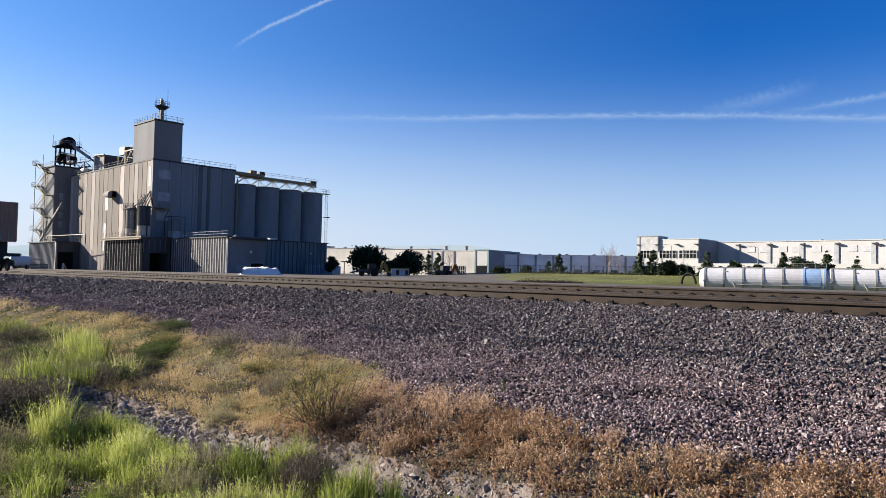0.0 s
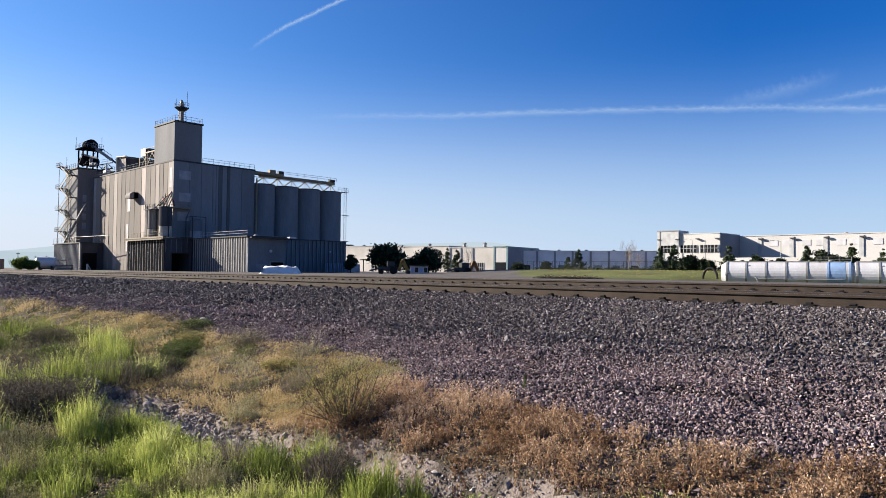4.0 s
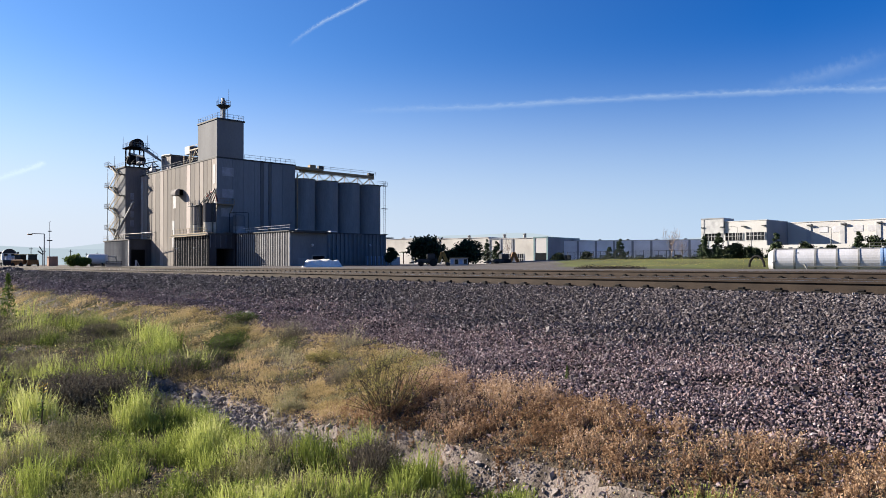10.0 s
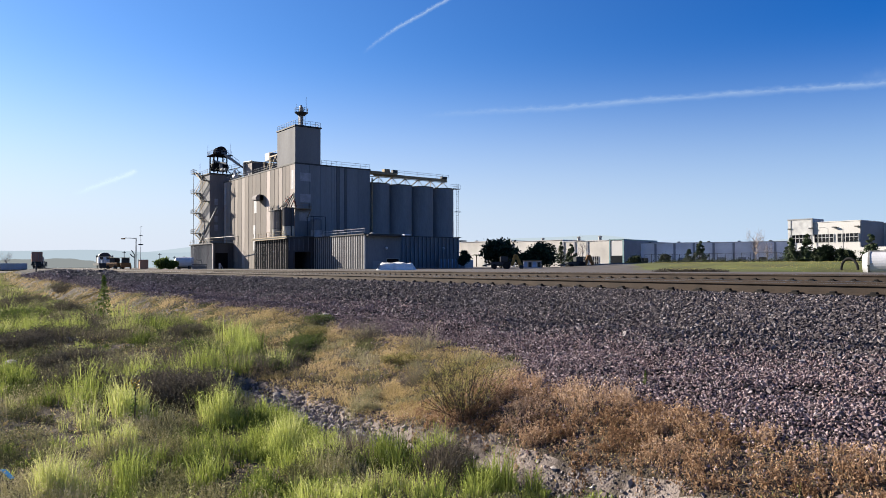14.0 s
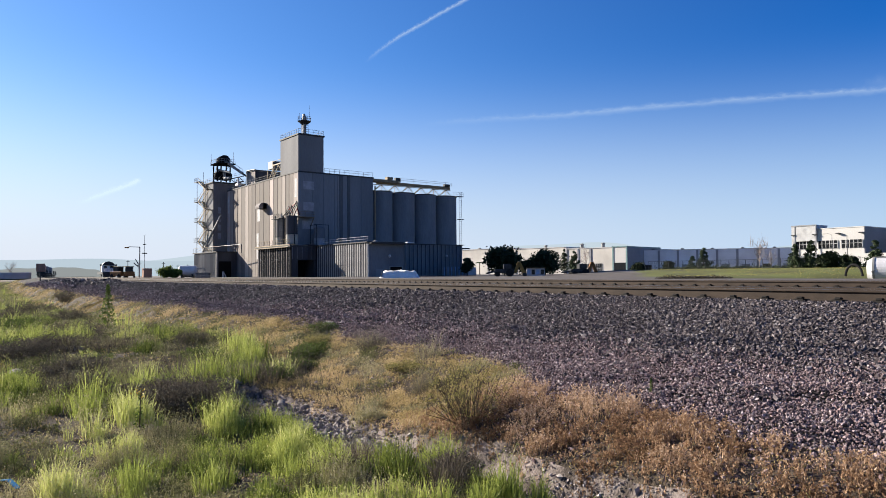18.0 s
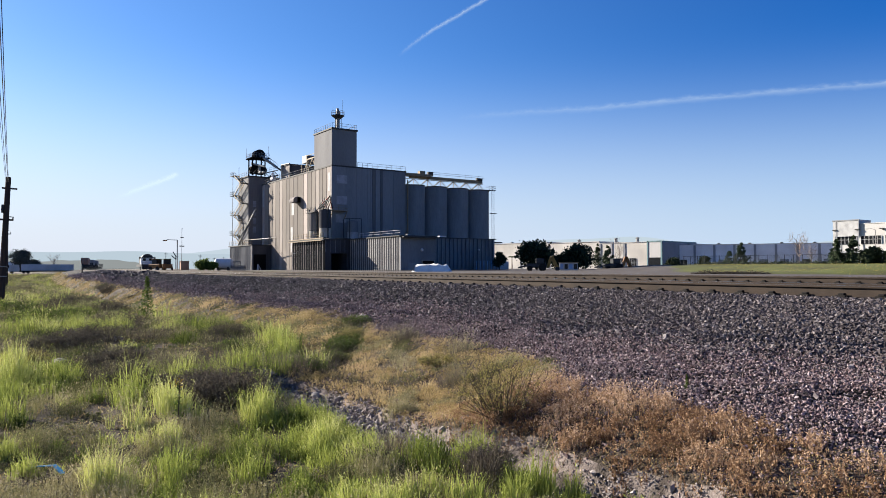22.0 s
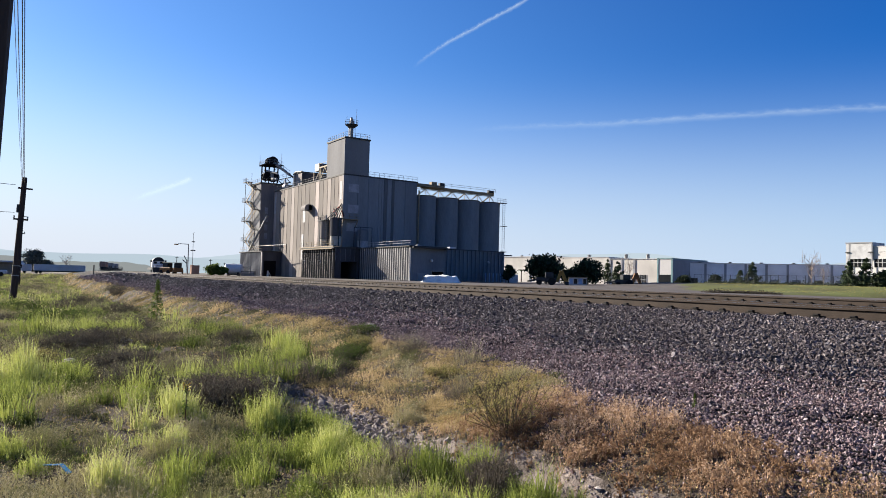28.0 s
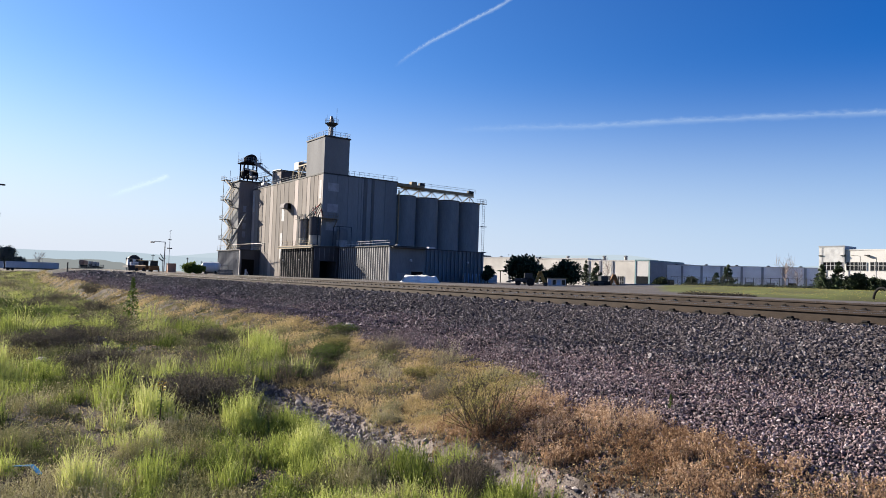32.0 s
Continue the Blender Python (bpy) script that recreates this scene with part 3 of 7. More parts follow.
def build_shed_west():
    s = thing("side_shed", "dark corrugated steel lean-to with an open doorway", "shed", pose(-183.2, 62.6, 0))
    part("wall", boxes((-19.4, -0.2, 0.15, 5.3, 0, 6.6), (-0.2, 0, 0.15, 0.5, 0, 6.6), (-0.2, 0, 3.9, 5.35, 0, 6.6), (-0.2, 0, 0.5, 3.9, 4.2, 6.6)), SHED_DARK, s)
    part("doorway", boxes((-0.19, -0.15, 0.5, 3.9, 0, 4.2)), DARK, s, "doorway filled with a near-black shade sheet")
    me = finish(boxes((-0.12, 0.12, -0.16, 0.06, 0, 6.5), bevel=0.02), "rib", SIDING)
    for i in range(24):
        part("rib", me, SIDING, s, at=pose(-19.0 + 0.81 * i, 0.1, 0))
    part("corner_post", boxes((-0.25, 0.12, -0.2, 0.15, 0, 6.7)), RIB, s)
    part("roof", boxes((-19.7, 0.25, -0.3, 5.3, 6.6, 6.85)), TRIM, s)
    railing("railing", [(-19.4, -0.1, 6.85), (-2.0, -0.1, 6.85), (0.1, -0.1, 6.85), (0.1, 5.2, 6.85)], s, h=1.3, post=2.0, mat=YELLOW_STEEL)
    part("overhead_pipe", rods(((-6, -0.2, 8.15), (14.5, 1.2, 8.15), 0.1), ((14.5, 1.2, 8.15), (14.5, 1.2, 6.0), 0.1), ((6, 0.6, 8.15), (6, 0.6, 6.9), 0.06)), DARK_STEEL, s)


def build_shed_east():
    s = thing("loading_shed", "grey loading shed with ribbed wall under the silos", "shed", pose(-144.4, 83.0, 0))
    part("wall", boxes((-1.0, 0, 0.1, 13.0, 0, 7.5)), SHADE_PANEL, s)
    part("ribbed_wall", boxes((-7.0, 0, 13.0, 31.6, 0, 7.9)), SIDING, s)
    me = finish(boxes((0, 0.35, -0.14, 0.14, 0, 7.85), bevel=0.03), "rib", SIDING)
    for i in range(15):
        part("rib", me, SIDING, s, at=pose(0, 13.5 + 1.25 * i, 0))
    part("eave", boxes((-7.0, 0.4, 13.0, 31.7, 7.9, 8.05)), TRIM, s)
    part("side_ledge", boxes((-2.0, 0.2, 31.6, 34.0, 7.0, 7.3)), TRIM, s)
    wall_lamp(s, 0.0, 26.0, 5.1)
    railing("railing", [(-0.6, 4.2, 7.5), (-0.6, 12.8, 7.5)], s, h=1.0, post=1.8)


build_shed_truck_bay()
build_shed_west()
build_shed_east()


def build_stair_tower():
    t = thing("stair_tower", "dark elevator tower with outside zigzag steel stairs", "tower", pose(-192.0, 64.5, 0))
    part("wall", boxes((-8.6, -0.1, 0.0, 9.0, 0, 26.2)), CONCRETE, t)
    part("side_wall", boxes((-0.1, 0.05, 0.05, 9.0, 0, 26.2)), PANEL_BROWN, t)
    part("roof", boxes((-8.9, 0.3, -0.3, 9.2, 26.2, 26.5)), TRIM, t)
    for i in range(4):
        part("patch", boxes((0.05, 0.1, 1.3, 2.2, 16.5 + 2.4 * i - 6, 18.2 + 2.4 * i - 6)), LOUVRE, t)
    # stairs on the face towards the tracks
    tread = finish(boxes((-0.13, 0.13, -0.5, 0.5, -0.03, 0.03)), "tread", STEEL)
    for i in range(7):
        z = 7.2 + 2.85 * i
        x0, x1 = (-7.6, -1.6) if i % 2 else (-1.6, -7.6)
        part("stair_flight", beams(((x0, -0.7, z), (x1, -0.7, z + 2.85), 0.12, 0.3), ((x0, -1.7, z), (x1, -1.7, z + 2.85), 0.12, 0.3), ((x0, -1.7, z + 1.0), (x1, -1.7, z + 3.85), 0.06, 0.06)), YELLOW_STEEL, t)
        for k in range(1, 12):
            part("tread", tread, STEEL, t, at=pose(x0 + (x1 - x0) * k / 12, -1.2, z + 2.85 * k / 12))
        xa, xb = (x1 - 1.5, x1) if x1 < -5 else (x1, x1 + 1.4)
        part("landing", boxes((min(xa, xb), max(xa, xb), -1.9, 0.0, z + 2.8, z + 2.95)), DARK_STEEL, t)
        railing("railing", [(xa, -1.85, z + 2.95), (xb, -1.85, z + 2.95)], t, h=1.05, post=0.8, mat=YELLOW_STEEL)
        if i % 2 == 0:
            part("landing_brace", beams(((x1 - 1.5, -1.8, z + 2.8), (x1 + 0.2, -0.1, z + 1.2), 0.1, 0.1), ((x1 - 1.5, -0.2, z + 2.8), (x1 + 0.2, -0.1, z + 1.2), 0.1, 0.1)), DARK_STEEL, t)
            part("outer_landing", boxes((x1 - 3.2, x1 - 1.5, -1.9, -0.2, z + 2.8, z + 2.95)), DARK_STEEL, t)
            railing("railing", [(x1 - 1.5, -1.85, z + 2.95), (x1 - 3.2, -1.85, z + 2.95), (x1 - 3.2, -0.2, z + 2.95)], t, h=1.05, post=0.8)
    part("corner_post", beams(((-8.4, -1.8, 6.9), (-8.4, -1.8, 26.5), 0.11, 0.11), ((-0.9, -1.8, 6.9), (-0.9, -1.8, 26.5), 0.11, 0.11)), DARK_STEEL, t)
    railing("railing", [(-8.8, -0.2, 26.5), (0.2, -0.2, 26.5), (0.2, 9.0, 26.5)], t, h=1.1, post=1.6)
    part("antenna", rods(((-7.9, -0.2, 26.5), (-7.9, -0.2, 30.0), 0.05)), DARK_STEEL, t)
    # leaning spout
    part("spout", rods(((-2.5, -2.0, 7.0), (2.6, 1.3, 17.0), 0.28), ((-2.5, -2.0, 7.0), (-0.5, -1.0, 12.0), 0.1), ((-0.3, -1.6, 7.0), (-0.3, -1.2, 13.5), 0.12), seg=8), STEEL, t)
    # elevator heads
    head = thing("elevator_head", "dark rounded bucket elevator heads on a steel platform", "conveyor", pose(-193.0, 66.4, 26.5))
    for x, y, z, r, low in ((0.8, 1.0, 5.9, 1.6, -0.75), (-0.6, 0.2, 2.0, 1.25, -1.2), (1.2, 1.6, 1.7, 1.3, -1.2)):
        bm = bmesh.new()
        rod(bm, (x - 1.2, y, z), (x + 1.2, y, z), r, seg=28)
        bmesh.ops.bisect_plane(bm, geom=bm.verts[:] + bm.edges[:] + bm.faces[:], plane_co=(0, 0, z + low), plane_no=(0, 0, -1), clear_outer=True)
        bmesh.ops.holes_fill(bm, edges=bm.edges[:])
        part("hood", bm, BLACK_STEEL, head)
    part("platform", boxes((-1.6, 3.4, -1.6, 3.6, 4.9, 5.15), (-2.4, -1.6, -1.6, 0.6, 4.9, 5.15)), BLACK_STEEL, head)
    railing("railing", [(-2.4, -1.5, 5.15), (3.3, -1.5, 5.15), (3.3, 3.4, 5.15)], head, h=1.1, post=1.0)
    for x, y in ((-0.9, -1.2), (2.2, -1.2), (-0.9, 2.4), (2.2, 2.4), (0.6, 0.4)):
        part("leg", rods(((x, y, 0), (x, y, 5.0), 0.2)), BLACK_STEEL, head)
    part("brace", beams(((-0.9, -1.2, 0.2), (2.2, -1.2, 4.8), 0.12, 0.12), ((2.2, -1.2, 0.2), (2.2, 2.4, 4.8), 0.12, 0.12), ((2.2, 2.4, 3.0), (2.2, -1.2, 3.0), 0.12, 0.12), ((-0.9, -1.2, 2.6), (2.2, -1.2, 2.6), 0.12, 0.12)), DARK_STEEL, head)
    part("antenna", rods(((-2.0, -1.5, 5.1), (-2.0, -1.5, 8.2), 0.04)), STEEL, head)
    part("antenna", rods(((3.2, 3.0, 5.1), (3.2, 3.0, 8.4), 0.04)), STEEL, head)
    part("chute", beams(((2.4, 1.2, 5.6), (9.5, 3.2, 1.6), 0.45, 0.6)), STEEL, head)
    part("chute", beams(((2.6, 2.2, 4.6), (10.5, 4.0, 0.8), 0.3, 0.4)), DARK_STEEL, head)
    part("stair_rail", beams(((2.4, 1.2, 6.7), (9.5, 3.2, 2.7), 0.08, 0.08), *[((2.4 + 1.42 * i, 1.2 + 0.4 * i, 5.7 - 0.8 * i), (2.4 + 1.42 * i, 1.2 + 0.4 * i, 6.7 - 0.8 * i), 0.06, 0.06) for i in range(6)]), STEEL, head)
    part("duct", rods(((3.4, 0.3, 2.8), (3.6, 0.4, 0.2), 0.4), ((3.6, 0.4, 0.8), (6.0, 0.8, 0.6), 0.4), ((1.5, -1.2, 3.4), (6.5, 0.8, 2.0), 0.25), seg=10), STEEL, head)
    # walkway from the heads to the roof house
    bridge = thing("roof_conveyor", "steel conveyor bridge with pipes over the mill roof", "conveyor", pose(-186.0, 68.2, 24.3))
    part("truss", beams(((-4, 0.5, 1.6), (3.5, 1.28, 1.6), 0.3, 0.3), ((-4, 0.5, 3.0), (3.5, 1.28, 3.0), 0.2, 0.2), *[((-4 + 2.5 * i, 0.5 + 0.26 * i, 1.6 if i % 2 else 3.0), (-1.5 + 2.5 * i, 0.76 + 0.26 * i, 3.0 if i % 2 else 1.6), 0.14, 0.14) for i in range(3)]), DARK_STEEL, bridge)
    railing("railing", [(-4, 0.5, 3.1), (3.5, 1.28, 3.1)], bridge, h=1.1, post=2.2)
    for x in (-2, 2):
        part("trestle", beams(((x - 0.8, 0.6, 0), (x, 1.2, 1.6), 0.16, 0.16), ((x + 0.8, 0.6, 0), (x, 1.2, 1.6), 0.16, 0.16)), STEEL, bridge)
    part("blower", rods(((1.5, 0.3, 0.6), (3.0, 0.4, 0.6), 0.6), ((2.2, 0.3, 0.6), (2.2, 0.3, 2.4), 0.25), seg=12), WHITE_PAINT, bridge)
    part("pipe", rods(((9.0, 0.2, 0.1), (9.0, 0.2, 3.6), 0.22), ((9.0, 0.2, 3.6), (12.5, 1.0, 3.6), 0.22), seg=8), STEEL, bridge)


build_stair_tower()


def build_roof_things():
    p = thing("roof_house", "square concrete roof house on the mill roof", "roof house", pose(-178.0, 71.0, 24.05))
    part("wall", boxes((-6.0, 0, 0, 9.0, 0, 4.3), bevel=0.04), PANEL_LIGHT, p)
    # Dark sheet holds the shade of the side turned from the sun.
    part("side_wall", boxes((0, 0.05, 0.05, 9.0, 0, 4.2)), SHED_DARK, p)
    part("roof", boxes((-6.2, 0.25, -0.2, 9.2, 4.3, 4.55)), TRIM, p)
    h = thing("roof_unit", "pale sheet metal air unit on the mill roof", "air unit", pose(-167.6, 71.5, 24.05))
    part("casing", boxes((-3.0, 0, 0, 6.5, 3.6, 5.6), bevel=0.05), PATCH, h)
    # Darker sheet paints this side's shade onto the casing.
    part("side_panel", boxes((0, 0.05, 0.1, 6.4, 3.7, 5.5)), PANEL_DARK, h)
    part("stand", beams(((-3.8, 0.2, 0), (-3.8, 0.2, 3.6), 0.2, 0.2), ((-0.2, 0.2, 0), (-0.2, 0.2, 3.6), 0.2, 0.2), ((-0.2, 4.8, 0), (-0.2, 4.8, 3.6), 0.2, 0.2), ((-3.8, 4.8, 0), (-3.8, 4.8, 3.6), 0.2, 0.2), ((-3.8, 0.2, 0.2), (-0.2, 0.2, 3.5), 0.15, 0.15)), YELLOW_STEEL, h)
    y = thing("roof_platform", "ochre steel platform with braces beside the tower", "platform", pose(-158.0, 68.9, 24.05))
    part("frame", beams(((-2.5, 0, 0), (-2.5, 0, 3.3), 0.18, 0.18), ((2.6, 0, 0), (2.6, 0, 3.3), 0.18, 0.18), ((-3.5, 0, 3.3), (2.8, 0, 3.3), 0.3, 0.3), ((-2.5, 0, 0.2), (0, 0, 3.2), 0.15, 0.15), ((2.6, 0, 0.2), (0, 0, 3.2), 0.15, 0.15), ((-3.5, 0, 4.3), (2.8, 0, 4.3), 0.1, 0.1), ((-3.5, 0, 3.3), (-3.5, 0, 4.3), 0.1, 0.1)), YELLOW_STEEL, y)
    # beacon mast on the tower
    m = thing("roof_mast", "short steel mast with a round platform and rails on the tower", "mast", pose(-147.3, 70.6, 32.62))
    part("column", rods(((0, 0, 0), (0, 0, 3.2), 0.42), ((-0.9, -0.2, 0.2), (-0.9, -0.2, 2.6), 0.12), ((-0.9, -0.2, 2.6), (-0.3, 0, 3.2), 0.12), seg=12), STEEL, m)
    bm = bmesh.new()
    bmesh.ops.create_cone(bm, cap_ends=True, segments=20, radius1=0.7, radius2=1.55, depth=0.7, matrix=Matrix.Translation((0, 0, 3.0)))
    part("platform", bm, DARK_STEEL, m)
    railing("railing", [(1.55 * math.cos(i * math.pi / 4), 1.55 * math.sin(i * math.pi / 4), 3.35) for i in range(9)], m, h=1.0, post=1.0)
    part("turn_head", rods(((0, 0, 3.35), (0, 0, 4.4), 0.5), ((0, 0, 4.4), (-0.5, 0.1, 5.0), 0.35), seg=12), STEEL, m)
    part("antenna", rods(((1.3, 0.6, 3.4), (1.3, 0.6, 6.9), 0.04)), DARK_STEEL, m)
    part("antenna", rods(((-1.4, -0.6, 3.4), (-1.4, -0.6, 5.6), 0.03)), DARK_STEEL, m)
    ladder("ladder", (0.6, 0.4, 0), (0.6, 0.4, 3.3), m)
    # intake hood on the long wall
    h = thing("intake_hood", "rounded sheet metal air hood on the mill wall", "vent", pose(-164.3, 68.0, 17.2))
    bm = bmesh.new()
    rod(bm, (-1.3, -0.9, 0), (1.3, -0.9, 0), 1.05, seg=20)
    box(bm, -1.3, 1.3, -0.9, 0.0, -0.6, 1.0)
    bmesh.ops.bisect_plane(bm, geom=bm.verts[:] + bm.edges[:] + bm.faces[:], plane_co=(0, 0, -0.4), plane_no=(0, 0, -1), clear_outer=True)
    part("shell", bm, PANEL_BROWN, h)
    # dust collectors over the shed roof
    d = thing("dust_collector", "pair of dusty filter drums with pipes above the shed", "dust collector", pose(-146.0, 64.9, 7.15))
    for x, r, z, cut, top in ((3.0, 1.27, 6.3, 2.3, SHED_DARK), (-3.0, 1.1, 6.0, 1.9, PANEL_BROWN)):
        part("filter_drum", rods(((x, 0.6, cut), (x, 0.6, z), r), seg=24), top, d)
        part("drum_base", rods(((x, 0.6, 0.02), (x, 0.6, cut), r), seg=24), PANEL_PALE, d, "cream painted drum base")
        part("drum_band", rods(((x, 0.6, cut - 0.05), (x, 0.6, cut + 0.08), r + 0.05), ((x, 0.6, z - 0.1), (x, 0.6, z + 0.06), r + 0.06), seg=24), DARK_STEEL, d)
    part("yellow_edge", beams(((1.75, 0.0, 0.1), (1.75, 0.0, 2.3), 0.16, 0.16)), YELLOW, d, "bright yellow painted edge")
    ladder("ladder", (-4.4, -0.4, 0), (-4.4, -0.4, 6.9), d, w=0.6, side=(1, 0, 0))
    ladder("ladder", (-1.4, -0.2, 0), (-1.4, -0.2, 7.1), d, w=0.6, side=(1, 0, 0))
    for i, (x, y, z, r) in enumerate(((-4.9, 0.2, 6.9, 0.14), (-1.9, 0.4, 7.3, 0.16), (-0.6, 0.3, 6.4, 0.2), (0.3, 0.6, 7.2, 0.16), (0.9, 0.2, 6.8, 0.12), (1.3, 0.9, 7.4, 0.2), (4.5, 0.6, 6.6, 0.14), (-3.4, -0.5, 6.6, 0.09))):
        part("riser_pipe", rods(((x, y, 0), (x, y, z), r), seg=8), (DARK_STEEL, STEEL)[i % 2], d)
    for i, (p, q, r) in enumerate((((-2.4, 0.6, 6.2), (1.2, 0.7, 7.9), 0.18), ((0.2, 0.5, 6.4), (3.2, 0.7, 8.4), 0.2), ((1.2, 0.7, 7.9), (4.6, 0.9, 9.2), 0.22), ((2.2, 0.4, 6.4), (4.9, 0.8, 9.3), 0.2), ((3.2, 0.5, 6.4), (5.2, 0.9, 9.1), 0.18), ((4.2, 0.6, 6.3), (5.4, 1.0, 8.4), 0.16), ((5.2, 0.9, 9.1), (5.6, 1.2, 6.4), 0.2), ((0.6, 0.2, 7.2), (2.2, 0.3, 8.6), 0.1), ((2.2, 0.2, 8.6), (3.6, 0.4, 7.0), 0.1), ((3.4, 0.2, 8.8), (4.4, 0.3, 6.6), 0.1), ((1.0, 0.2, 6.5), (2.0, 0.2, 7.6), 0.08), ((4.9, 0.8, 9.3), (4.4, 1.6, 6.4), 0.14))):
        part("duct", rods((p, q, r * 0.6), seg=8), (DARK_STEEL, STEEL, RED_PAINT)[i % 3], d)
        off = Vector((0.35, -0.1, 0.25))
        part("duct", rods((Vector(p) + off, Vector(q) - off * 0.6, r * 0.4), seg=6), (STEEL, DARK_STEEL)[i % 2], d)
    railing("railing", [(-4.8, -0.7, 6.2), (-1.2, -0.7, 6.2)], d, h=0.9, post=0.9, mat=DARK_STEEL)
    part("grating", boxes((-5.2, 5.2, -0.75, -0.2, 0.0, 0.12), (-5.2, -0.9, -0.7, 1.8, 6.0, 6.1)), DARK_STEEL, d)
    part("platform", boxes((1.05, 2.7, 1.6, 6.5, 6.25, 6.42)), YELLOW_STEEL, d)
    part("platform_brace", beams(((1.1, 6.2, 4.6), (2.6, 6.2, 6.25), 0.14, 0.14), ((1.1, 2.6, 4.6), (2.6, 2.6, 6.25), 0.14, 0.14)), YELLOW_STEEL, d)
    railing("railing", [(2.65, 1.6, 6.42), (2.65, 6.4, 6.42), (1.1, 6.4, 6.42)], d, h=1.1, post=1.2, mat=YELLOW_STEEL)
    b = thing("fill_bin", "round steel fill bin in a frame on the shed roof", "bin", pose(-142.3, 71.9, 6.75))
    part("drum", rods(((0, 0, 1.9), (0, 0, 4.3), 1.25), ((0, 0, 4.3), (0, 0, 4.6), 1.25, 0.5), seg=20), SHADE_PANEL, b)
    part("drum_base", rods(((0, 0, 0.1), (0, 0, 1.9), 1.25), seg=20), LOUVRE, b, "pale lower drum section")
    part("frame", beams(((-1.5, -1.5, 0.2), (-1.5, -1.5, 4.9), 0.12, 0.12), ((1.5, -1.5, 0.2), (1.5, -1.5, 4.9), 0.12, 0.12), ((1.5, 1.5, 0.2), (1.5, 1.5, 4.9), 0.12, 0.12), ((1.5, -1.5, 4.9), (1.5, 1.5, 4.9), 0.12, 0.12), ((-1.5, -1.5, 4.9), (1.5, -1.5, 4.9), 0.12, 0.12)), DARK_STEEL, b)
    ladder("ladder", (1.45, 1.2, 0.2), (1.45, 1.2, 4.9), b, w=0.5)
    # gallery over the silos
    g = thing("silo_gallery", "ochre steel conveyor gallery on trusses above the silos", "conveyor gallery", pose(-146.8, 87.8, 20.95))
    part("conveyor", beams(((0, 2.0, 2.2), (0, 24.5, 2.2), 0.55, 0.75)), YELLOW_STEEL, g)
    part("lower_chord", beams(((0.4, 0, 1.6), (0.4, 24.5, 1.6), 0.14, 0.14)), YELLOW_STEEL, g)
    for i in range(6):
        y = 0.8 + 4.0 * i
        part("brace", beams(((0.4, y, 0), (0.4, y + 2.2, 1.7), 0.22, 0.22), ((0.4, y + 4.0, 0), (0.4, y + 2.2, 1.7), 0.14, 0.14), ((0.4, y + 2.2, 0), (0.4, y + 2.2, 1.7), 0.12, 0.12)), YELLOW_STEEL, g)
    part("drive_house", boxes((-0.8, 1.2, 0.2, 8.0, 2.2, 2.9), (-0.4, 0.8, 4.6, 6.2, 2.9, 3.7), bevel=0.04), YELLOW_STEEL, g)
    part("drive_motor", boxes((-0.3, 0.6, 7.2, 8.6, 2.6, 3.7), bevel=0.05), DARK_STEEL, g)
    part("drive_motor", boxes((-0.3, 0.5, 22.6, 24.4, 2.6, 3.2), bevel=0.05), DARK_STEEL, g)
    railing("railing", [(1.2, 8.2, 2.6), (1.2, 24.3, 2.6)], g, h=0.9, post=2.0)
    ladder("side_ladder", (1.0, 27.4, -13.0), (1.0, 27.4, 1.4), g, w=0.8, side=(0, 1, 0))
    part("ladder_landing", boxes((0.6, 1.6, 26.6, 28.2, -6.1, -5.95), (0.6, 1.6, 26.6, 28.2, -12.9, -12.75), (0.4, 1.6, 25.4, 28.0, 0.0, 0.15)), STEEL, g)
    railing("railing", [(1.5, 24.8, 0.15), (1.5, 28.0, 0.15)], g, h=1.0, post=1.0)
    part("downpipe", rods(((2.2, 0.15, -13.0), (2.2, 0.15, 1.0), 0.18)), YELLOW_STEEL, g)


build_roof_things()


# ---------------------------------------------------------------- stones and plants by the track
RNG = np.random.default_rng(7)


def vnoise(x, y, s, seed=0):
    """Smooth value noise, 0 to 1."""
    x, y = np.asarray(x) / s, np.asarray(y) / s
    ix, iy = np.floor(x).astype(np.int64), np.floor(y).astype(np.int64)
    fx, fy = smooth01(x - ix), smooth01(y - iy)

    def h(a, b):
        v = (a * 374761393 + b * 668265263 + seed * 974711) & 0x7FFFFFFF
        v = ((v ^ (v >> 13)) * 1274126177) & 0x7FFFFFFF
        return ((v ^ (v >> 16)) & 0xFFFF) / 65535.0

    return (h(ix, iy) * (1 - fx) + h(ix + 1, iy) * fx) * (1 - fy) + (h(ix, iy + 1) * (1 - fx) + h(ix + 1, iy + 1) * fx) * fy


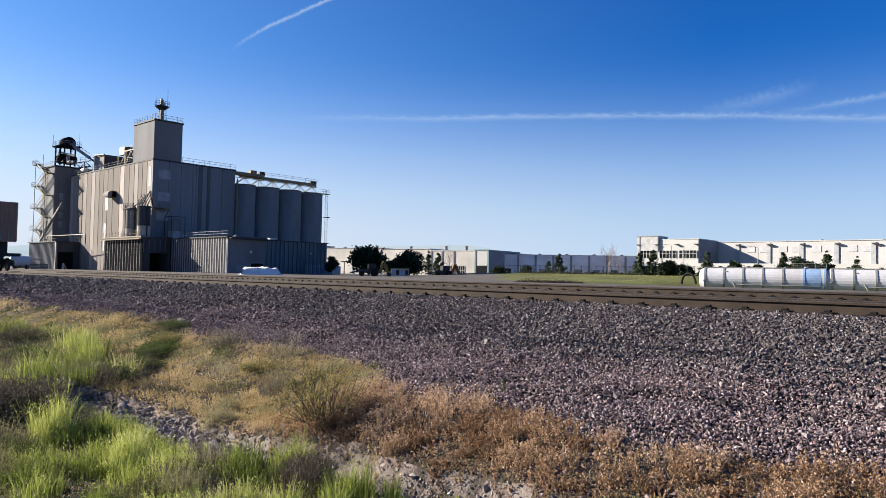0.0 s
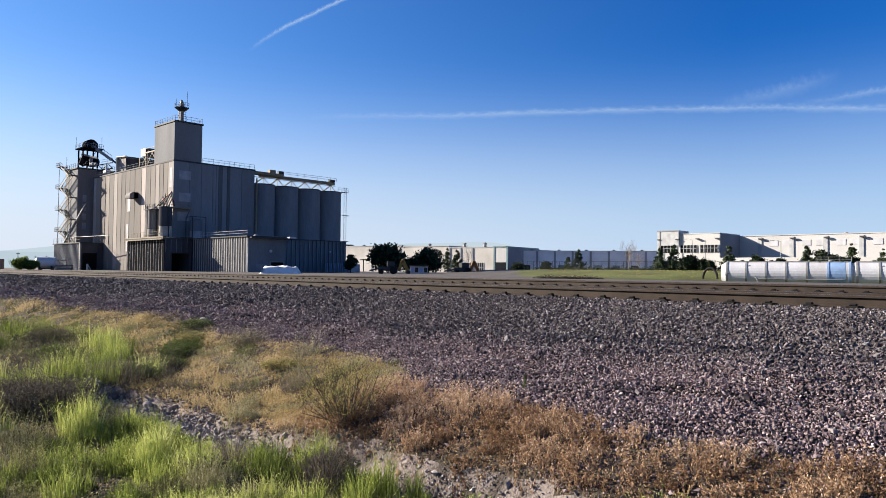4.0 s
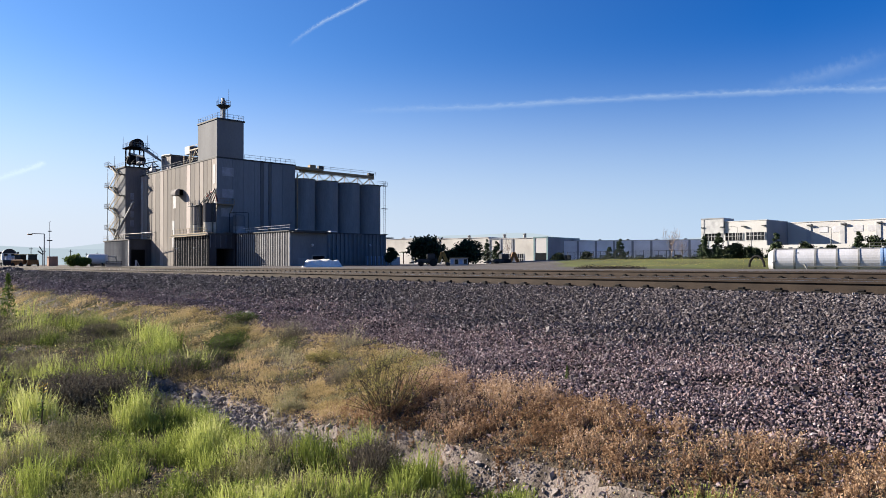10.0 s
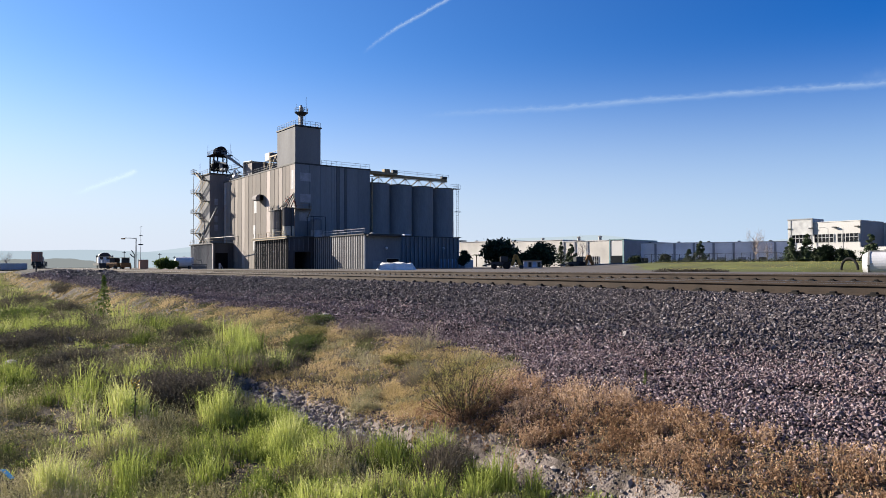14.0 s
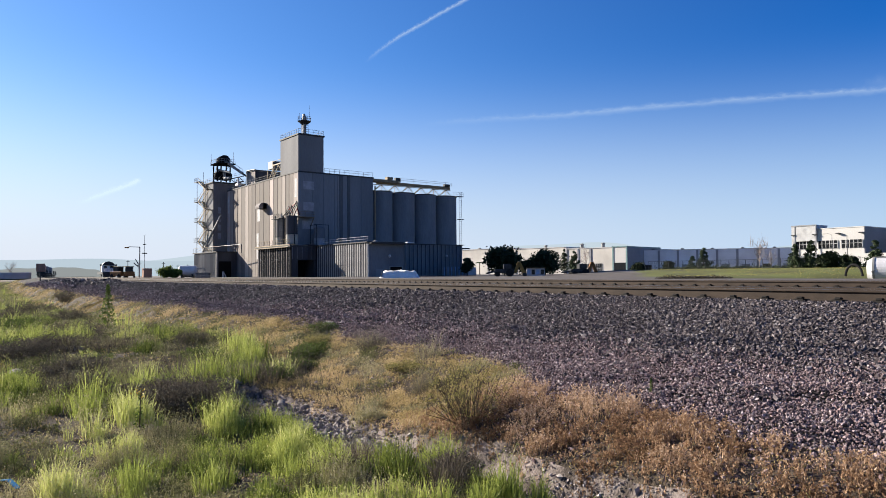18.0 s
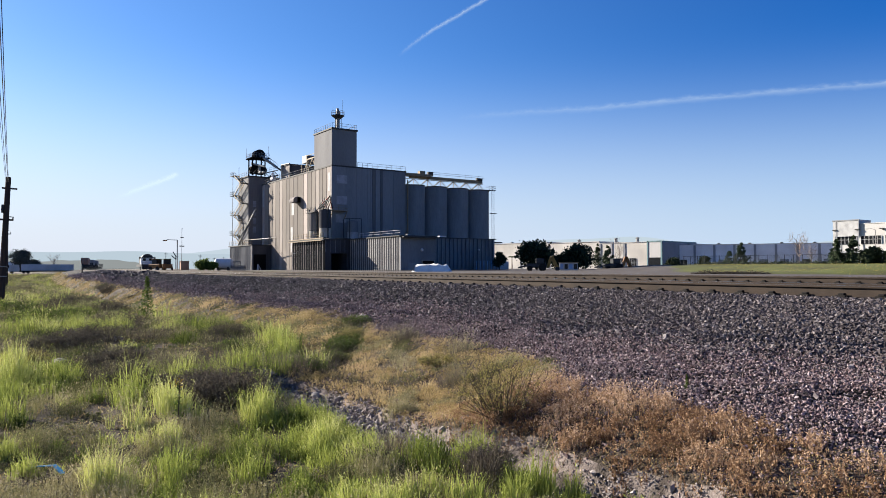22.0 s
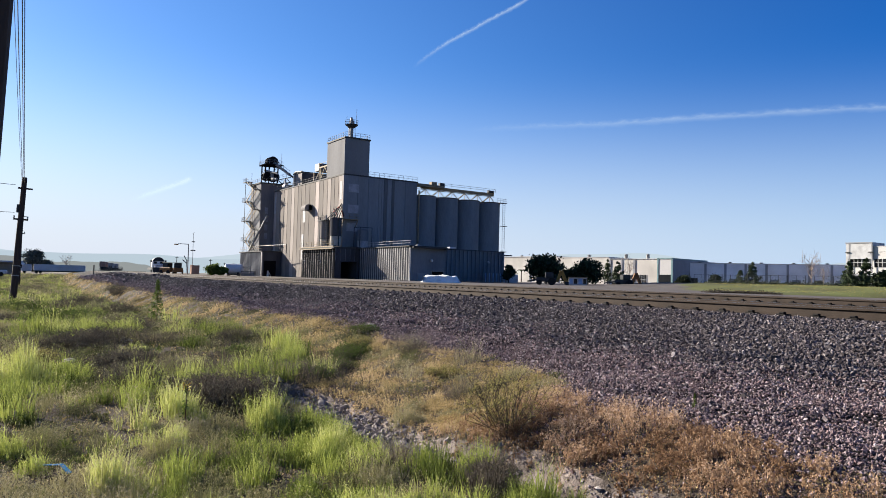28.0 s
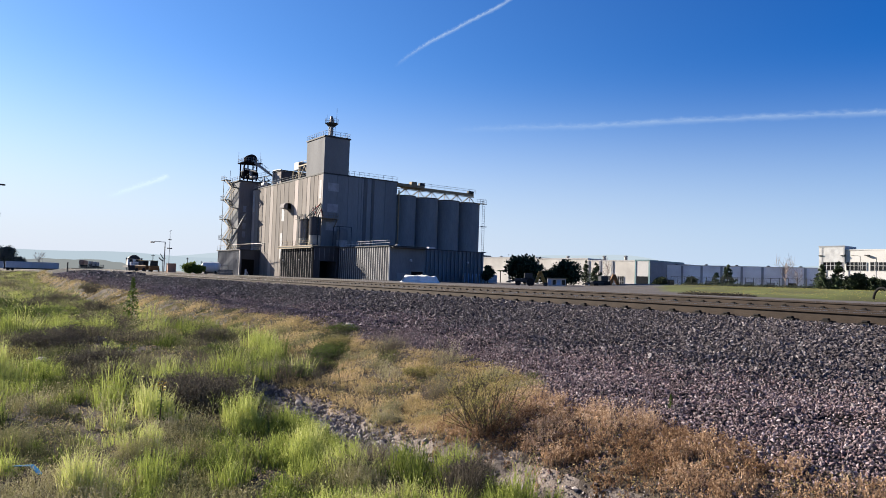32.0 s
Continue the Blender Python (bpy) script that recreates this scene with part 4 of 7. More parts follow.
def clumps(x, y, c, seed):
    """Uneven cells: how far inside its cell a place lies, 0 to 1, and three numbers for the cell."""
    ix, iy = np.floor(x / c).astype(np.int64), np.floor(y / c).astype(np.int64)

    def h(a, b, k):
        v = (a * 374761393 + b * 668265263 + (seed * 13 + k) * 974711) & 0x7FFFFFFF
        v = ((v ^ (v >> 13)) * 1274126177) & 0x7FFFFFFF
        return ((v ^ (v >> 16)) & 0xFFFF) / 65535.0

    d1, d2 = np.full(len(x), 9e9), np.full(len(x), 9e9)
    ids = np.zeros((3, len(x)))
    for dx in (-1, 0, 1):
        for dy in (-1, 0, 1):
            a, b = ix + dx, iy + dy
            d = np.hypot((a + h(a, b, 0)) * c - x, (b + h(a, b, 1)) * c - y)
            near = d < d1
            d2 = np.where(near, d1, np.minimum(d2, d))
            d1 = np.where(near, d, d1)
            ids = np.where(near, np.stack([h(a, b, 2), h(a, b, 3), h(a, b, 4)]), ids)
    return np.clip((d2 - d1) / (0.7 * c), 0, 1), ids


CUBE_V = np.array([(-1, -1, -1), (1, -1, -1), (1, 1, -1), (-1, 1, -1), (-1, -1, 1), (1, -1, 1), (1, 1, 1), (-1, 1, 1)], dtype=float) * 0.48
CUBE_F = np.array([(0, 2, 1), (0, 3, 2), (4, 5, 6), (4, 6, 7), (0, 1, 5), (0, 5, 4), (1, 2, 6), (1, 6, 5), (2, 3, 7), (2, 7, 6), (3, 0, 4), (3, 4, 7)])
OCTA_V = np.array([(1, 0, 0), (-1, 0, 0), (0, 1, 0), (0, -1, 0), (0, 0, 1), (0, 0, -1)], dtype=float) * 0.62
OCTA_F = np.array([(0, 2, 4), (2, 1, 4), (1, 3, 4), (3, 0, 4), (2, 0, 5), (1, 2, 5), (3, 1, 5), (0, 3, 5)])


def stones_mesh(name, x, y, size, mat, lift=0.35, long=1.15, blocky=False):
    """Broken stones scattered over the ground."""
    n = len(x)
    V, F = (CUBE_V, CUBE_F) if blocky else (OCTA_V, OCTA_F)
    k = len(V)
    v = V[None] * (1 + RNG.uniform(-0.42, 0.15, (n, k, 1))) + RNG.uniform(-0.14, 0.14, (n, k, 3))
    v *= (size[:, None] * RNG.uniform([0.85 * long, 0.7, 0.6], [1.25 * long, 1.05, 0.95], (n, 3)))[:, None, :]
    a, b = RNG.uniform(0, 2 * np.pi, n), RNG.normal(0, 0.7, n)
    vx, vz = v[..., 0] * np.cos(b)[:, None] + v[..., 2] * np.sin(b)[:, None], -v[..., 0] * np.sin(b)[:, None] + v[..., 2] * np.cos(b)[:, None]
    wx, wy = vx * np.cos(a)[:, None] - v[..., 1] * np.sin(a)[:, None], vx * np.sin(a)[:, None] + v[..., 1] * np.cos(a)[:, None]
    z = land(x, y) + RNG.uniform(-0.1, 2 * lift, n) * size
    verts = np.stack([wx + x[:, None], wy + y[:, None], vz + z[:, None]], -1).reshape(-1, 3)
    faces = (F[None] + (np.arange(n) * k)[:, None, None]).reshape(-1, 3)
    return raw(name, verts, faces, mat)


def scatter(x0, x1, y0, y1, per_m2):
    n = int((x1 - x0) * (y1 - y0) * per_m2)
    return RNG.uniform(x0, x1, n), RNG.uniform(y0, y1, n)


def many_coloured(name, colours, rough=0.9, translucent=0.0, fine=40.0, tone=0.0):
    """Each piece takes one of the colours, by its plant's tone or by chance; thin pieces let light through."""
    m = bpy.data.materials.new(name)
    m.use_nodes = True
    n, l = m.node_tree.nodes, m.node_tree.links
    b = n["Principled BSDF"]
    b.inputs["Roughness"].default_value = rough
    b.inputs["Specular IOR Level"].default_value = 0.08
    g, r = n.new("ShaderNodeNewGeometry"), n.new("ShaderNodeValToRGB")
    els = r.color_ramp.elements
    els[0].position, els[0].color = 0, (*colours[0], 1)
    els[1].position, els[1].color = 1, (*colours[-1], 1)
    for i, c in enumerate(colours[1:-1]):
        e = els.new((i + 1) / (len(colours) - 1))
        e.color = (*c, 1)
    if tone:
        at, m1, m2 = n.new("ShaderNodeAttribute"), n.new("ShaderNodeMath"), n.new("ShaderNodeMath")
        at.attribute_name = "tone"
        m1.operation, m2.operation = "MULTIPLY", "MULTIPLY_ADD"
        m1.inputs[1].default_value, m2.inputs[1].default_value = tone, 1 - tone
        l.new(at.outputs["Fac"], m1.inputs[0])
        l.new(g.outputs["Random Per Island"], m2.inputs[0])
        l.new(m1.outputs[0], m2.inputs[2])
        l.new(m2.outputs[0], r.inputs[0])
    else:
        l.new(g.outputs["Random Per Island"], r.inputs[0])
    tx, mr, mx = n.new("ShaderNodeTexNoise"), n.new("ShaderNodeMapRange"), n.new("ShaderNodeMix")
    tc = n.new("ShaderNodeTexCoord")
    l.new(tc.outputs["Object"], tx.inputs["Vector"])
    tx.inputs["Scale"].default_value = fine
    mr.inputs["To Min"].default_value, mr.inputs["To Max"].default_value = 0.72, 1.25
    mx.data_type, mx.blend_type = "RGBA", "MULTIPLY"
    mx.inputs[0].default_value = 1.0
    l.new(tx.outputs["Fac"], mr.inputs[0])
    l.new(r.outputs[0], mx.inputs[6])
    l.new(mr.outputs[0], mx.inputs[7])
    l.new(mx.outputs[2], b.inputs["Base Color"])
    if translucent:
        t, s = n.new("ShaderNodeBsdfTranslucent"), n.new("ShaderNodeMixShader")
        s.inputs[0].default_value = translucent
        l.new(mx.outputs[2], t.inputs[0])
        l.new(b.outputs[0], s.inputs[1])
        l.new(t.outputs[0], s.inputs[2])
        l.new(s.outputs[0], n["Material Output"].inputs[0])
    return m


# Both ballast palettes are widened to paint in sunlit facets and dark shadow.
DARK_STONES = many_coloured("dark_ballast_stone", [(0.024, 0.02, 0.021), (0.095, 0.081, 0.084), (0.036, 0.031, 0.032), (0.15, 0.13, 0.134), (0.03, 0.026, 0.027), (0.09, 0.077, 0.079), (0.26, 0.234, 0.232)], 0.7)
PINK_STONES = many_coloured("weathered_ballast_stone", [(0.05, 0.037, 0.04), (0.185, 0.14, 0.147), (0.08, 0.06, 0.063), (0.3, 0.238, 0.245), (0.095, 0.068, 0.07), (0.2, 0.137, 0.138), (0.4, 0.343, 0.345)], 0.8)
PALE_STONES = many_coloured("channel_stone", [(0.12, 0.108, 0.108), (0.2, 0.18, 0.176), (0.27, 0.24, 0.228), (0.16, 0.146, 0.15), (0.36, 0.325, 0.305)], 0.9)


def build_ballast():
    # coarse dark stones above, finer pinkish gravel towards the foot
    dark, pink = [], []
    for x0, x1, d, c, f, q in ((-12, 0.2, 1650, 0.0275, 2700, 0.0205), (0.4, 18, 60, 0.09, 60, 0.075), (-26, -12, 680, 0.037, 600, 0.034), (-62, -26, 190, 0.058, 130, 0.06), (-110, -62, 20, 0.16, 20, 0.15)):
        for per, size, low in ((d, c, False), (f, q, True)):
            x, yy = scatter(x0, x1, 4.6, 12.0, per)
            t = toe(x)
            up = (yy - t) / (SHOULDER - t) + RNG.normal(0, 0.07, len(x)) + 0.3 * (vnoise(x, yy, 1.6, 3) - 0.5)
            blend = smooth01((up - 0.24) / 0.36)
            keep = (yy > t - 0.1 + RNG.normal(0, 0.2, len(x))) & ((RNG.uniform(0, 1, len(x)) > blend * 0.99) if low else (RNG.uniform(0, 1, len(x)) < 0.04 + 0.96 * blend))
            keep &= (yy < 11.95)
            x, yy = x[keep], yy[keep]
            s = size * np.exp(RNG.normal(0, 0.19, len(x)))
            (pink if low else dark).append((x, yy + bend(x), s))
    X, Y, S = (np.concatenate([q[i] for q in dark]) for i in range(3))
    tagged(new("ballast_stones", stones_mesh("ballast_stones", X, Y, S, DARK_STONES, 0.55, blocky=True)), "dark grey crushed ballast stones on the track shoulder", "ballast", kind="stuff")
    X, Y, S = (np.concatenate([q[i] for q in pink]) for i in range(3))
    tagged(new("weathered_gravel", stones_mesh("weathered_gravel", X, Y, S, PINK_STONES, 0.75)), "pinkish weathered gravel at the foot of the ballast slope", "gravel", kind="stuff")
    x, yy = scatter(-40, 4, 12.0, 21.8, 22)
    tagged(new("track_gravel", stones_mesh("track_gravel", x, yy + bend(x), np.full(len(x), 0.05), DARK_STONES)), "loose gravel between the railway tracks", "gravel", kind="stuff")


build_ballast()


def build_channel_stones():
    x, y = scatter(-10, -0.8, 2.8, 4.6, 3200)
    c = channel(x, y)
    stony = smooth01((vnoise(x, y, 0.55, 5) - 0.3) / 0.25)
    keep = (RNG.uniform(0, 1, len(x)) < c * (0.12 + 0.88 * stony))
    x, y = x[keep], y[keep]
    s = np.exp(RNG.normal(np.log(0.019), 0.5, len(x)))
    tagged(new("channel_stones", stones_mesh("channel_stones", x, y, np.minimum(s, 0.055), PALE_STONES, 0.4)), "pale loose stones lying in a shallow dry channel", "stones", kind="stuff")


build_channel_stones()


def build_soil_gravel():
    # small stones washed out over the soil between the weeds
    x, y = scatter(-8.5, -0.6, 3.0, 5.6, 2200)
    spread = 0.5 * smooth01((y - 3.8) / 0.3) + 0.5 * np.exp(-((y - channel_mid(x)) / 0.4) ** 2)
    keep = (RNG.uniform(0, 1, len(x)) < spread * (0.15 + 0.85 * vnoise(x, y, 0.5, 91))) & (y < toe(x) + 0.1)
    x, y = x[keep], y[keep]
    s = np.exp(RNG.normal(np.log(0.013), 0.4, len(x)))
    tagged(new("soil_gravel", stones_mesh("soil_gravel", x, y, s, PINK_STONES, 0.4)), "small loose stones washed over the bare soil", "gravel", kind="stuff")


build_soil_gravel()


def blades(x, y, h, width, la, ln, curl):
    """Tapered bent blades that lean the way la: vertices and triangles."""
    n = len(x)
    a = RNG.uniform(0, 2 * np.pi, n)
    z = land(x, y) - 0.015
    dx, dy = np.cos(a) * width / 2, np.sin(a) * width / 2
    mx, my = x + np.cos(la) * ln * 0.4, y + np.sin(la) * ln * 0.4
    cu = RNG.uniform(0, curl, n) * h
    tx, ty = x + np.cos(la) * (ln + cu), y + np.sin(la) * (ln + cu)
    v = np.empty((n, 5, 3))
    v[:, 0] = np.stack([x - dx, y - dy, z], -1)
    v[:, 1] = np.stack([x + dx, y + dy, z], -1)
    v[:, 2] = np.stack([mx - dx * 0.8, my - dy * 0.8, z + h * 0.6], -1)
    v[:, 3] = np.stack([mx + dx * 0.8, my + dy * 0.8, z + h * 0.6], -1)
    v[:, 4] = np.stack([tx, ty, z + h * RNG.uniform(0.88, 1.0, n)], -1)
    f = np.array([(0, 1, 3), (0, 3, 2), (2, 3, 4)])[None] + (np.arange(n) * 5)[:, None, None]
    return v.reshape(-1, 3), f.reshape(-1, 3)


def specks(x, y, z, size, wide=0.5, upright=0.0):
    """Small turned leaf flakes."""
    n = len(x)
    p = np.stack([x, y, z], -1)
    u = RNG.normal(0, 1, (n, 3)) + np.array([0, 0, upright])
    u /= np.linalg.norm(u, axis=1)[:, None]
    w = np.cross(u, RNG.normal(0, 1, (n, 3)))
    w /= np.linalg.norm(w, axis=1)[:, None]
    s = size[:, None]
    v = np.stack([p - u * s, p + w * s * wide, p + u * s, p - w * s * wide], 1)
    f = np.array([(0, 1, 2), (0, 2, 3)])[None] + (np.arange(n) * 4)[:, None, None]
    return v.reshape(-1, 3), f.reshape(-1, 3)


def merge(*pairs):
    vs, fs, k = [], [], 0
    for v, f in pairs:
        vs.append(v)
        fs.append(f + k)
        k += len(v)
    return np.concatenate(vs), np.concatenate(fs)


GREEN = many_coloured("green_grass", [(0.022, 0.032, 0.008), (0.09, 0.12, 0.026), (0.235, 0.28, 0.062), (0.4, 0.435, 0.125), (0.54, 0.52, 0.25)], 0.5, 0.36, tone=0.8)
OLIVE = many_coloured("olive_grass", [(0.024, 0.028, 0.013), (0.072, 0.078, 0.032), (0.165, 0.165, 0.072), (0.3, 0.275, 0.145), (0.46, 0.4, 0.27)], 0.7, 0.26, tone=0.78)
STRAW = many_coloured("dry_straw_grass", [(0.07, 0.066, 0.03), (0.2, 0.162, 0.07), (0.38, 0.29, 0.135), (0.54, 0.43, 0.235), (0.44, 0.29, 0.175)], 0.8, 0.28, tone=0.74)
RUST = many_coloured("rusty_dry_weed", [(0.1, 0.078, 0.034), (0.14, 0.082, 0.048), (0.25, 0.155, 0.09), (0.4, 0.275, 0.175), (0.56, 0.43, 0.32)], 0.85, 0.3, tone=0.65)
DEAD = many_coloured("grey_dead_weed", [(0.03, 0.026, 0.022), (0.08, 0.069, 0.055), (0.165, 0.14, 0.108), (0.32, 0.27, 0.2)], 0.9, 0.2, tone=0.5)
BLUE_SCRAP = material("blue_plastic", (0.0222, 0.185, 0.37), 0.4, bump=0)
BLOSSOM = material("yellow_blossom", (0.555, 0.37, 0.0222), 0.6, bump=0)
DEEP_GREEN = many_coloured("deep_green_leaf", [(0.0355, 0.0622, 0.0133), (0.071, 0.107, 0.0222), (0.115, 0.151, 0.0355), (0.0533, 0.0799, 0.0178)], 0.7, 0.35)
BUSH_LEAF = many_coloured("shrub_leaf", [(0.14, 0.14, 0.045), (0.28, 0.25, 0.08), (0.4, 0.34, 0.13), (0.2, 0.19, 0.06)], 0.7, 0.3)
SCRUB = many_coloured("grey_scrub_leaf", [(0.05, 0.046, 0.036), (0.095, 0.088, 0.066), (0.15, 0.13, 0.1), (0.07, 0.06, 0.048)], 0.9, 0.2)
DEAD_STEM = material("dry_stem", (0.0962, 0.074, 0.0518), 0.9, bump=0)

# height, spread of a tuft, stems, stem width, lean, flakes a stem, flake size, where the flakes begin, flake width
SPECIES = {
    "green": (0.23, 0.05, 24, 0.005, 0.13, 0.5, 0.010, 0.6, 0.3),
    "wispy": (0.19, 0.07, 16, 0.0026, 0.26, 2.4, 0.007, 0.4, 0.4),
    "olive": (0.12, 0.06, 16, 0.0034, 0.34, 1.6, 0.009, 0.3, 0.45),
    "straw": (0.095, 0.05, 13, 0.0034, 0.3, 2.4, 0.0085, 0.3, 0.4),
    "rust": (0.12, 0.045, 7, 0.003, 0.18, 7.0, 0.009, 0.25, 0.45),
    "dead": (0.25, 0.09, 24, 0.0034, 0.4, 1.6, 0.008, 0.3, 0.4),
}
STOCK = {k: [] for k in ("green", "olive", "straw", "rust", "dead")}


def plant(kind, cx, cy, scale, high, tone, most=1.0):
    """Tufts of one kind: stems that lean out from each middle, with leaf or seed flakes along them."""
    h0, r0, k, width, lean, flakes, size, low, wide = SPECIES[kind]
    lot = STOCK["olive" if kind == "wispy" else kind]
    m = len(cx)
    if not m:
        return
    k = max(4, int(k * most))
    ang, rad = RNG.uniform(0, 2 * np.pi, m * k), np.sqrt(RNG.uniform(0, 1, m * k))
    big = np.repeat(high, k)
    reach = r0 * scale * rad * np.clip(big, 0.6, 1.6)
    x, y = np.repeat(cx, k) + np.cos(ang) * reach, np.repeat(cy, k) + np.sin(ang) * reach
    h = h0 * (0.88 + 0.12 * scale) * big * RNG.uniform(0.55, 1.1, m * k) * (1 - 0.3 * rad)
    la = ang + RNG.normal(0, 0.7, m * k)
    ln = np.abs(RNG.normal(0, lean, m * k)) * h + reach * 0.4
    v, f = blades(x, y, h, width * scale, la, ln, lean)
    t = np.clip(np.repeat(tone, k) + RNG.normal(0, 0.05, m * k), 0, 1)
    lot.append((v, f, np.repeat(np.clip(t - (0.2 if kind == "rust" else 0.05), 0, 1), 5)))
    n = int(m * k * flakes)
    if n:
        q = RNG.integers(0, m * k, n)
        u = RNG.uniform(low, 1.0, n)
        off = np.where(u < 0.6, 0.4 * u / 0.6, 0.4 + 0.6 * (u - 0.6) / 0.4) * ln[q]
        px = x[q] + np.cos(la[q]) * off + RNG.normal(0, size * 0.6, n) * scale
        py = y[q] + np.sin(la[q]) * off + RNG.normal(0, size * 0.6, n) * scale
        v, f = specks(px, py, land(x[q], y[q]) + h[q] * u, size * scale * RNG.uniform(0.6, 1.4, n), wide, 1.2)
        lot.append((v, f, np.repeat(np.clip(t[q] + RNG.normal(0.08, 0.1, n), 0, 1), 4)))


def plant_field():
    def sow(x0, x1, y0, y1, per_m2, scale, most=1.0):
        n = int((x1 - x0) * (y1 - y0) * per_m2)
        x, y = RNG.uniform(x0, x1, n), RNG.uniform(y0, y1, n)
        d = toe(x) + bend(x) - y
        wet = channel(x, y)
        fore = (y < channel_mid(x)) & (x > -8.8)
        dry = np.where(fore, -1.0, rill(x, y))
        patch = vnoise(x, y, 1.3 + 0.15 * scale, 41) * 0.6 + vnoise(x, y, 0.45 + 0.1 * scale, 42) * 0.4
        other = vnoise(x, y, 0.8 + 0.1 * scale, 43)
        chance = RNG.uniform(0, 1, n)
        inner, ids = clumps(x, y, 0.3 * scale ** 0.7, 61)
        # bare ground: the channel, the roadside, gaps between clumps, the ragged foot of the ballast
        ok = d > -0.15 + 0.45 * vnoise(x, y, 0.7, 11) + RNG.normal(0, 0.08, n)
        ok &= chance > wet * 1.2
        ok &= RNG.uniform(0, 1, n) > roadside(x, y) * 0.9
        ok &= RNG.uniform(0, 1, n) < 0.5 + 1.2 * inner
        ok &= RNG.uniform(0, 1, n) < 0.3 + 3.0 * np.maximum(vnoise(x, y, 0.33, 22) - 0.1, 0)
        pale = np.exp(-((x + 6.8) / 0.5) ** 2 - ((y - 1.3) / 0.28) ** 2)
        ok &= RNG.uniform(0, 1, n) > pale
        x, y, d, fore, dry, patch, other, ids, inner = x[ok], y[ok], d[ok], fore[ok], dry[ok], patch[ok], other[ok], ids[:, ok], inner[ok]
        n = len(x)
        chance = RNG.uniform(0, 1, n)
        side = dry + 0.5 * (other - 0.5)
        rusty = smooth01((x + 5.9 + 0.8 * (patch - 0.5)) / 1.1)
        far = smooth01((-x - 8.5) / 7)
        kind = np.full(n, 1)                                   # 0 green 1 olive 2 straw 3 rust 4 dead 5 wispy
        is_dry = side > 0
        kind[is_dry] = np.where(chance < rusty, 3, np.where(ids[2] > 0.82, 1, 2))[is_dry]
        kind[is_dry & (ids[2] < 0.06)] = 4
        left = ~is_dry & ~fore
        strip = d < 1.0 + 1.1 * other
        kind[left] = np.where(strip, np.where(ids[2] < 0.8, 2, 1), np.where(patch + 0.25 * (ids[0] - 0.5) > 0.54 + 0.11 * far, 0, np.where(patch + 0.3 * (ids[1] - 0.5) < 0.34, 4, np.where(ids[2] < 0.35, 5, 1))))[left]
        shade = np.exp(-((x + 7.9) / 0.85) ** 2 - ((y - 2.55) / 0.42) ** 2)
        kind[fore] = np.where(patch + 0.5 * (ids[0] - 0.5) < 0.35, 5, np.where(ids[2] > 0.93, 4, np.where(ids[2] < 0.12, 1, 0)))[fore]
        kind[(x < -6.6) & fore & (ids[2] > 0.7)] = 1
        kind[fore & (y < 1.6) & (x > -6.3) & (ids[0] < 0.6)] = 5
        kind[shade > 0.35 + 0.3 * chance] = 4
        kind[(kind == 4) & ~fore & (RNG.uniform(0, 1, n) < 0.5)] = 5
        along = np.abs(rill(x, y) + 0.2) < 0.22
        kind[along & ~fore & (d > 0.4) & (chance < 0.5)] = 4
        high = np.exp(RNG.normal(0, 0.18, n)) * (0.5 + 0.75 * smooth01(inner * 1.4)) * (0.6 + 0.8 * ids[1]) * np.where(fore | is_dry, 0.75 + 0.5 * other, 0.45 + 1.2 * smooth01((other - 0.25) / 0.5))
        high *= 1 - 0.25 * fore * np.exp(-((channel_mid(x) - 0.35 - y) / 0.3) ** 2) * (x < -4.9)
        base = -0.09 + 0.72 * ids[1] + 0.52 * vnoise(x, y, 0.7 + 0.1 * scale, 71)
        tone = np.clip(base - 0.14 * far * ~is_dry + RNG.normal(0, 0.07, n), 0.02, 0.98)
        for i, nm in enumerate(("green", "olive", "straw", "rust", "dead", "wispy")):
            q = kind == i
            plant(nm, x[q], y[q], scale, high[q], tone[q], most)

    # dense on the ground beside the viewpoint, coarser with distance
    sow(-7.0, -0.4, 0.2, 3.5, 260, 1.0)
    sow(-7.0, -0.2, 3.5, 6.4, 330, 1.0)
    sow(-12, -7.0, 0.0, 7.4, 150, 1.3, 0.8)
    sow(-22, -12, -0.5, 8.2, 85, 1.9, 0.6)
    sow(-45, -22, -2, 9.2, 30, 2.9, 0.5)
    sow(-120, -45, -5, 17, 9.0, 5.2, 0.5)
    sow(-270, -120, 2, 26, 1.8, 9.0, 0.5)
    # trodden litter between the plants
    for x0, x1, y0, y1, per, size in ((-7.0, -0.2, 0.2, 6.2, 700, 0.011), (-12, -7, 0.0, 7.4, 350, 0.015), (-22, -12, -0.5, 8.2, 120, 0.024), (-45, -22, -2, 9.0, 30, 0.05)):
        x, y = scatter(x0, x1, y0, y1, per)
        ok = (toe(x) + bend(x) - y > 0.1) & (RNG.uniform(0, 1, len(x)) > channel(x, y) * 0.95)
        x, y = x[ok], y[ok]
        v, f = specks(x, y, land(x, y) + RNG.uniform(0.0, 0.03, len(x)), size * RNG.uniform(0.5, 1.5, len(x)), 0.4)
        STOCK["straw"].append((v, f, np.repeat(RNG.uniform(0.1, 0.7, len(x)), 4)))
    sow(-0.2, 12, -8, 5.4, 9, 2.6, 0.5)
    sow(-22, -0.2, -8, -0.4, 9, 2.6, 0.5)
    sow(-7.0, -0.2, -1.2, 0.2, 70, 1.2, 0.7)
    sow(-0.3, 1.2, -0.8, 5.8, 80, 1.2, 0.7)
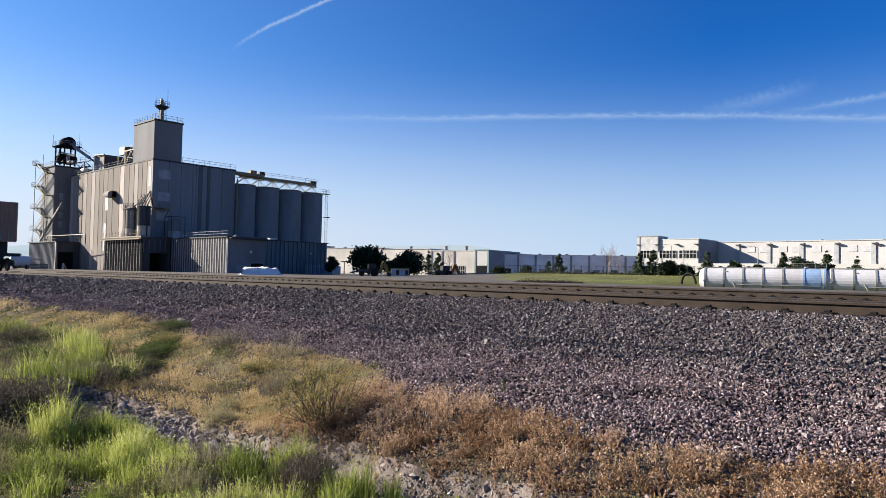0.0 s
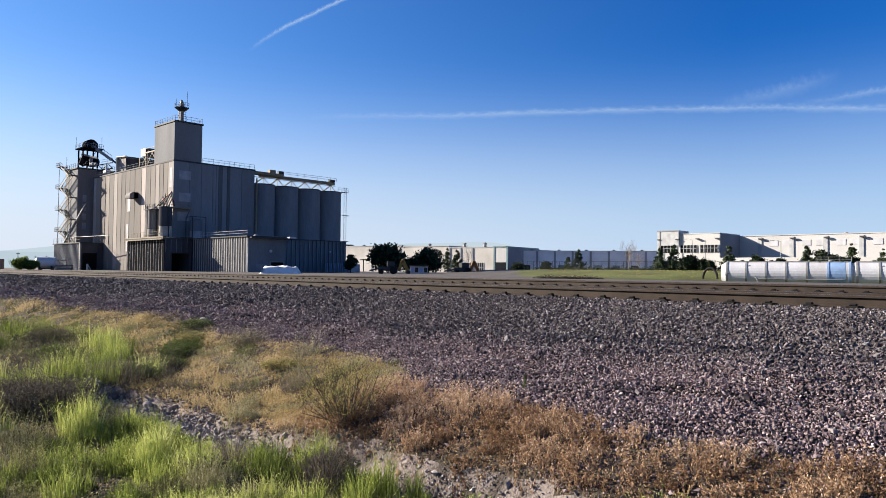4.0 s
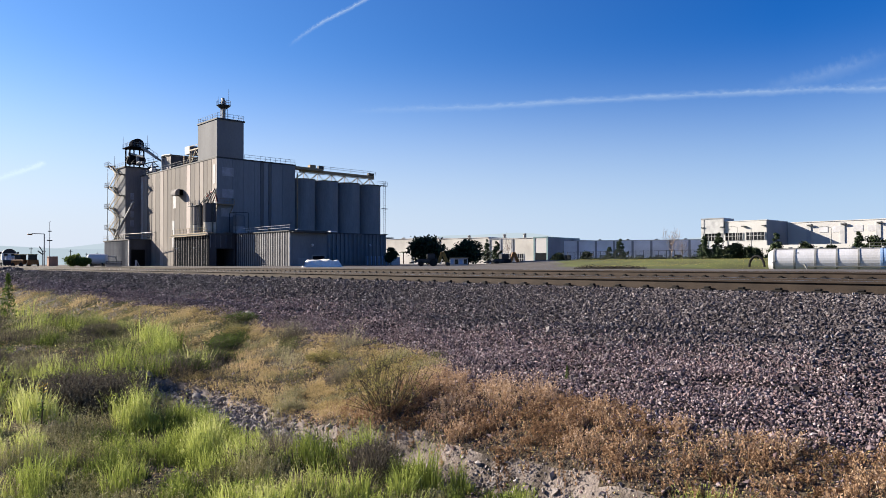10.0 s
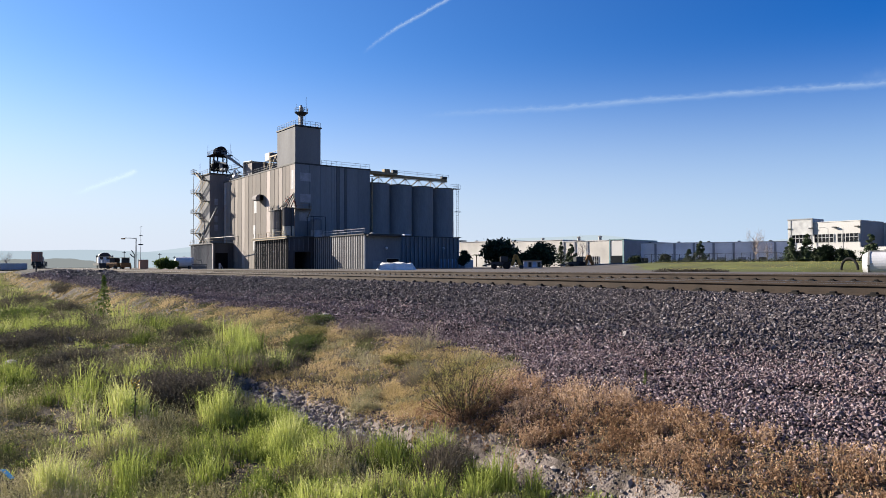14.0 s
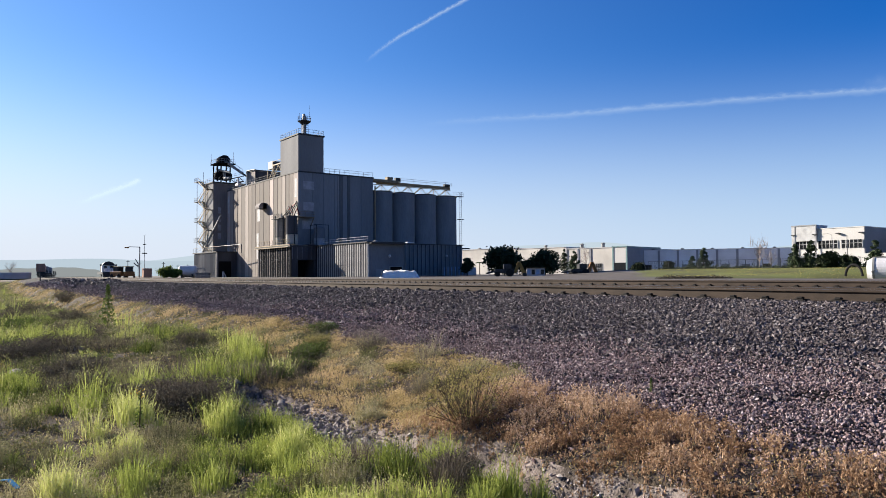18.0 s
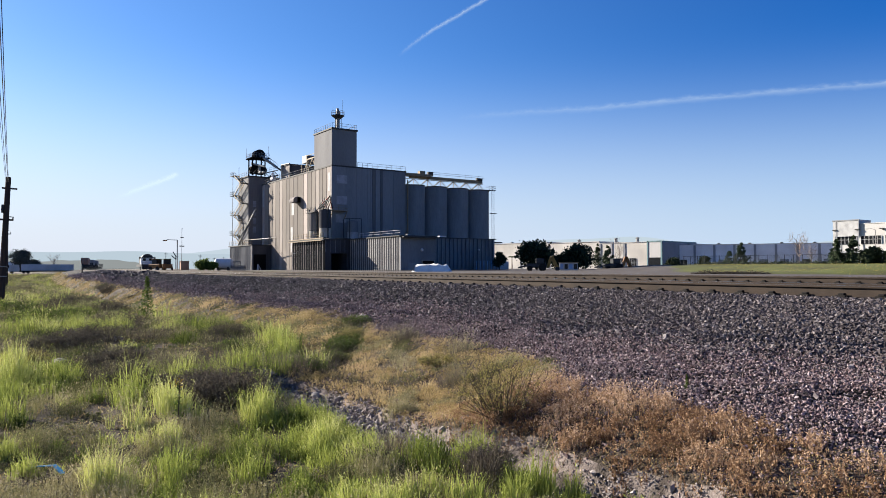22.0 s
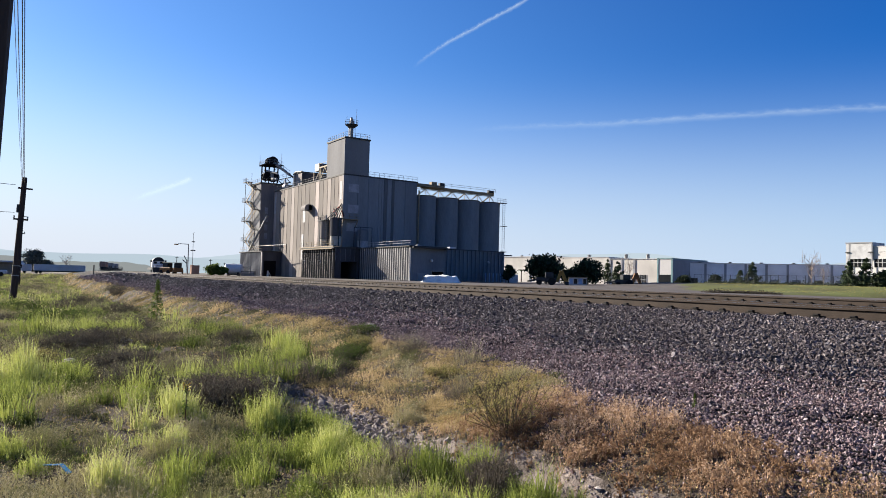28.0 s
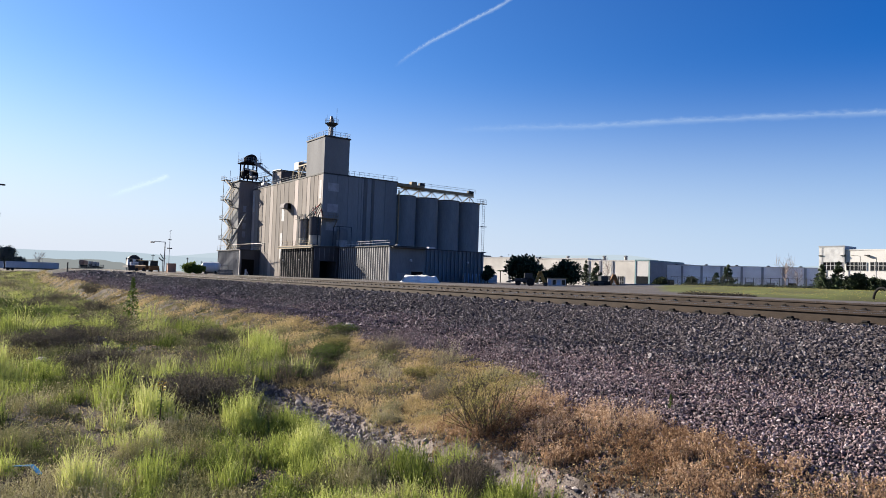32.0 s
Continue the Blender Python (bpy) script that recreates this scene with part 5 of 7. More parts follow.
    for nm, mat, label in (("green", GREEN, "lush green spring grass beside the railway"), ("olive", OLIVE, "olive green and yellowing grass tufts"), ("straw", STRAW, "dry straw-coloured grass along the ballast"), ("rust", RUST, "rust-brown dry weeds with fuzzy seed heads"), ("dead", DEAD, "grey-brown dead weed clumps in the grass")):
        v, f = merge(*[(a, b) for a, b, c in STOCK[nm]])
        me = raw(nm + "_grass", v, f, mat)
        me.attributes.new("tone", "FLOAT", "POINT").data.foreach_set("value", np.concatenate([c for a, b, c in STOCK[nm]]).astype(np.float32))
        tagged(new(nm + "_grass", me), label, "grass", kind="stuff")


plant_field()


def build_bush(x, y, h, spread, stems, leaves, stem_mat, leaf_mat, label, leaf=0.012, up=0.75):
    """A shrub: thin forked stems and small leaf flakes along them."""
    z = float(land(x, y)) - 0.02
    b = thing("shrub", label, "shrub", pose(x, y, z))
    bm = bmesh.new()
    pts = []
    for i in range(stems):
        a = RNG.uniform(0, 2 * np.pi)
        out = spread * np.sqrt(RNG.uniform(0, 1))
        hh = h * RNG.uniform(0.45, 1.0) * (1 - 0.3 * out / spread)
        r0 = spread * 0.3 * RNG.uniform(0, 1)
        p0 = Vector((math.cos(a) * r0, math.sin(a) * r0, 0))
        bend_x, bend_y = RNG.normal(0, spread * 0.12), RNG.normal(0, spread * 0.12)
        p1 = Vector((math.cos(a) * out * 0.6 + bend_x, math.sin(a) * out * 0.6 + bend_y, hh * 0.5))
        p2 = Vector((math.cos(a) * out * 0.9 + bend_x * 0.3, math.sin(a) * out * 0.9 - bend_y * 0.4, hh))
        rod(bm, p0, p1, 0.0042, 0.003, seg=3)
        rod(bm, p1, p2, 0.003, 0.0012, seg=3)
        pts += [(p0, p1), (p1, p2)]
        for k in range(2):
            q = p1.lerp(p2, RNG.uniform(0, 0.6))
            side = q + Vector((RNG.normal(0, spread * 0.16), RNG.normal(0, spread * 0.16), hh * RNG.uniform(0.1, 0.32)))
            rod(bm, q, side, 0.0022, 0.001, seg=3)
            pts.append((q, side))
    part("branchwork", bm, stem_mat, b)
    if leaves:
        k = RNG.integers(0, len(pts), leaves)
        t = np.sqrt(RNG.uniform(0.1, 1, leaves))
        A = np.array([pts[i][0][:] for i in k])
        B = np.array([pts[i][1][:] for i in k])
        p = A + (B - A) * t[:, None] + RNG.normal(0, 0.012, (leaves, 3))
        v, f = specks(p[:, 0], p[:, 1], np.maximum(p[:, 2], 0.02), RNG.uniform(0.6, 1.3, leaves) * leaf)
        part("foliage", raw("foliage", v, f, leaf_mat), leaf_mat, b)
    return b


build_bush(-4.85, 4.2, 0.72, 0.52, 80, 4200, DEAD_STEM, BUSH_LEAF, "open twiggy olive-brown shrub beside the dry channel", leaf=0.008)
for bx, by, bh, bs, kind in ((-7.5, 2.62, 0.42, 0.5, "dead"), (-8.3, 2.35, 0.36, 0.5, "dead"), (-9.2, 4.15, 0.3, 0.4, "green"), (-10.2, 5.3, 0.24, 0.5, "olive"), (-11.3, 5.9, 0.28, 0.5, "green"), (-15.0, 1.7, 0.5, 0.8, "dead"), (-16.2, 2.3, 0.45, 0.7, "dead"), (-11.2, 2.15, 0.42, 0.5, "dead"), (-10.2, 5.0, 0.3, 0.4, "green"), (-10.9, 5.5, 0.32, 0.4, "green"), (-11.7, 6.2, 0.3, 0.4, "olive"), (-13.0, 6.9, 0.3, 0.4, "green"), (-8.2, 2.9, 0.4, 0.5, "dead"), (-7.7, 2.4, 0.36, 0.4, "dead"), (-15.5, 5.0, 0.3, 0.5, "dead"), (-21.0, 5.4, 0.4, 0.6, "dead"), (-27.0, 3.2, 0.5, 0.9, "green"), (-36.0, 3.4, 0.5, 1.0, "dead"), (-25.5, 0.9, 0.5, 0.8, "dead"), (-12.8, 0.9, 0.35, 0.5, "olive"), (-11.2, 1.8, 0.3, 0.6, "dead"),
                            (-9.0, 1.75, 0.42, 0.5, "dead"), (-19.5, 3.4, 0.55, 0.8, "dead"), (-24, 2.0, 0.6, 1.2, "green"), (-30, 4.8, 0.7, 0.9, "dead"), (-33, 1.5, 0.7, 1.3, "green"),
                            (-13.6, 5.4, 0.3, 0.6, "olive"), (-12.4, 4.2, 0.36, 0.5, "green"), (-40, 4.6, 0.8, 1.3, "dead"), (-49, 7.4, 0.9, 0.9, "dead"), (-4.9, 2.85, 0.2, 0.25, "dead"), (-8.0, 5.6, 0.18, 0.35, "olive"), (-4.15, 3.5, 0.25, 0.22, "dead")):
    lab = {"dead": "dry grey-brown twiggy scrub clump in the grass", "green": "low dark green leafy shrub in the grass", "olive": "low olive green shrub in the grass"}[kind]
    build_bush(bx, by, bh, bs, 130, int(3800 * (0.6 + bs)), DEAD_STEM, {"dead": SCRUB, "green": DEEP_GREEN, "olive": BUSH_LEAF}[kind], lab, leaf=0.0075 + 0.008 * bs)


def lone_stone(x, y, size, label, squash=0.6, turn=0.0, mat=None):
    g = np.random.default_rng(int(abs(x) * 100))
    bm = bmesh.new()
    bmesh.ops.create_icosphere(bm, subdivisions=2, radius=0.5)
    for v in bm.verts:
        v.co *= 1 + 0.35 * noise.noise(v.co * 2.3 + Vector((x, y, 0))) + float(g.uniform(-0.05, 0.05))
        v.co = Vector((v.co.x * size * 1.25, v.co.y * size * 0.8, v.co.z * size * squash))
    ob = tagged(new("rock", finish(bm, "rock", mat or PALE_ROCK)), label, "rock")
    ob.matrix_basis = pose(x, y, float(land(x, y)) + size * squash * 0.28, 4, 6, turn)


PALE_ROCK = material("pale_rock", (0.26, 0.24, 0.225), 0.9, second=(0.18, 0.165, 0.155), scale=6, fine=40, bump=0.5)
GREY_ROCK = material("grey_rock", (0.192, 0.185, 0.185), 0.9, second=(0.133, 0.126, 0.133), scale=6, fine=40, bump=0.5)
for x, y, s, q, tn in ((-13.6, 7.35, 0.3, 0.6, 10), (-8.0, 3.78, 0.12, 0.8, 0), (-9.2, 3.6, 0.26, 0.3, 30), (-16.0, 2.75, 0.45, 0.25, 20), (-5.95, 3.72, 0.26, 0.14, -30), (-5.7, 3.62, 0.2, 0.16, 25), (-4.3, 3.75, 0.13, 0.4, 15), (-3.6, 3.9, 0.1, 0.5, 60), (-12.4, 1.4, 0.3, 0.4, 0)):
    lone_stone(x, y, s, "pale weathered rock lying on the ground", q, tn)
for i in range(40):
    u = RNG.uniform(0, 1)
    x = -9.0 + 7.4 * u
    y = float(channel_mid(x)) + RNG.normal(0, 0.12)
    lone_stone(x, y, float(RNG.uniform(0.03, 0.085)), "grey rounded stone in the dry channel", float(RNG.uniform(0.5, 0.8)), float(RNG.uniform(0, 180)), GREY_ROCK if RNG.uniform(0, 1) < 0.65 else PALE_ROCK)


def tall_weed(x, y, h, flower, label):
    z = float(land(x, y)) - 0.02
    t = thing("tall_weed", label, "weed", pose(x, y, z))
    part("stalk", rods(((0, 0, 0), (0.02, 0.01, h), 0.008, 0.004), seg=5), DEAD_STEM, t)
    n = 420 if not flower else 40
    zz = RNG.uniform(0.1, 1.0, n) * h
    rr = (0.14 if flower else 0.2) * h * (1.1 - zz / h) * np.sqrt(RNG.uniform(0, 1, n))
    aa = RNG.uniform(0, 6.28, n)
    v, f = specks(np.cos(aa) * rr, np.sin(aa) * rr, zz, RNG.uniform(0.02, 0.045, n) * (h if not flower else 0.6))
    part("foliage", raw("foliage", v, f, DEEP_GREEN), DEEP_GREEN, t)
    if flower:
        v, f = specks(RNG.normal(0, 0.025, 30), RNG.normal(0, 0.025, 30), h + RNG.normal(0, 0.025, 30), RNG.uniform(0.008, 0.016, 30))
        part("blossom", raw("blossom", v, f, BLOSSOM), BLOSSOM, t, "bright yellow blossom")


tall_weed(-24.0, 4.95, 1.4, False, "tall leafy green weed standing alone")
tall_weed(-6.9, 1.87, 0.42, True, "yellow flowering weed in the grass")
tall_weed(-3.95, 5.65, 0.16, False, "small green weed on the gravel slope")
strip = tagged(new("plastic_strip", finish(beams(((-0.16, 0, 0), (0.05, 0.02, 0.03), 0.03, 0.006), ((0.05, 0.02, 0.03), (0.2, -0.02, 0.0), 0.03, 0.006)), "plastic_strip", BLUE_SCRAP)), "scrap of bright blue plastic lying in the grass", "litter")
strip.matrix_basis = pose(-5.7, 0.68, float(land(-5.7, 0.68)) + 0.06, 0, 0, 30)


# ---------------------------------------------------------------- warehouses
def build_warehouse():
    w = thing("white_warehouse", "long white concrete warehouse with dark windows and grey pilasters", "warehouse")
    part("office_wall", boxes((-94.4, -76.7, 190, 204, -0.2, 11.6)), WHITE_WALL, w)
    part("long_wall", boxes((-94.4, 230, 204, 300, -0.2, 11.3)), WHITE_WALL, w)
    # Thin grey sheet puts the shade on this side into its colour.
    part("side_wall", boxes((-76.7, -76.55, 190.05, 204, -0.2, 11.65)), GREY_WALL, w, "side wall with its shade put into grey colour")
    part("entrance_bay", boxes((-94.7, -88.2, 189.5, 196, 8.5, 12.8), (-94.7, -94.2, 189.5, 190.0, 0, 8.5)), PATCH, w)
    part("portal_frame", boxes((-94.8, -88.1, 189.4, 189.5, 12.55, 12.85), (-94.0, -93.7, 189.42, 189.5, 4.8, 12.5), (-88.4, -88.1, 189.42, 189.5, 4.8, 12.5)), GREY_WALL, w, "thin grey trim round the entrance bay")
    part("roof", boxes((-94.6, -76.5, 189.9, 204, 11.6, 11.8), (-76.5, 230.2, 203.85, 300, 11.3, 11.5)), WHITE_WALL, w)
    for x0, x1 in ((-93.8, -88.9), (-87.9, -83.0), (-82.1, -77.1)):
        g = part("window", boxes((x0, x1, 189.88, 190.02, 6.4, 8.5)), GLASS, w, "dark ribbon window")
        n = 5
        part("mullion", boxes(*[(x0 + (x1 - x0) * i / n - 0.06, x0 + (x1 - x0) * i / n + 0.06, 189.8, 189.9, 6.4, 8.5) for i in range(n + 1)], (x0, x1, 189.8, 189.9, 7.55, 7.66)), PATCH, g)
        part("spandrel", boxes((x0, x1, 189.92, 190.0, 1.2, 4.6)), GREY_WALL if x0 < -93 else WHITE_WALL, w)
        part("lower_window", boxes((x0, x1, 189.88, 189.93, 1.0, 4.2)), GLASS, w)
    for x in (-94.0, -88.4, -82.5, -77.0):
        part("wall_lamp", boxes((x - 0.7, x + 0.3, 189.2, 189.9, 10.1, 10.35)), TRIM, w)
    x = -71.0
    i = 0
    while x < 60:
        part("pilaster", boxes((x - 0.55, x + 0.55, 203.75, 203.98, 5.0 if i % 3 else 0, 10.9)), PATCH, w, "grey pilaster")
        part("wall_lamp", boxes((x - 0.2, x + 1.2, 203.2, 203.75, 10.3, 10.6)), TRIM, w)
        for k in (2.6, 6.0):
            part("vent_louvre", boxes((x + k, x + k + 2.2, 203.9, 203.98, 8.4, 10.0)), WHITE_PAINT, w)
        x += 8.4
        i += 1
    for k in range(3):
        part("roof_fan", rods(((-52 + 24 * k, 215, 11.5), (-52 + 24 * k, 215, 12.3), 0.5), seg=12), STEEL, w)
    low = thing("yard_wall", "low white concrete screen wall before the warehouse", "wall", kind="structure")
    part("panel", boxes((-76, 60, 176, 176.4, -0.2, 4.6), bevel=0.02), WHITE_WALL, low)


def build_far_warehouse():
    w = thing("beige_warehouse", "far long cream and grey warehouse behind trees", "warehouse", pose(-203, 257, 0, 0, 0, 8.0))
    for x0, x1, h in ((-130, -66, 13.6), (-66, -34, 13.0), (-34, -7.4, 12.1)):
        part("wall", boxes((x0, x1, 0, 60, 0, h)), BEIGE, w)
        part("roof_line", boxes((x0, x1, -0.25, 60, h, h + 0.25)), WHITE_WALL, w)
    for x in (-85, -66, -34, -27.5, -20.5):
        part("pilaster", boxes((x, x + 1.0, -0.3, -0.02, 0, 11.9)), GREY_WALL, w)
    for x in (-33, -26, -19):
        g = part("window", boxes((x + 0.8, x + 5.4, -0.1, -0.02, 0.5, 4.8)), GLASS, w)
        part("mullion", boxes(*[(x + 0.8 + 1.15 * i - 0.07, x + 0.8 + 1.15 * i + 0.07, -0.2, -0.1, 0.5, 4.8) for i in range(5)], (x + 0.8, x + 5.4, -0.2, -0.1, 2.5, 2.7)), PATCH, g)
    part("end_bay", boxes((-7.4, 0, -0.8, 30, 0, 12.4)), WHITE_WALL, w, "pale grey end bay")
    part("bay_frame", boxes((-7.6, -6.9, -1.0, -0.75, 0, 12.5), (-0.6, 0.2, -1.0, 30, 0, 12.5), (-7.6, 0.2, -1.0, -0.75, 12.1, 12.6)), TEAL, w, "blue-green painted corner frame")
    part("end_wall", boxes((0.2, 0.3, -0.7, 30, 0.5, 11.9)), GREY_WALL, w)
    part("bay_window", boxes((-6.6, -0.8, -0.9, -0.78, 0.5, 5.0)), GLASS, w)
    for x in (-98, -52, -30, -18):
        part("roof_fan", rods(((x, 8, 12.1), (x, 8, 14.4), 0.8), ((x, 8, 14.4), (x, 8, 14.9), 1.2, 0.4), seg=10), STEEL, w)
    g = thing("grey_warehouse", "far long grey warehouse with dark wall joints", "warehouse", pose(-210, 267.5, 0, 0, 0, 32.0))
    part("wall", boxes((0, 150, 0, 60, 0, 10.7)), GREY_FAR, g)
    part("roof_line", boxes((0, 150.2, -0.2, 60, 10.7, 10.95)), WHITE_WALL, g)
    for i in range(13):
        x = 4 + i * 8.4
        part("pilaster", boxes((x, x + 1.0, -0.2, 0, 0, 10.6)), GREY_WALL, g)
        part("dock_door", boxes((x + 2.2, x + 5.6, -0.08, 0.02, 0, 4.0)), GLASS if i % 3 == 0 else PANEL_GREY, g)
    for i in range(9):
        part("roof_fan", rods(((10 + i * 13, 6, 10.95), (10 + i * 13, 6, 11.6), 0.7), seg=10), DARK_STEEL, g)


TEAL = material("teal_painted_frame", (0.16, 0.25, 0.26), 0.6, scale=1, fine=6)
BEIGE = material("cream_tilt_up_wall", (0.5, 0.475, 0.435), 0.85, scale=0.1, fine=4, bump=0.1)
GREY_FAR = material("pale_grey_wall", (0.72, 0.72, 0.73), 0.85, scale=0.1, fine=4, bump=0.1)
build_warehouse()
build_far_warehouse()


# ---------------------------------------------------------------- trees
PALE_TWIG = material("pale_bare_twigs", (0.3, 0.25, 0.22), 0.9, scale=3, fine=20, bump=0)


def build_tree(x, y, h, r, kind, label, seed, base=-0.05):
    g = np.random.default_rng(seed)
    t = thing("tree", label, "tree", pose(x, y, base))
    bm = bmesh.new()
    th = h * (0.18 if kind == "pine" else 0.3)
    rod(bm, (0, 0, 0), (0, 0, h * (0.9 if kind != "round" else 0.55)), (0.011 if kind == "bare" else 0.03) * h, 0.006 * h, seg=8)
    limbs = []
    for i in range(22 if kind == "bare" else 12):
        z = th + (h - th) * g.uniform(0, 0.75 if kind != "round" else 0.4)
        a = g.uniform(0, 6.28)
        k = r * (1 - (z - th) / (h - th) * 0.75) if kind == "pine" else r * g.uniform(0.6, 1.0)
        e = (math.cos(a) * k * 0.8, math.sin(a) * k * 0.8, z + k * (0.15 if kind == "pine" else 0.8))
        rod(bm, (0, 0, z), e, 0.008 * h, 0.003 * h, seg=5)
        limbs.append(e)
        if kind == "bare":
            for j in range(4):
                f = (e[0] + g.normal(0, r * 0.2), e[1] + g.normal(0, r * 0.2), e[2] + abs(g.normal(0, r * 0.4)))
                rod(bm, e, f, 0.004 * h, 0.0015 * h, seg=4)
    part("trunk", bm, (PALE_TWIG if kind == "bare" else BARK), t)
    if kind != "bare":
        n = 5200 if kind == "round" else 3000
        clumps = 46 if kind == "round" else 34
        if kind == "pine":
            cz = g.uniform(0.12, 0.98, clumps) * h
            ca = g.uniform(0, 6.28, clumps)
            cr = r * (1.05 - cz / h) * g.uniform(0.4, 1.0, clumps)
            c = np.stack([np.cos(ca) * cr, np.sin(ca) * cr, cz], -1)
            cs = 0.10 * h * (1.15 - cz / h)
        else:
            d = g.normal(0, 1, (clumps, 3))
            d /= np.linalg.norm(d, axis=1)[:, None]
            d *= g.uniform(0.35, 0.95, clumps)[:, None]
            c = d * np.array([r, r, h * 0.42]) + np.array([0, 0, h * 0.56])
            cs = np.full(clumps, r * 0.26)
        k = g.integers(0, clumps, n)
        p = c[k] + g.normal(0, 1, (n, 3)) * cs[k][:, None] * np.array([0.75, 0.75, 0.5])
        p[:, 2] = np.maximum(p[:, 2], h * 0.04)
        v, f = specks(p[:, 0], p[:, 1], p[:, 2], g.uniform(0.6, 1.3, n) * (0.05 * r + 0.05) * (1.6 if kind == "round" else 1.3))
        part("crown", raw("crown", v, f, DEEP_GREEN if h < 3 else PINE if kind == "pine" else LEAF if x > -250 else HAZY_LEAF), PINE, t)
    return t


build_tree(-126.6, 113.5, 6.9, 4.6, "round", "dense dark green round tree beside the mill yard", 1)
build_tree(-116.4, 117.2, 6.0, 3.2, "round", "dense dark green round tree beside the mill yard", 2)
build_tree(-121.5, 116.5, 3.6, 2.2, "round", "low dark green bushy tree between larger trees", 3)
build_tree(-131.9, 106.2, 4.4, 1.4, "round", "dark tree standing behind the loading shed", 4)
for i, (x, y, h, r, k) in enumerate(((-178.5, 189.5, 9.5, 2.2, "pine"), (-169.0, 184.5, 8.4, 3.0, "pine"), (-166.0, 187, 8.6, 3.0, "bare"), (-140.5, 219.0, 9.0, 3.6, "pine"), (-143.5, 217.0, 6.6, 2.6, "pine"), (-125.0, 228.0, 11.0, 3.6, "bare"), (-121.5, 229.0, 8.0, 2.4, "bare"), (-114.5, 233, 8.0, 2.4, "pine"), (-99.0, 237, 7.0, 3.0, "bare"), (-150.0, 212, 5.0, 2.0, "round"), (-158.0, 205, 4.4, 2.4, "round"), (-187, 184, 4.0, 2.4, "round"),
                                         (-66.6, 134.5, 5.8, 2.0, "pine"), (-64.2, 135.8, 6.5, 1.9, "pine"), (-61.6, 137, 4.4, 1.9, "round"), (-58.6, 138, 3.6, 1.6, "round"), (-54.6, 139.9, 6.5, 1.9, "pine"), (-49.6, 141.7, 4.4, 1.6, "round"), (-46.0, 143.0, 3.8, 1.2, "round"), (-41.5, 144.3, 6.2, 1.8, "pine"), (-38.9, 145, 5.3, 1.8, "round"), (-36.6, 145.6, 4.4, 1.9, "round"), (-34.2, 146.2, 6.6, 2.0, "pine"), (-29.5, 147, 5.4, 1.6, "pine"))):
    lab = {"pine": "young conifer with an open ragged crown by the warehouse", "bare": "leafless tree with fine grey twigs by the warehouse", "round": "dense rounded dark shrub tree by the warehouse"}[k]
    build_tree(x, y, h, r, k, lab, 20 + i)
for i, (x, y, h, r, k) in enumerate(((-300, 15.4, 9.6, 3.2, "round"), (-303, 19.5, 5.0, 2.4, "round"), (-290, 25.5, 5.6, 2.4, "bare"), (-154.3, 42.0, 2.5, 1.5, "round"), (-152.8, 43.4, 1.9, 1.2, "round"))):
    lab = {"bare": "leafless shrub tree far beyond the road", "round": "ragged green tree far beyond the road" if x < -200 else "low green shrub standing in the yard"}[k]
    build_tree(x, y, h, r, k, lab, 60 + i, -0.9 if x < -200 else -0.05)


def build_palm(x, y, h):
    t = thing("palm_tree", "small distant fan palm by the warehouse", "palm tree", pose(x, y, 0))
    part("trunk", rods(((0, 0, 0), (0, 0, h), 0.25, 0.2)), BARK, t)
    for i in range(12):
        a = i * 0.52
        part("frond", beams(((0, 0, h), (math.cos(a) * 1.3, math.sin(a) * 1.3, h + 0.7), 0.35, 0.05), ((math.cos(a) * 1.3, math.sin(a) * 1.3, h + 0.7), (math.cos(a) * 2.2, math.sin(a) * 2.2, h + 0.1), 0.3, 0.05)), PINE, t)


build_palm(-253, 211, 5.2)


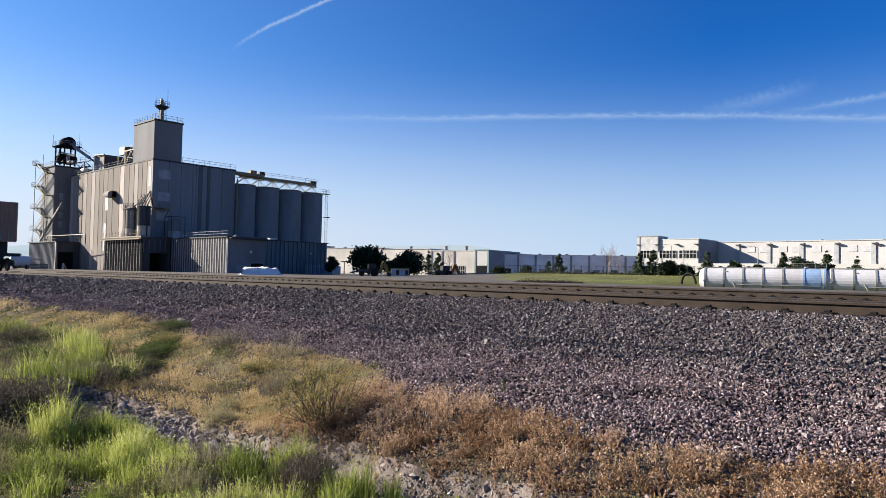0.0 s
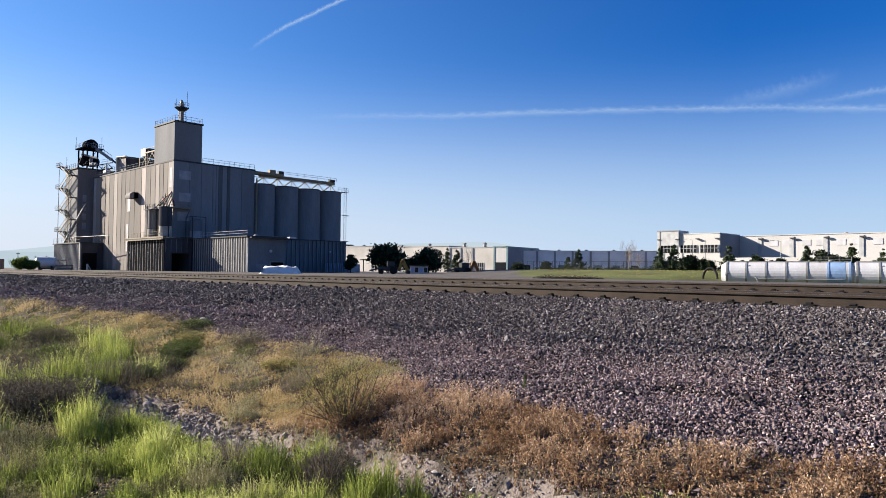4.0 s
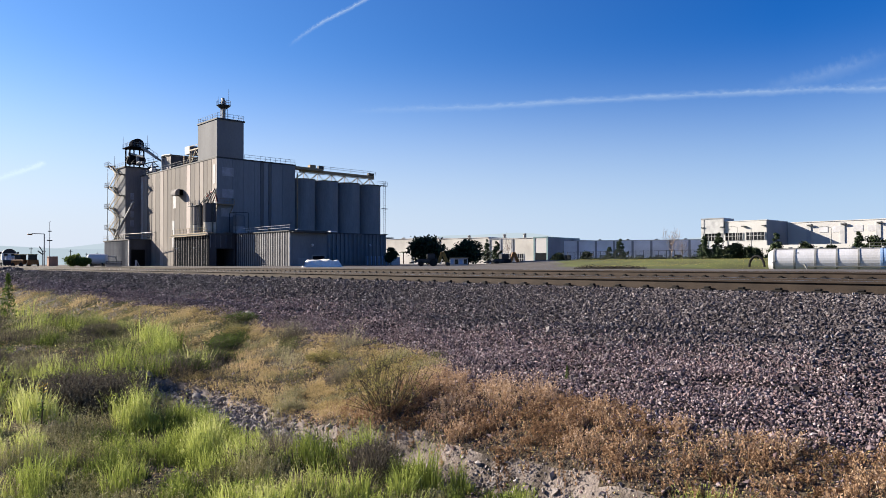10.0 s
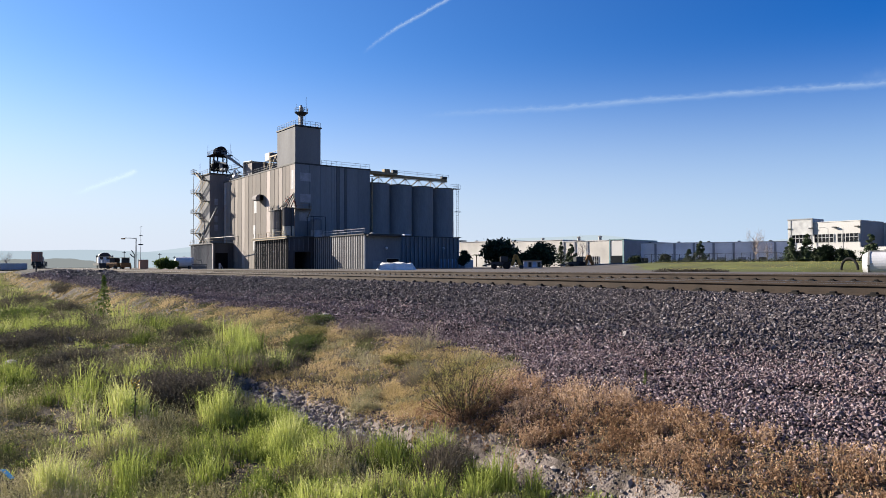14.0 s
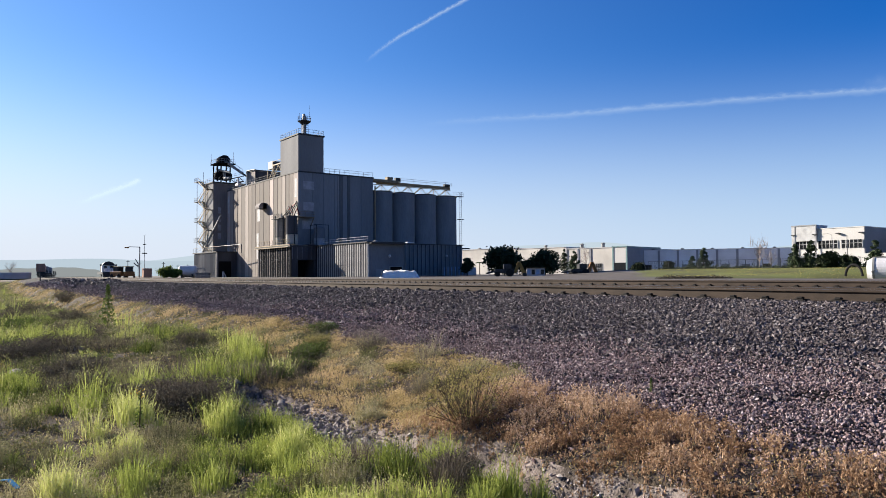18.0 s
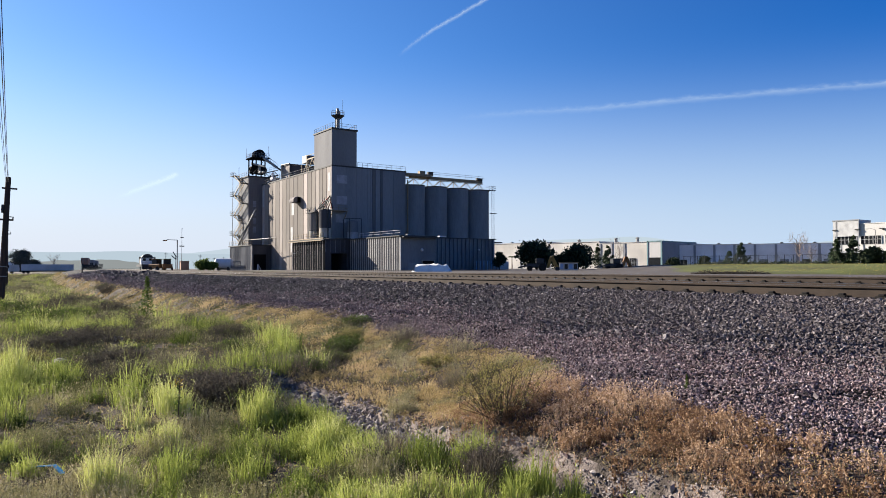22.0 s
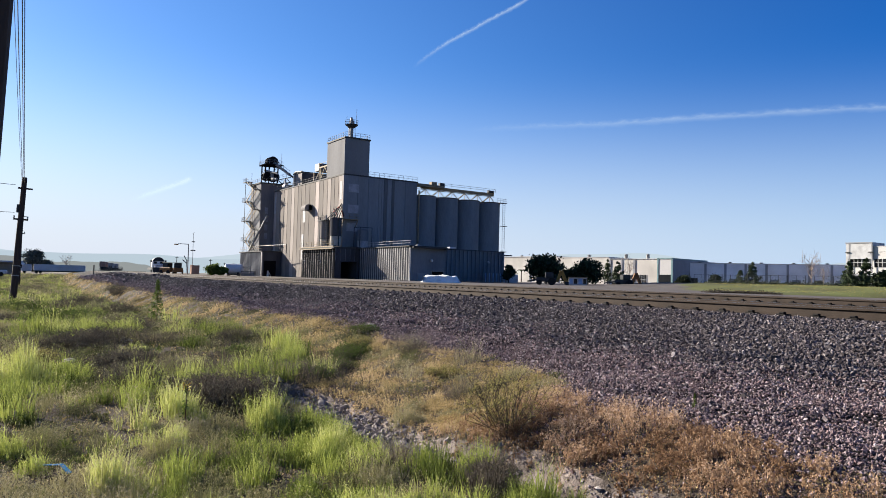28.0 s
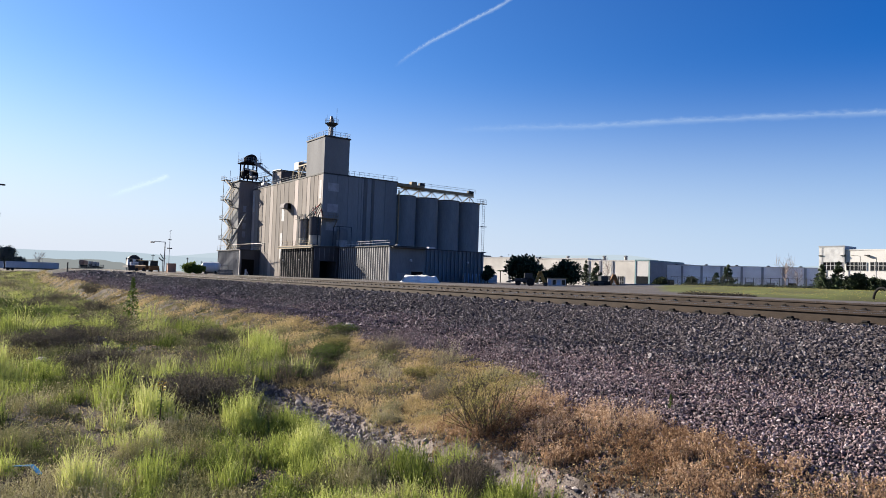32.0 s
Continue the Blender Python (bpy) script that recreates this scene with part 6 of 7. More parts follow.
# ---------------------------------------------------------------- parked tank trailers
def build_tank_trailer(m, label, banded):
    t = thing("tank_trailer", label, "tank trailer", m, group="parked tank trailers")
    L, R, Z = 11.6, 1.12, 2.05
    bm = bmesh.new()
    rod(bm, (0.5, 0, Z), (L - 0.5, 0, Z), R, seg=28)
    rod(bm, (0.0, 0, Z), (0.5, 0, Z), R * 0.75, R, seg=28)
    rod(bm, (L - 0.5, 0, Z), (L, 0, Z), R, R * 0.75, seg=28)
    part("barrel", bm, WHITE_PAINT, t)
    for i in range(7):
        x = 0.55 + (L - 1.1) * i / 6
        part("band", rods(((x - 0.09, 0, Z), (x + 0.09, 0, Z), R + 0.05), seg=28), BLUE_PAINT if banded and i in (5, 6) else STEEL, t)
    if banded:
        part("blue_panel", rods(((L - 2.4, 0, Z), (L - 0.9, 0, Z), R + 0.015), seg=28), BLUE_PAINT, t, "pale blue painted barrel section")
    part("walkway", boxes((0.6, L - 0.6, -0.35, 0.35, Z + R - 0.02, Z + R + 0.05)), STEEL, t)
    for i in range(4):
        x = 1.8 + 2.6 * i
        part("manhole", rods(((x, 0, Z + R), (x, 0, Z + R + 0.16), 0.26), seg=14), STEEL, t)
    part("pipe", rods(((0.4, -R - 0.02, Z - 0.2), (2.6, -R * 0.75, Z + 0.75), 0.05), ((2.6, -R * 0.75, Z + 0.75), (3.4, -R - 0.02, Z - 0.9), 0.05), ((3.4, -R - 0.02, Z - 0.55), (L - 1.0, -R - 0.02, Z - 0.55), 0.04)), STEEL, t)
    part("chassis", boxes((0.6, L - 0.4, -0.5, 0.5, 0.75, 1.0), (0.6, 0.8, -0.9, 0.9, 0.3, 1.0)), DARK_STEEL, t)
    for x in (8.6, 9.9):
        for y in (-1.0, 0.72):
            part("wheel", rods(((x, y, 0.5), (x, y + 0.28, 0.5), 0.5), seg=20), RUBBER, t)
    part("landing_leg", boxes((2.2, 2.35, -0.7, -0.55, 0, 0.9), (2.2, 2.35, 0.55, 0.7, 0, 0.9)), STEEL, t)
    railing("railing", [(L - 3.2, -0.4, Z + R), (L - 0.4, -0.4, Z + R)], t, h=0.45, post=0.9, r=0.02)
    return t


build_tank_trailer(pose(-27.9, 70.0, -1.44, 0, 0, 15), "white tank trailer with steel bands and pale blue end", True)
build_tank_trailer(pose(-17.2, 72.9, -1.44, 0, 0, 14), "white tank trailer with steel bands", False)
hose = thing("hose_stand", "black looped hose on a small red stand", "hose", pose(-29.6, 71.2, -1.2))
bm = bmesh.new()
for i in range(10):
    a, b = math.pi * i / 10, math.pi * (i + 1) / 10
    rod(bm, (math.cos(a) * 0.75, 0, 1.2 + math.sin(a) * 1.1), (math.cos(b) * 0.75, 0, 1.2 + math.sin(b) * 1.1), 0.12, seg=8)
part("hose", bm, RUBBER, hose)
part("stand", boxes((-0.5, 0.5, -0.2, 0.2, 0.0, 0.95), bevel=0.05), RED_PAINT, hose)


def build_light_pole(x, y, h, arm, name="street_lamp"):
    p = thing(name, "tall thin pale street lamp with a short arm", "street lamp", pose(x, y, -0.05))
    part("pole", rods(((0, 0, 0), (0, 0, h), 0.11, 0.07)), STEEL, p)
    part("base", boxes((-0.3, 0.3, -0.3, 0.3, 0, 0.4), bevel=0.03), CONCRETE, p)
    if arm:
        part("arm", rods(((0, 0, h), (-arm * 0.6, 0, h + 0.35), 0.05), ((-arm * 0.6, 0, h + 0.35), (-arm, 0, h + 0.3), 0.05)), STEEL, p)
        part("lamp_head", boxes((-arm - 0.6, -arm, -0.14, 0.14, h + 0.2, h + 0.36), bevel=0.04), STEEL, p)


build_light_pole(-58.7, 138.2, 7.3, 0)
build_light_pole(-45.8, 143.0, 6.9, 1.4)
build_light_pole(-20.5, 130.0, 7.2, 1.4)
build_light_pole(-80.0, 180.0, 9.5, 1.6)


# ---------------------------------------------------------------- fence and yard things
def build_fence():
    f = thing("chain_link_fence", "rusty chain link fence with thin posts across the field", "fence")
    a, b = Vector((-112, 150, 0.95)), Vector((-48, 152, 0.95))
    n = 32
    for i in range(n + 1):
        p = a.lerp(b, i / n)
        part("post", rods(((p.x, p.y, p.z - 0.2), (p.x, p.y, p.z + 2.4), 0.06), seg=6), DARK_STEEL, f)
    part("top_rail", rods((a + Vector((0, 0, 2.3)), b + Vector((0, 0, 2.3)), 0.04), seg=5), DARK_STEEL, f)
    bm = bmesh.new()
    for i in range(260):
        p = a.lerp(b, i / 260)
        rod(bm, p + Vector((0, 0, 0.05)), p + Vector((0.36, 0, 2.3)), 0.012, seg=3)
    part("mesh_wire", bm, DARK_STEEL, f)
    s = thing("brush_pile", "dark heap of brush and soil at the field edge", "brush pile")
    n = 2400
    u = RNG.uniform(0, 1, n)
    x, y = -35.2 + 4.4 * u + RNG.normal(0, 0.25, n), 49.0 + 2.6 * u + RNG.normal(0, 0.25, n)
    vv, ff = specks(x, y, land(x, y) + np.abs(RNG.normal(0, 0.14, n)) * (0.3 + vnoise(u, u, 0.2, 8)), RNG.uniform(0.03, 0.08, n))
    part("twig_heap", raw("twig_heap", vv, ff, DEAD), DEAD, s)
    hedge_v, hedge_f = specks(RNG.uniform(-112, -50, 9000), 156 + RNG.normal(0, 1.4, 9000), 0.95 + np.abs(RNG.normal(0.2, 0.35, 9000)), RNG.uniform(0.12, 0.3, 9000))
    tagged(new("hedge", raw("hedge", hedge_v, hedge_f, LEAF)), "low dark hedge along the warehouse road", "hedge", kind="stuff")


build_fence()
for i, (x, y) in enumerate(((-100, 92), (-88, 98), (-78, 104), (-70, 108))):
    p = thing("fence_post", "leaning thin fence post standing in the field", "post", pose(x, y, float(land(x, y)) - 0.05, 0, (0, 12, -18, 4)[i], 0), group="old fence posts")
    part("stake", rods(((0, 0, 0), (0, 0, 1.9), 0.06), seg=6), DARK_STEEL, p)


def build_backhoe(m, mat, label):
    t = thing("backhoe", label, "backhoe", m, group="parked backhoes")
    part("boom", beams(((0.0, 0, 0.6), (0.7, 0, 2.5), 0.4, 0.5), ((0.7, 0, 2.5), (1.7, 0, 0.4), 0.4, 0.55)), mat, t)
    part("bucket", boxes((1.3, 2.0, -0.35, 0.35, 0.1, 0.7), bevel=0.1), DARK_STEEL, t)
    part("ram", rods(((0.1, 0.15, 1.2), (0.75, 0.15, 2.6), 0.08)), STEEL, t)
    part("body", boxes((-3.6, -0.2, -0.8, 0.8, 0.6, 1.3), bevel=0.1), DARK_STEEL, t)
    part("cab", boxes((-2.0, -0.6, -0.75, 0.75, 1.3, 2.2), bevel=0.08), DARK_STEEL, t)
    part("loader_arm", beams(((-3.4, 0.7, 1.0), (-5.0, 0.7, 0.6), 0.15, 0.25), ((-3.4, -0.7, 1.0), (-5.0, -0.7, 0.6), 0.15, 0.25)), DARK_STEEL, t)
    for x, r in ((-3.0, 0.45), (-0.9, 0.65)):
        for y in (-0.95, 0.7):
            part("wheel", rods(((x, y, r), (x, y + 0.3, r), r), seg=18), RUBBER, t)


build_backhoe(pose(-88.2, 81.6, -0.1, 0, 0, 50), YELLOW, "yellow backhoe with folded boom parked in the yard")
build_backhoe(pose(-85.9, 97.6, -0.1, 0, 0, 65), ORANGE, "orange backhoe with raised boom parked in the yard")


def build_hut(m, w, d, h, wall, roof, label):
    t = thing("yard_cabin", label, "hut", m)
    part("wall", boxes((0, w, 0, d, 0, h), bevel=0.04), wall, t)
    part("roof", boxes((-0.15, w + 0.15, -0.15, d + 0.15, h, h + 0.12)), roof, t)
    n = max(2, int(w / 0.8))
    for i in range(n):
        part("window", boxes((w * (i + 0.15) / n, w * (i + 0.85) / n, -0.03, 0.02, h * 0.25, h * 0.85)), GLASS if i % 2 else BLUE_PAINT, t)


# The first box is a backhoe's teal-glazed cab, modelled apart.
build_hut(pose(-90.4, 86.4, -0.1, 0, 0, 45), 3.2, 2.2, 1.45, PATCH, YELLOW_STEEL, "small pale blue glazed backhoe cab in the yard")
build_hut(pose(-88.9, 94.9, -0.1, 0, 0, 42), 2.8, 2.0, 0.85, DARK_STEEL, TRIM, "low dark equipment shelter in the yard")
box_thing = thing("white_bin", "white and pale blue steel bin beside the silos", "bin", pose(-144.2, 114.0, 0))
part("body", boxes((0, 2.5, 0.1, 3.2, 0, 2.15), bevel=0.05), WHITE_PAINT, box_thing)
fence2 = thing("slatted_screen", "pale blue slatted screen before the silo base", "screen", pose(-142.6, 106.5, 0))
for i in range(14):
    part("slat", boxes((0, 0.06, 0.6 * i, 0.6 * i + 0.3, 0, 2.3)), BLUE_PAINT if i % 2 else STEEL, fence2)
tarp = thing("covered_stack", "stack covered with a crumpled white tarpaulin", "tarpaulin", pose(-83.0, 54.6, -0.1, 0, 0, 57))
bm = bmesh.new()
bmesh.ops.create_grid(bm, x_segments=28, y_segments=10, size=1)
for v in bm.verts:
    ex, ey = abs(v.co.x), abs(v.co.y)
    z = 1.05 * (1 - smooth01((ex - 0.72) / 0.28)) * (1 - smooth01((ey - 0.5) / 0.5)) + 0.3 * noise.noise(v.co * 3.1) + 0.12 * noise.noise(v.co * 9)
    v.co = Vector((v.co.x * 2.9, v.co.y * 1.3, max(0.0, float(z))))
part("cover", bm, TARP, tarp, smooth=True)
part("pallet", boxes((-2.6, 2.6, -1.1, 1.1, 0.0, 0.12), (-2.6, -2.5, -1.1, 1.1, 0.0, 0.95)), STEEL, tarp)
wt = thing("water_tank", "white horizontal tank on a cradle in the yard", "tank", pose(-163.2, 47.4, -0.1, 0, 0, 60))
part("barrel", rods(((0, 0, 1.7), (3.4, 0, 1.7), 1.15), ((-0.4, 0, 1.7), (0, 0, 1.7), 0.7, 1.15), ((3.4, 0, 1.7), (3.8, 0, 1.7), 1.15, 0.7), seg=24), WHITE_PAINT, wt)
part("cradle", boxes((0.4, 0.7, -1.0, 1.0, 0, 0.9), (2.7, 3.0, -1.0, 1.0, 0, 0.9)), DARK_STEEL, wt)
part("vent_pipe", rods(((1.6, 0, 2.8), (1.6, 0, 3.1), 0.1), ((3.2, 0, 2.2), (5.4, 0, 2.2), 0.12), ((5.4, 0, 2.2), (5.4, 0, 0.2), 0.12)), STEEL, wt)
crate = thing("pallet_stack", "grey pallets stacked beside the shed", "pallets", pose(-157.4, 49.0, -0.1, 0, 0, 60))
for i in range(4):
    part("pallet", boxes((0, 3.0, 0, 1.4, 0.32 * i, 0.32 * i + 0.24)), PANEL_DARK, crate)
pump = thing("transfer_pump", "small white pump with a bent hose by the shed door", "pump", pose(-182.4, 64.0, -0.1))
part("casing", rods(((0, 0, 0), (0, 0, 1.6), 0.3, 0.22), seg=10), WHITE_PAINT, pump)
part("hose", rods(((0.2, 0, 1.4), (0.9, 0.3, 0.6), 0.09), ((0.9, 0.3, 0.6), (1.1, 0.4, 0.0), 0.09)), WHITE_PAINT, pump)


# ---------------------------------------------------------------- mast, locomotive and machines down the line
ms = thing("signal_mast", "steel post with a long arm and a pale lamp", "lamp mast", pose(-223.7, 52.9, 0))
part("post", rods(((0, 0, 0), (0, 0, 9.2), 0.17, 0.14)), STEEL, ms)
part("arm", rods(((0, 0, 9.2), (-0.7, -3.0, 9.3), 0.11, 0.08)), STEEL, ms)
part("lamp_head", boxes((-1.0, -0.5, -4.1, -2.9, 8.85, 9.2), bevel=0.05), ORANGE, ms, "faded orange lamp head")
part("rung", beams(((0, -0.6, 4.2), (0, 0.4, 4.2), 0.1, 0.1), ((-0.2, -1.2, 5.6), (0, -0.3, 4.0), 0.25, 0.25), ((-0.2, -1.6, 4.4), (0, -0.3, 3.2), 0.25, 0.25)), DARK_STEEL, ms)
an = thing("radio_mast", "thin radio mast with small crossbars", "radio mast", pose(-223.5, 54.2, 0))
part("pole", rods(((0, 0, 0), (0, 0, 12.6), 0.09, 0.05)), STEEL, an)
part("crossbar", boxes((-0.2, 0.2, -0.45, 0.45, 9.9, 10.15), (-0.2, 0.2, -0.7, 0.7, 7.2, 7.5)), DARK_STEEL, an)
part("vane", rods(((0, -0.3, 12.6), (0, 0.35, 12.9), 0.05)), STEEL, an)
for x, y, h in ((-262, 70, 5.5), (-300, 86, 5.0), (-280, 62, 6.5), (-320, 75, 5.5)):
    up = thing("yard_pole", "thin distant yard pole", "pole", pose(x, y, 0), group="distant yard poles")
    part("pole", rods(((0, 0, 0), (0, 0, h), 0.12)), DARK_STEEL, up)
    part("crossarm", boxes((-0.1, 0.1, -0.6, 0.6, h - 0.6, h - 0.4)), DARK_STEEL, up)


CAB_WHITE = material("white_cab_paint", (0.8, 0.8, 0.79), 0.5, second=(0.66, 0.65, 0.63), scale=0.8, fine=9, bump=0.1)


def build_locomotive():
    t = thing("locomotive", "white and black diesel locomotive parked on the far track", "locomotive", pose(-186.0, 36.9, 0.2, 0, 0, -6))
    part("cab", boxes((-3.2, -0.4, -1.45, 1.45, 1.3, 3.0), bevel=0.12), CAB_WHITE, t)
    bm = bmesh.new()
    rod(bm, (-3.4, 0, 2.35), (-0.1, 0, 2.35), 1.56, seg=24)
    bmesh.ops.bisect_plane(bm, geom=bm.verts[:] + bm.edges[:] + bm.faces[:], plane_co=(0, 0, 2.95), plane_no=(0, 0, -1), clear_outer=True)
    part("cab_roof", bm, DARK_STEEL, t)
    part("nose", boxes((-0.4, 1.0, -0.9, 0.9, 1.2, 2.15), bevel=0.12), CAB_WHITE, t)
    for y in (-1.1, 0.35):
        part("windscreen", boxes((-0.4, -0.36, y, y + 0.75, 2.2, 2.8)), GLASS, t)
    part("long_hood", boxes((-13.0, -3.2, -0.9, 0.9, 1.3, 3.2), bevel=0.1), DARK_STEEL, t)
    part("frame", boxes((-13.6, 1.6, -1.5, 1.5, 0.75, 1.3)), DARK_STEEL, t)
    part("pilot", boxes((1.4, 1.7, -1.4, 1.4, 0.1, 1.2), bevel=0.05), DARK_STEEL, t)
    part("mirror", boxes((-0.6, -0.5, -1.9, -1.5, 2.7, 3.2), (-0.6, -0.5, 1.5, 1.9, 2.7, 3.2)), DARK_STEEL, t)
    for x in (-11.5, -9.6, -2.4, -0.4):
        for y in (-0.85, 0.72):
            part("wheel", rods(((x, y, 0.45), (x, y + 0.13, 0.45), 0.5), seg=18), DARK_STEEL, t)
    railing("railing", [(1.5, -1.4, 1.3), (1.5, 1.4, 1.3)], t, h=1.0, post=0.9)


build_locomotive()


def build_machine(m, label):
    t = thing("track_machine", label, "track machine", m, group="track machines")
    part("body", boxes((-2.0, 1.6, -1.1, 1.1, 0.5, 1.6), bevel=0.12), ORANGE, t)
    part("cab", boxes((-1.2, 0.4, -0.85, 0.85, 1.6, 2.7), bevel=0.1), DARK_STEEL, t)
    part("windscreen", boxes((0.4, 0.44, -0.6, 0.6, 1.8, 2.5)), GLASS, t)
    part("cab_roof", boxes((-1.3, 0.6, -0.95, 0.95, 2.7, 2.82), bevel=0.03), YELLOW, t)
    for x in (-1.3, 1.0):
        for y in (-1.2, 0.95):
            part("wheel", rods(((x, y, 0.5), (x, y + 0.25, 0.5), 0.5), seg=16), RUBBER, t)


build_machine(pose(-175.6, 39.3, -0.05, 0, 0, -10), "orange track machine with a dark cab")
build_machine(pose(-178.0, 37.7, -0.05, 0, 0, 30), "orange track machine with a dark cab")
cab2 = thing("relay_cabinet", "rusty brown relay cabinet beside the lamp mast", "cabinet", pose(-222.0, 54.6, -0.05))
part("body", boxes((-1.0, 1.0, -1.2, 1.2, 0, 2.8), bevel=0.05), CORRUGATED_BROWN, cab2)
mp = thing("marker_post", "short dark marker post beside the ballast", "post", pose(-118.8, 14.3 + 0.0, -0.75))
part("post", rods(((0, 0, 0), (0, 0, 2.0), 0.09), seg=8), DARK_STEEL, mp)


def build_field_tufts():
    g = np.random.default_rng(12)
    n = 30000
    x, y = g.uniform(-96, 10, n), 64 + 90 * g.uniform(0, 1, n)
    keep = (vnoise(x, y, 9.0, 4) > 0.38) & (x > 8 - 0.81 * y)
    x, y = x[keep], y[keep]
    v, f = specks(x, y, land(x, y) + g.uniform(0.0, 0.1, len(x)), g.uniform(0.04, 0.09, len(x)), 0.5)
    tagged(new("field_tufts", raw("field_tufts", v, f, BUSH_LEAF)), "short green tufts on the empty field", "grass", kind="stuff")


build_field_tufts()


# ---------------------------------------------------------------- poles and wires
def build_pole(x, y, z, h, r, lean, label, arms=True):
    p = thing("utility_pole", label, "utility pole", pose(x, y, z, -lean, 0, 0))
    part("shaft", rods(((0, 0, -0.3), (0, 0, h), r, r * 0.72), seg=14), POLE_WOOD, p)
    if arms:
        part("crossarm", boxes((-0.06, 0.06, -0.4, 0.4, h - 2.66, h - 2.56)), POLE_WOOD, p)
        part("crossarm", boxes((-0.06, 0.06, -0.3, 0.5, h - 0.73, h - 0.64)), POLE_WOOD, p)
        for s in (-0.36, 0.36):
            part("insulator", rods(((0, s, h - 2.56), (0, s, h - 2.4), 0.04), seg=8), STEEL, p)
        part("junction_box", boxes((-0.1, 0.1, -0.28, -0.14, h - 2.2, h - 1.7), bevel=0.02), DARK_STEEL, p)
        for z in (1.6, 2.2):
            part("marker_band", rods(((0, 0, z), (0, 0, z + 0.06), r * 1.06), seg=14), STEEL, p)


build_pole(-50.0, 1.75, -1.6, 7.7, 0.2, 2.2, "dark creosoted utility pole leaning slightly in the grass")
build_pole(-92.0, 3.5, -1.6, 8.6, 0.2, 0.0, "dark distant utility pole with crossarm")
build_pole(-130.0, 4.7, -1.4, 8.6, 0.2, 0.0, "dark distant utility pole with crossarm")
build_pole(-4.5, -0.02, -1.1, 9.5, 0.2, 1.8, "thick dark utility pole close beside the path", arms=False)


def build_wire(name, a, b, sag, r, label):
    a, b = Vector(a), Vector(b)
    bm = bmesh.new()
    n = 24
    pts = [a.lerp(b, i / n) - Vector((0, 0, 4 * sag * (i / n) * (1 - i / n))) for i in range(n + 1)]
    rings = []
    side = (b - a).cross(Vector((0, 0, 1))).normalized()
    up = side.cross(b - a).normalized()
    for p in pts:
        rings.append([bm.verts.new(p + (side * math.cos(k * 1.2566) + up * math.sin(k * 1.2566)) * r) for k in range(5)])
    for p, q in zip(rings, rings[1:]):
        for k in range(5):
            bm.faces.new((p[k], p[(k + 1) % 5], q[(k + 1) % 5], q[k]))
    tagged(new(name, finish(bm, name, CABLE)), label, "wire")


for dy, dz, r in ((-0.06, 0.0, 0.012), (0.0, 0.12, 0.014), (0.04, 0.0, 0.011), (-0.12, 0.2, 0.008)):
    build_wire("overhead_wire", (-50.0, 2.02 + dy, 5.75 + dz), (-4.5, 0.03 + dy * 1.6, 7.6 + dz), 0.5, r, "thin black overhead wire strung between poles")
build_wire("overhead_wire", (-50.0, 1.6, 5.6), (-40.0, -14.0, 6.0), 0.3, 0.015, "thin black overhead wire strung between poles")
build_wire("overhead_wire", (-50.0, 1.6, 3.9), (-40.0, -14.0, 4.2), 0.3, 0.015, "thin black overhead wire strung between poles")


# ---------------------------------------------------------------- far left: road, truck, canopy, low buildings
def build_semi():
    t = thing("semi_trailer", "white box semi trailer parked far down the road", "trailer", pose(-272, 14.2, -1.2, 0, 0, 88))
    part("box", boxes((0, 15.5, -1.2, 1.2, 1.0, 3.1), bevel=0.05), WHITE_PAINT, t)
    part("cab", boxes((-3.4, -0.6, -1.15, 1.15, 0.6, 3.0), bevel=0.15), WHITE_PAINT, t)
    part("chassis", boxes((-3.4, 15.2, -0.8, 0.8, 0.6, 1.0)), DARK_STEEL, t)
    for x in (-2.6, 0.8, 2.0, 12.6, 13.8):
        for y in (-1.15, 0.85):
            part("wheel", rods(((x, y, 0.5), (x, y + 0.3, 0.5), 0.5), seg=14), RUBBER, t)


build_semi()
cn = thing("canopy", "pale flat canopy on posts beside the road", "canopy", pose(-160, 0.2, -0.8))
part("roof", boxes((-2.5, 2.5, -5.0, 5.2, 2.3, 2.6), bevel=0.03), WHITE_PAINT, cn)
for x in (-2.2, 2.2):
    for y in (-4.6, 0.0, 4.8):
        part("post", rods(((x, y, 0), (x, y, 2.3), 0.12), seg=8), STEEL, cn)
part("back_wall", boxes((-2.4, -2.2, -4.8, 5.0, 0, 2.3)), PANEL_GREY, cn)
car = thing("parked_car", "white pickup car parked on the dirt road", "car", pose(-120, 0.9, -0.8, 0, 0, 88))
part("body", boxes((-2.2, 2.2, -0.85, 0.85, 0.35, 0.95), bevel=0.15), WHITE_PAINT, car)
part("cabin", boxes((-0.9, 1.2, -0.75, 0.75, 0.95, 1.5), bevel=0.18), GLASS, car)
for x in (-1.4, 1.4):
    for y in (-0.9, 0.7):
        part("wheel", rods(((x, y, 0.33), (x, y + 0.2, 0.33), 0.33), seg=14), RUBBER, car)
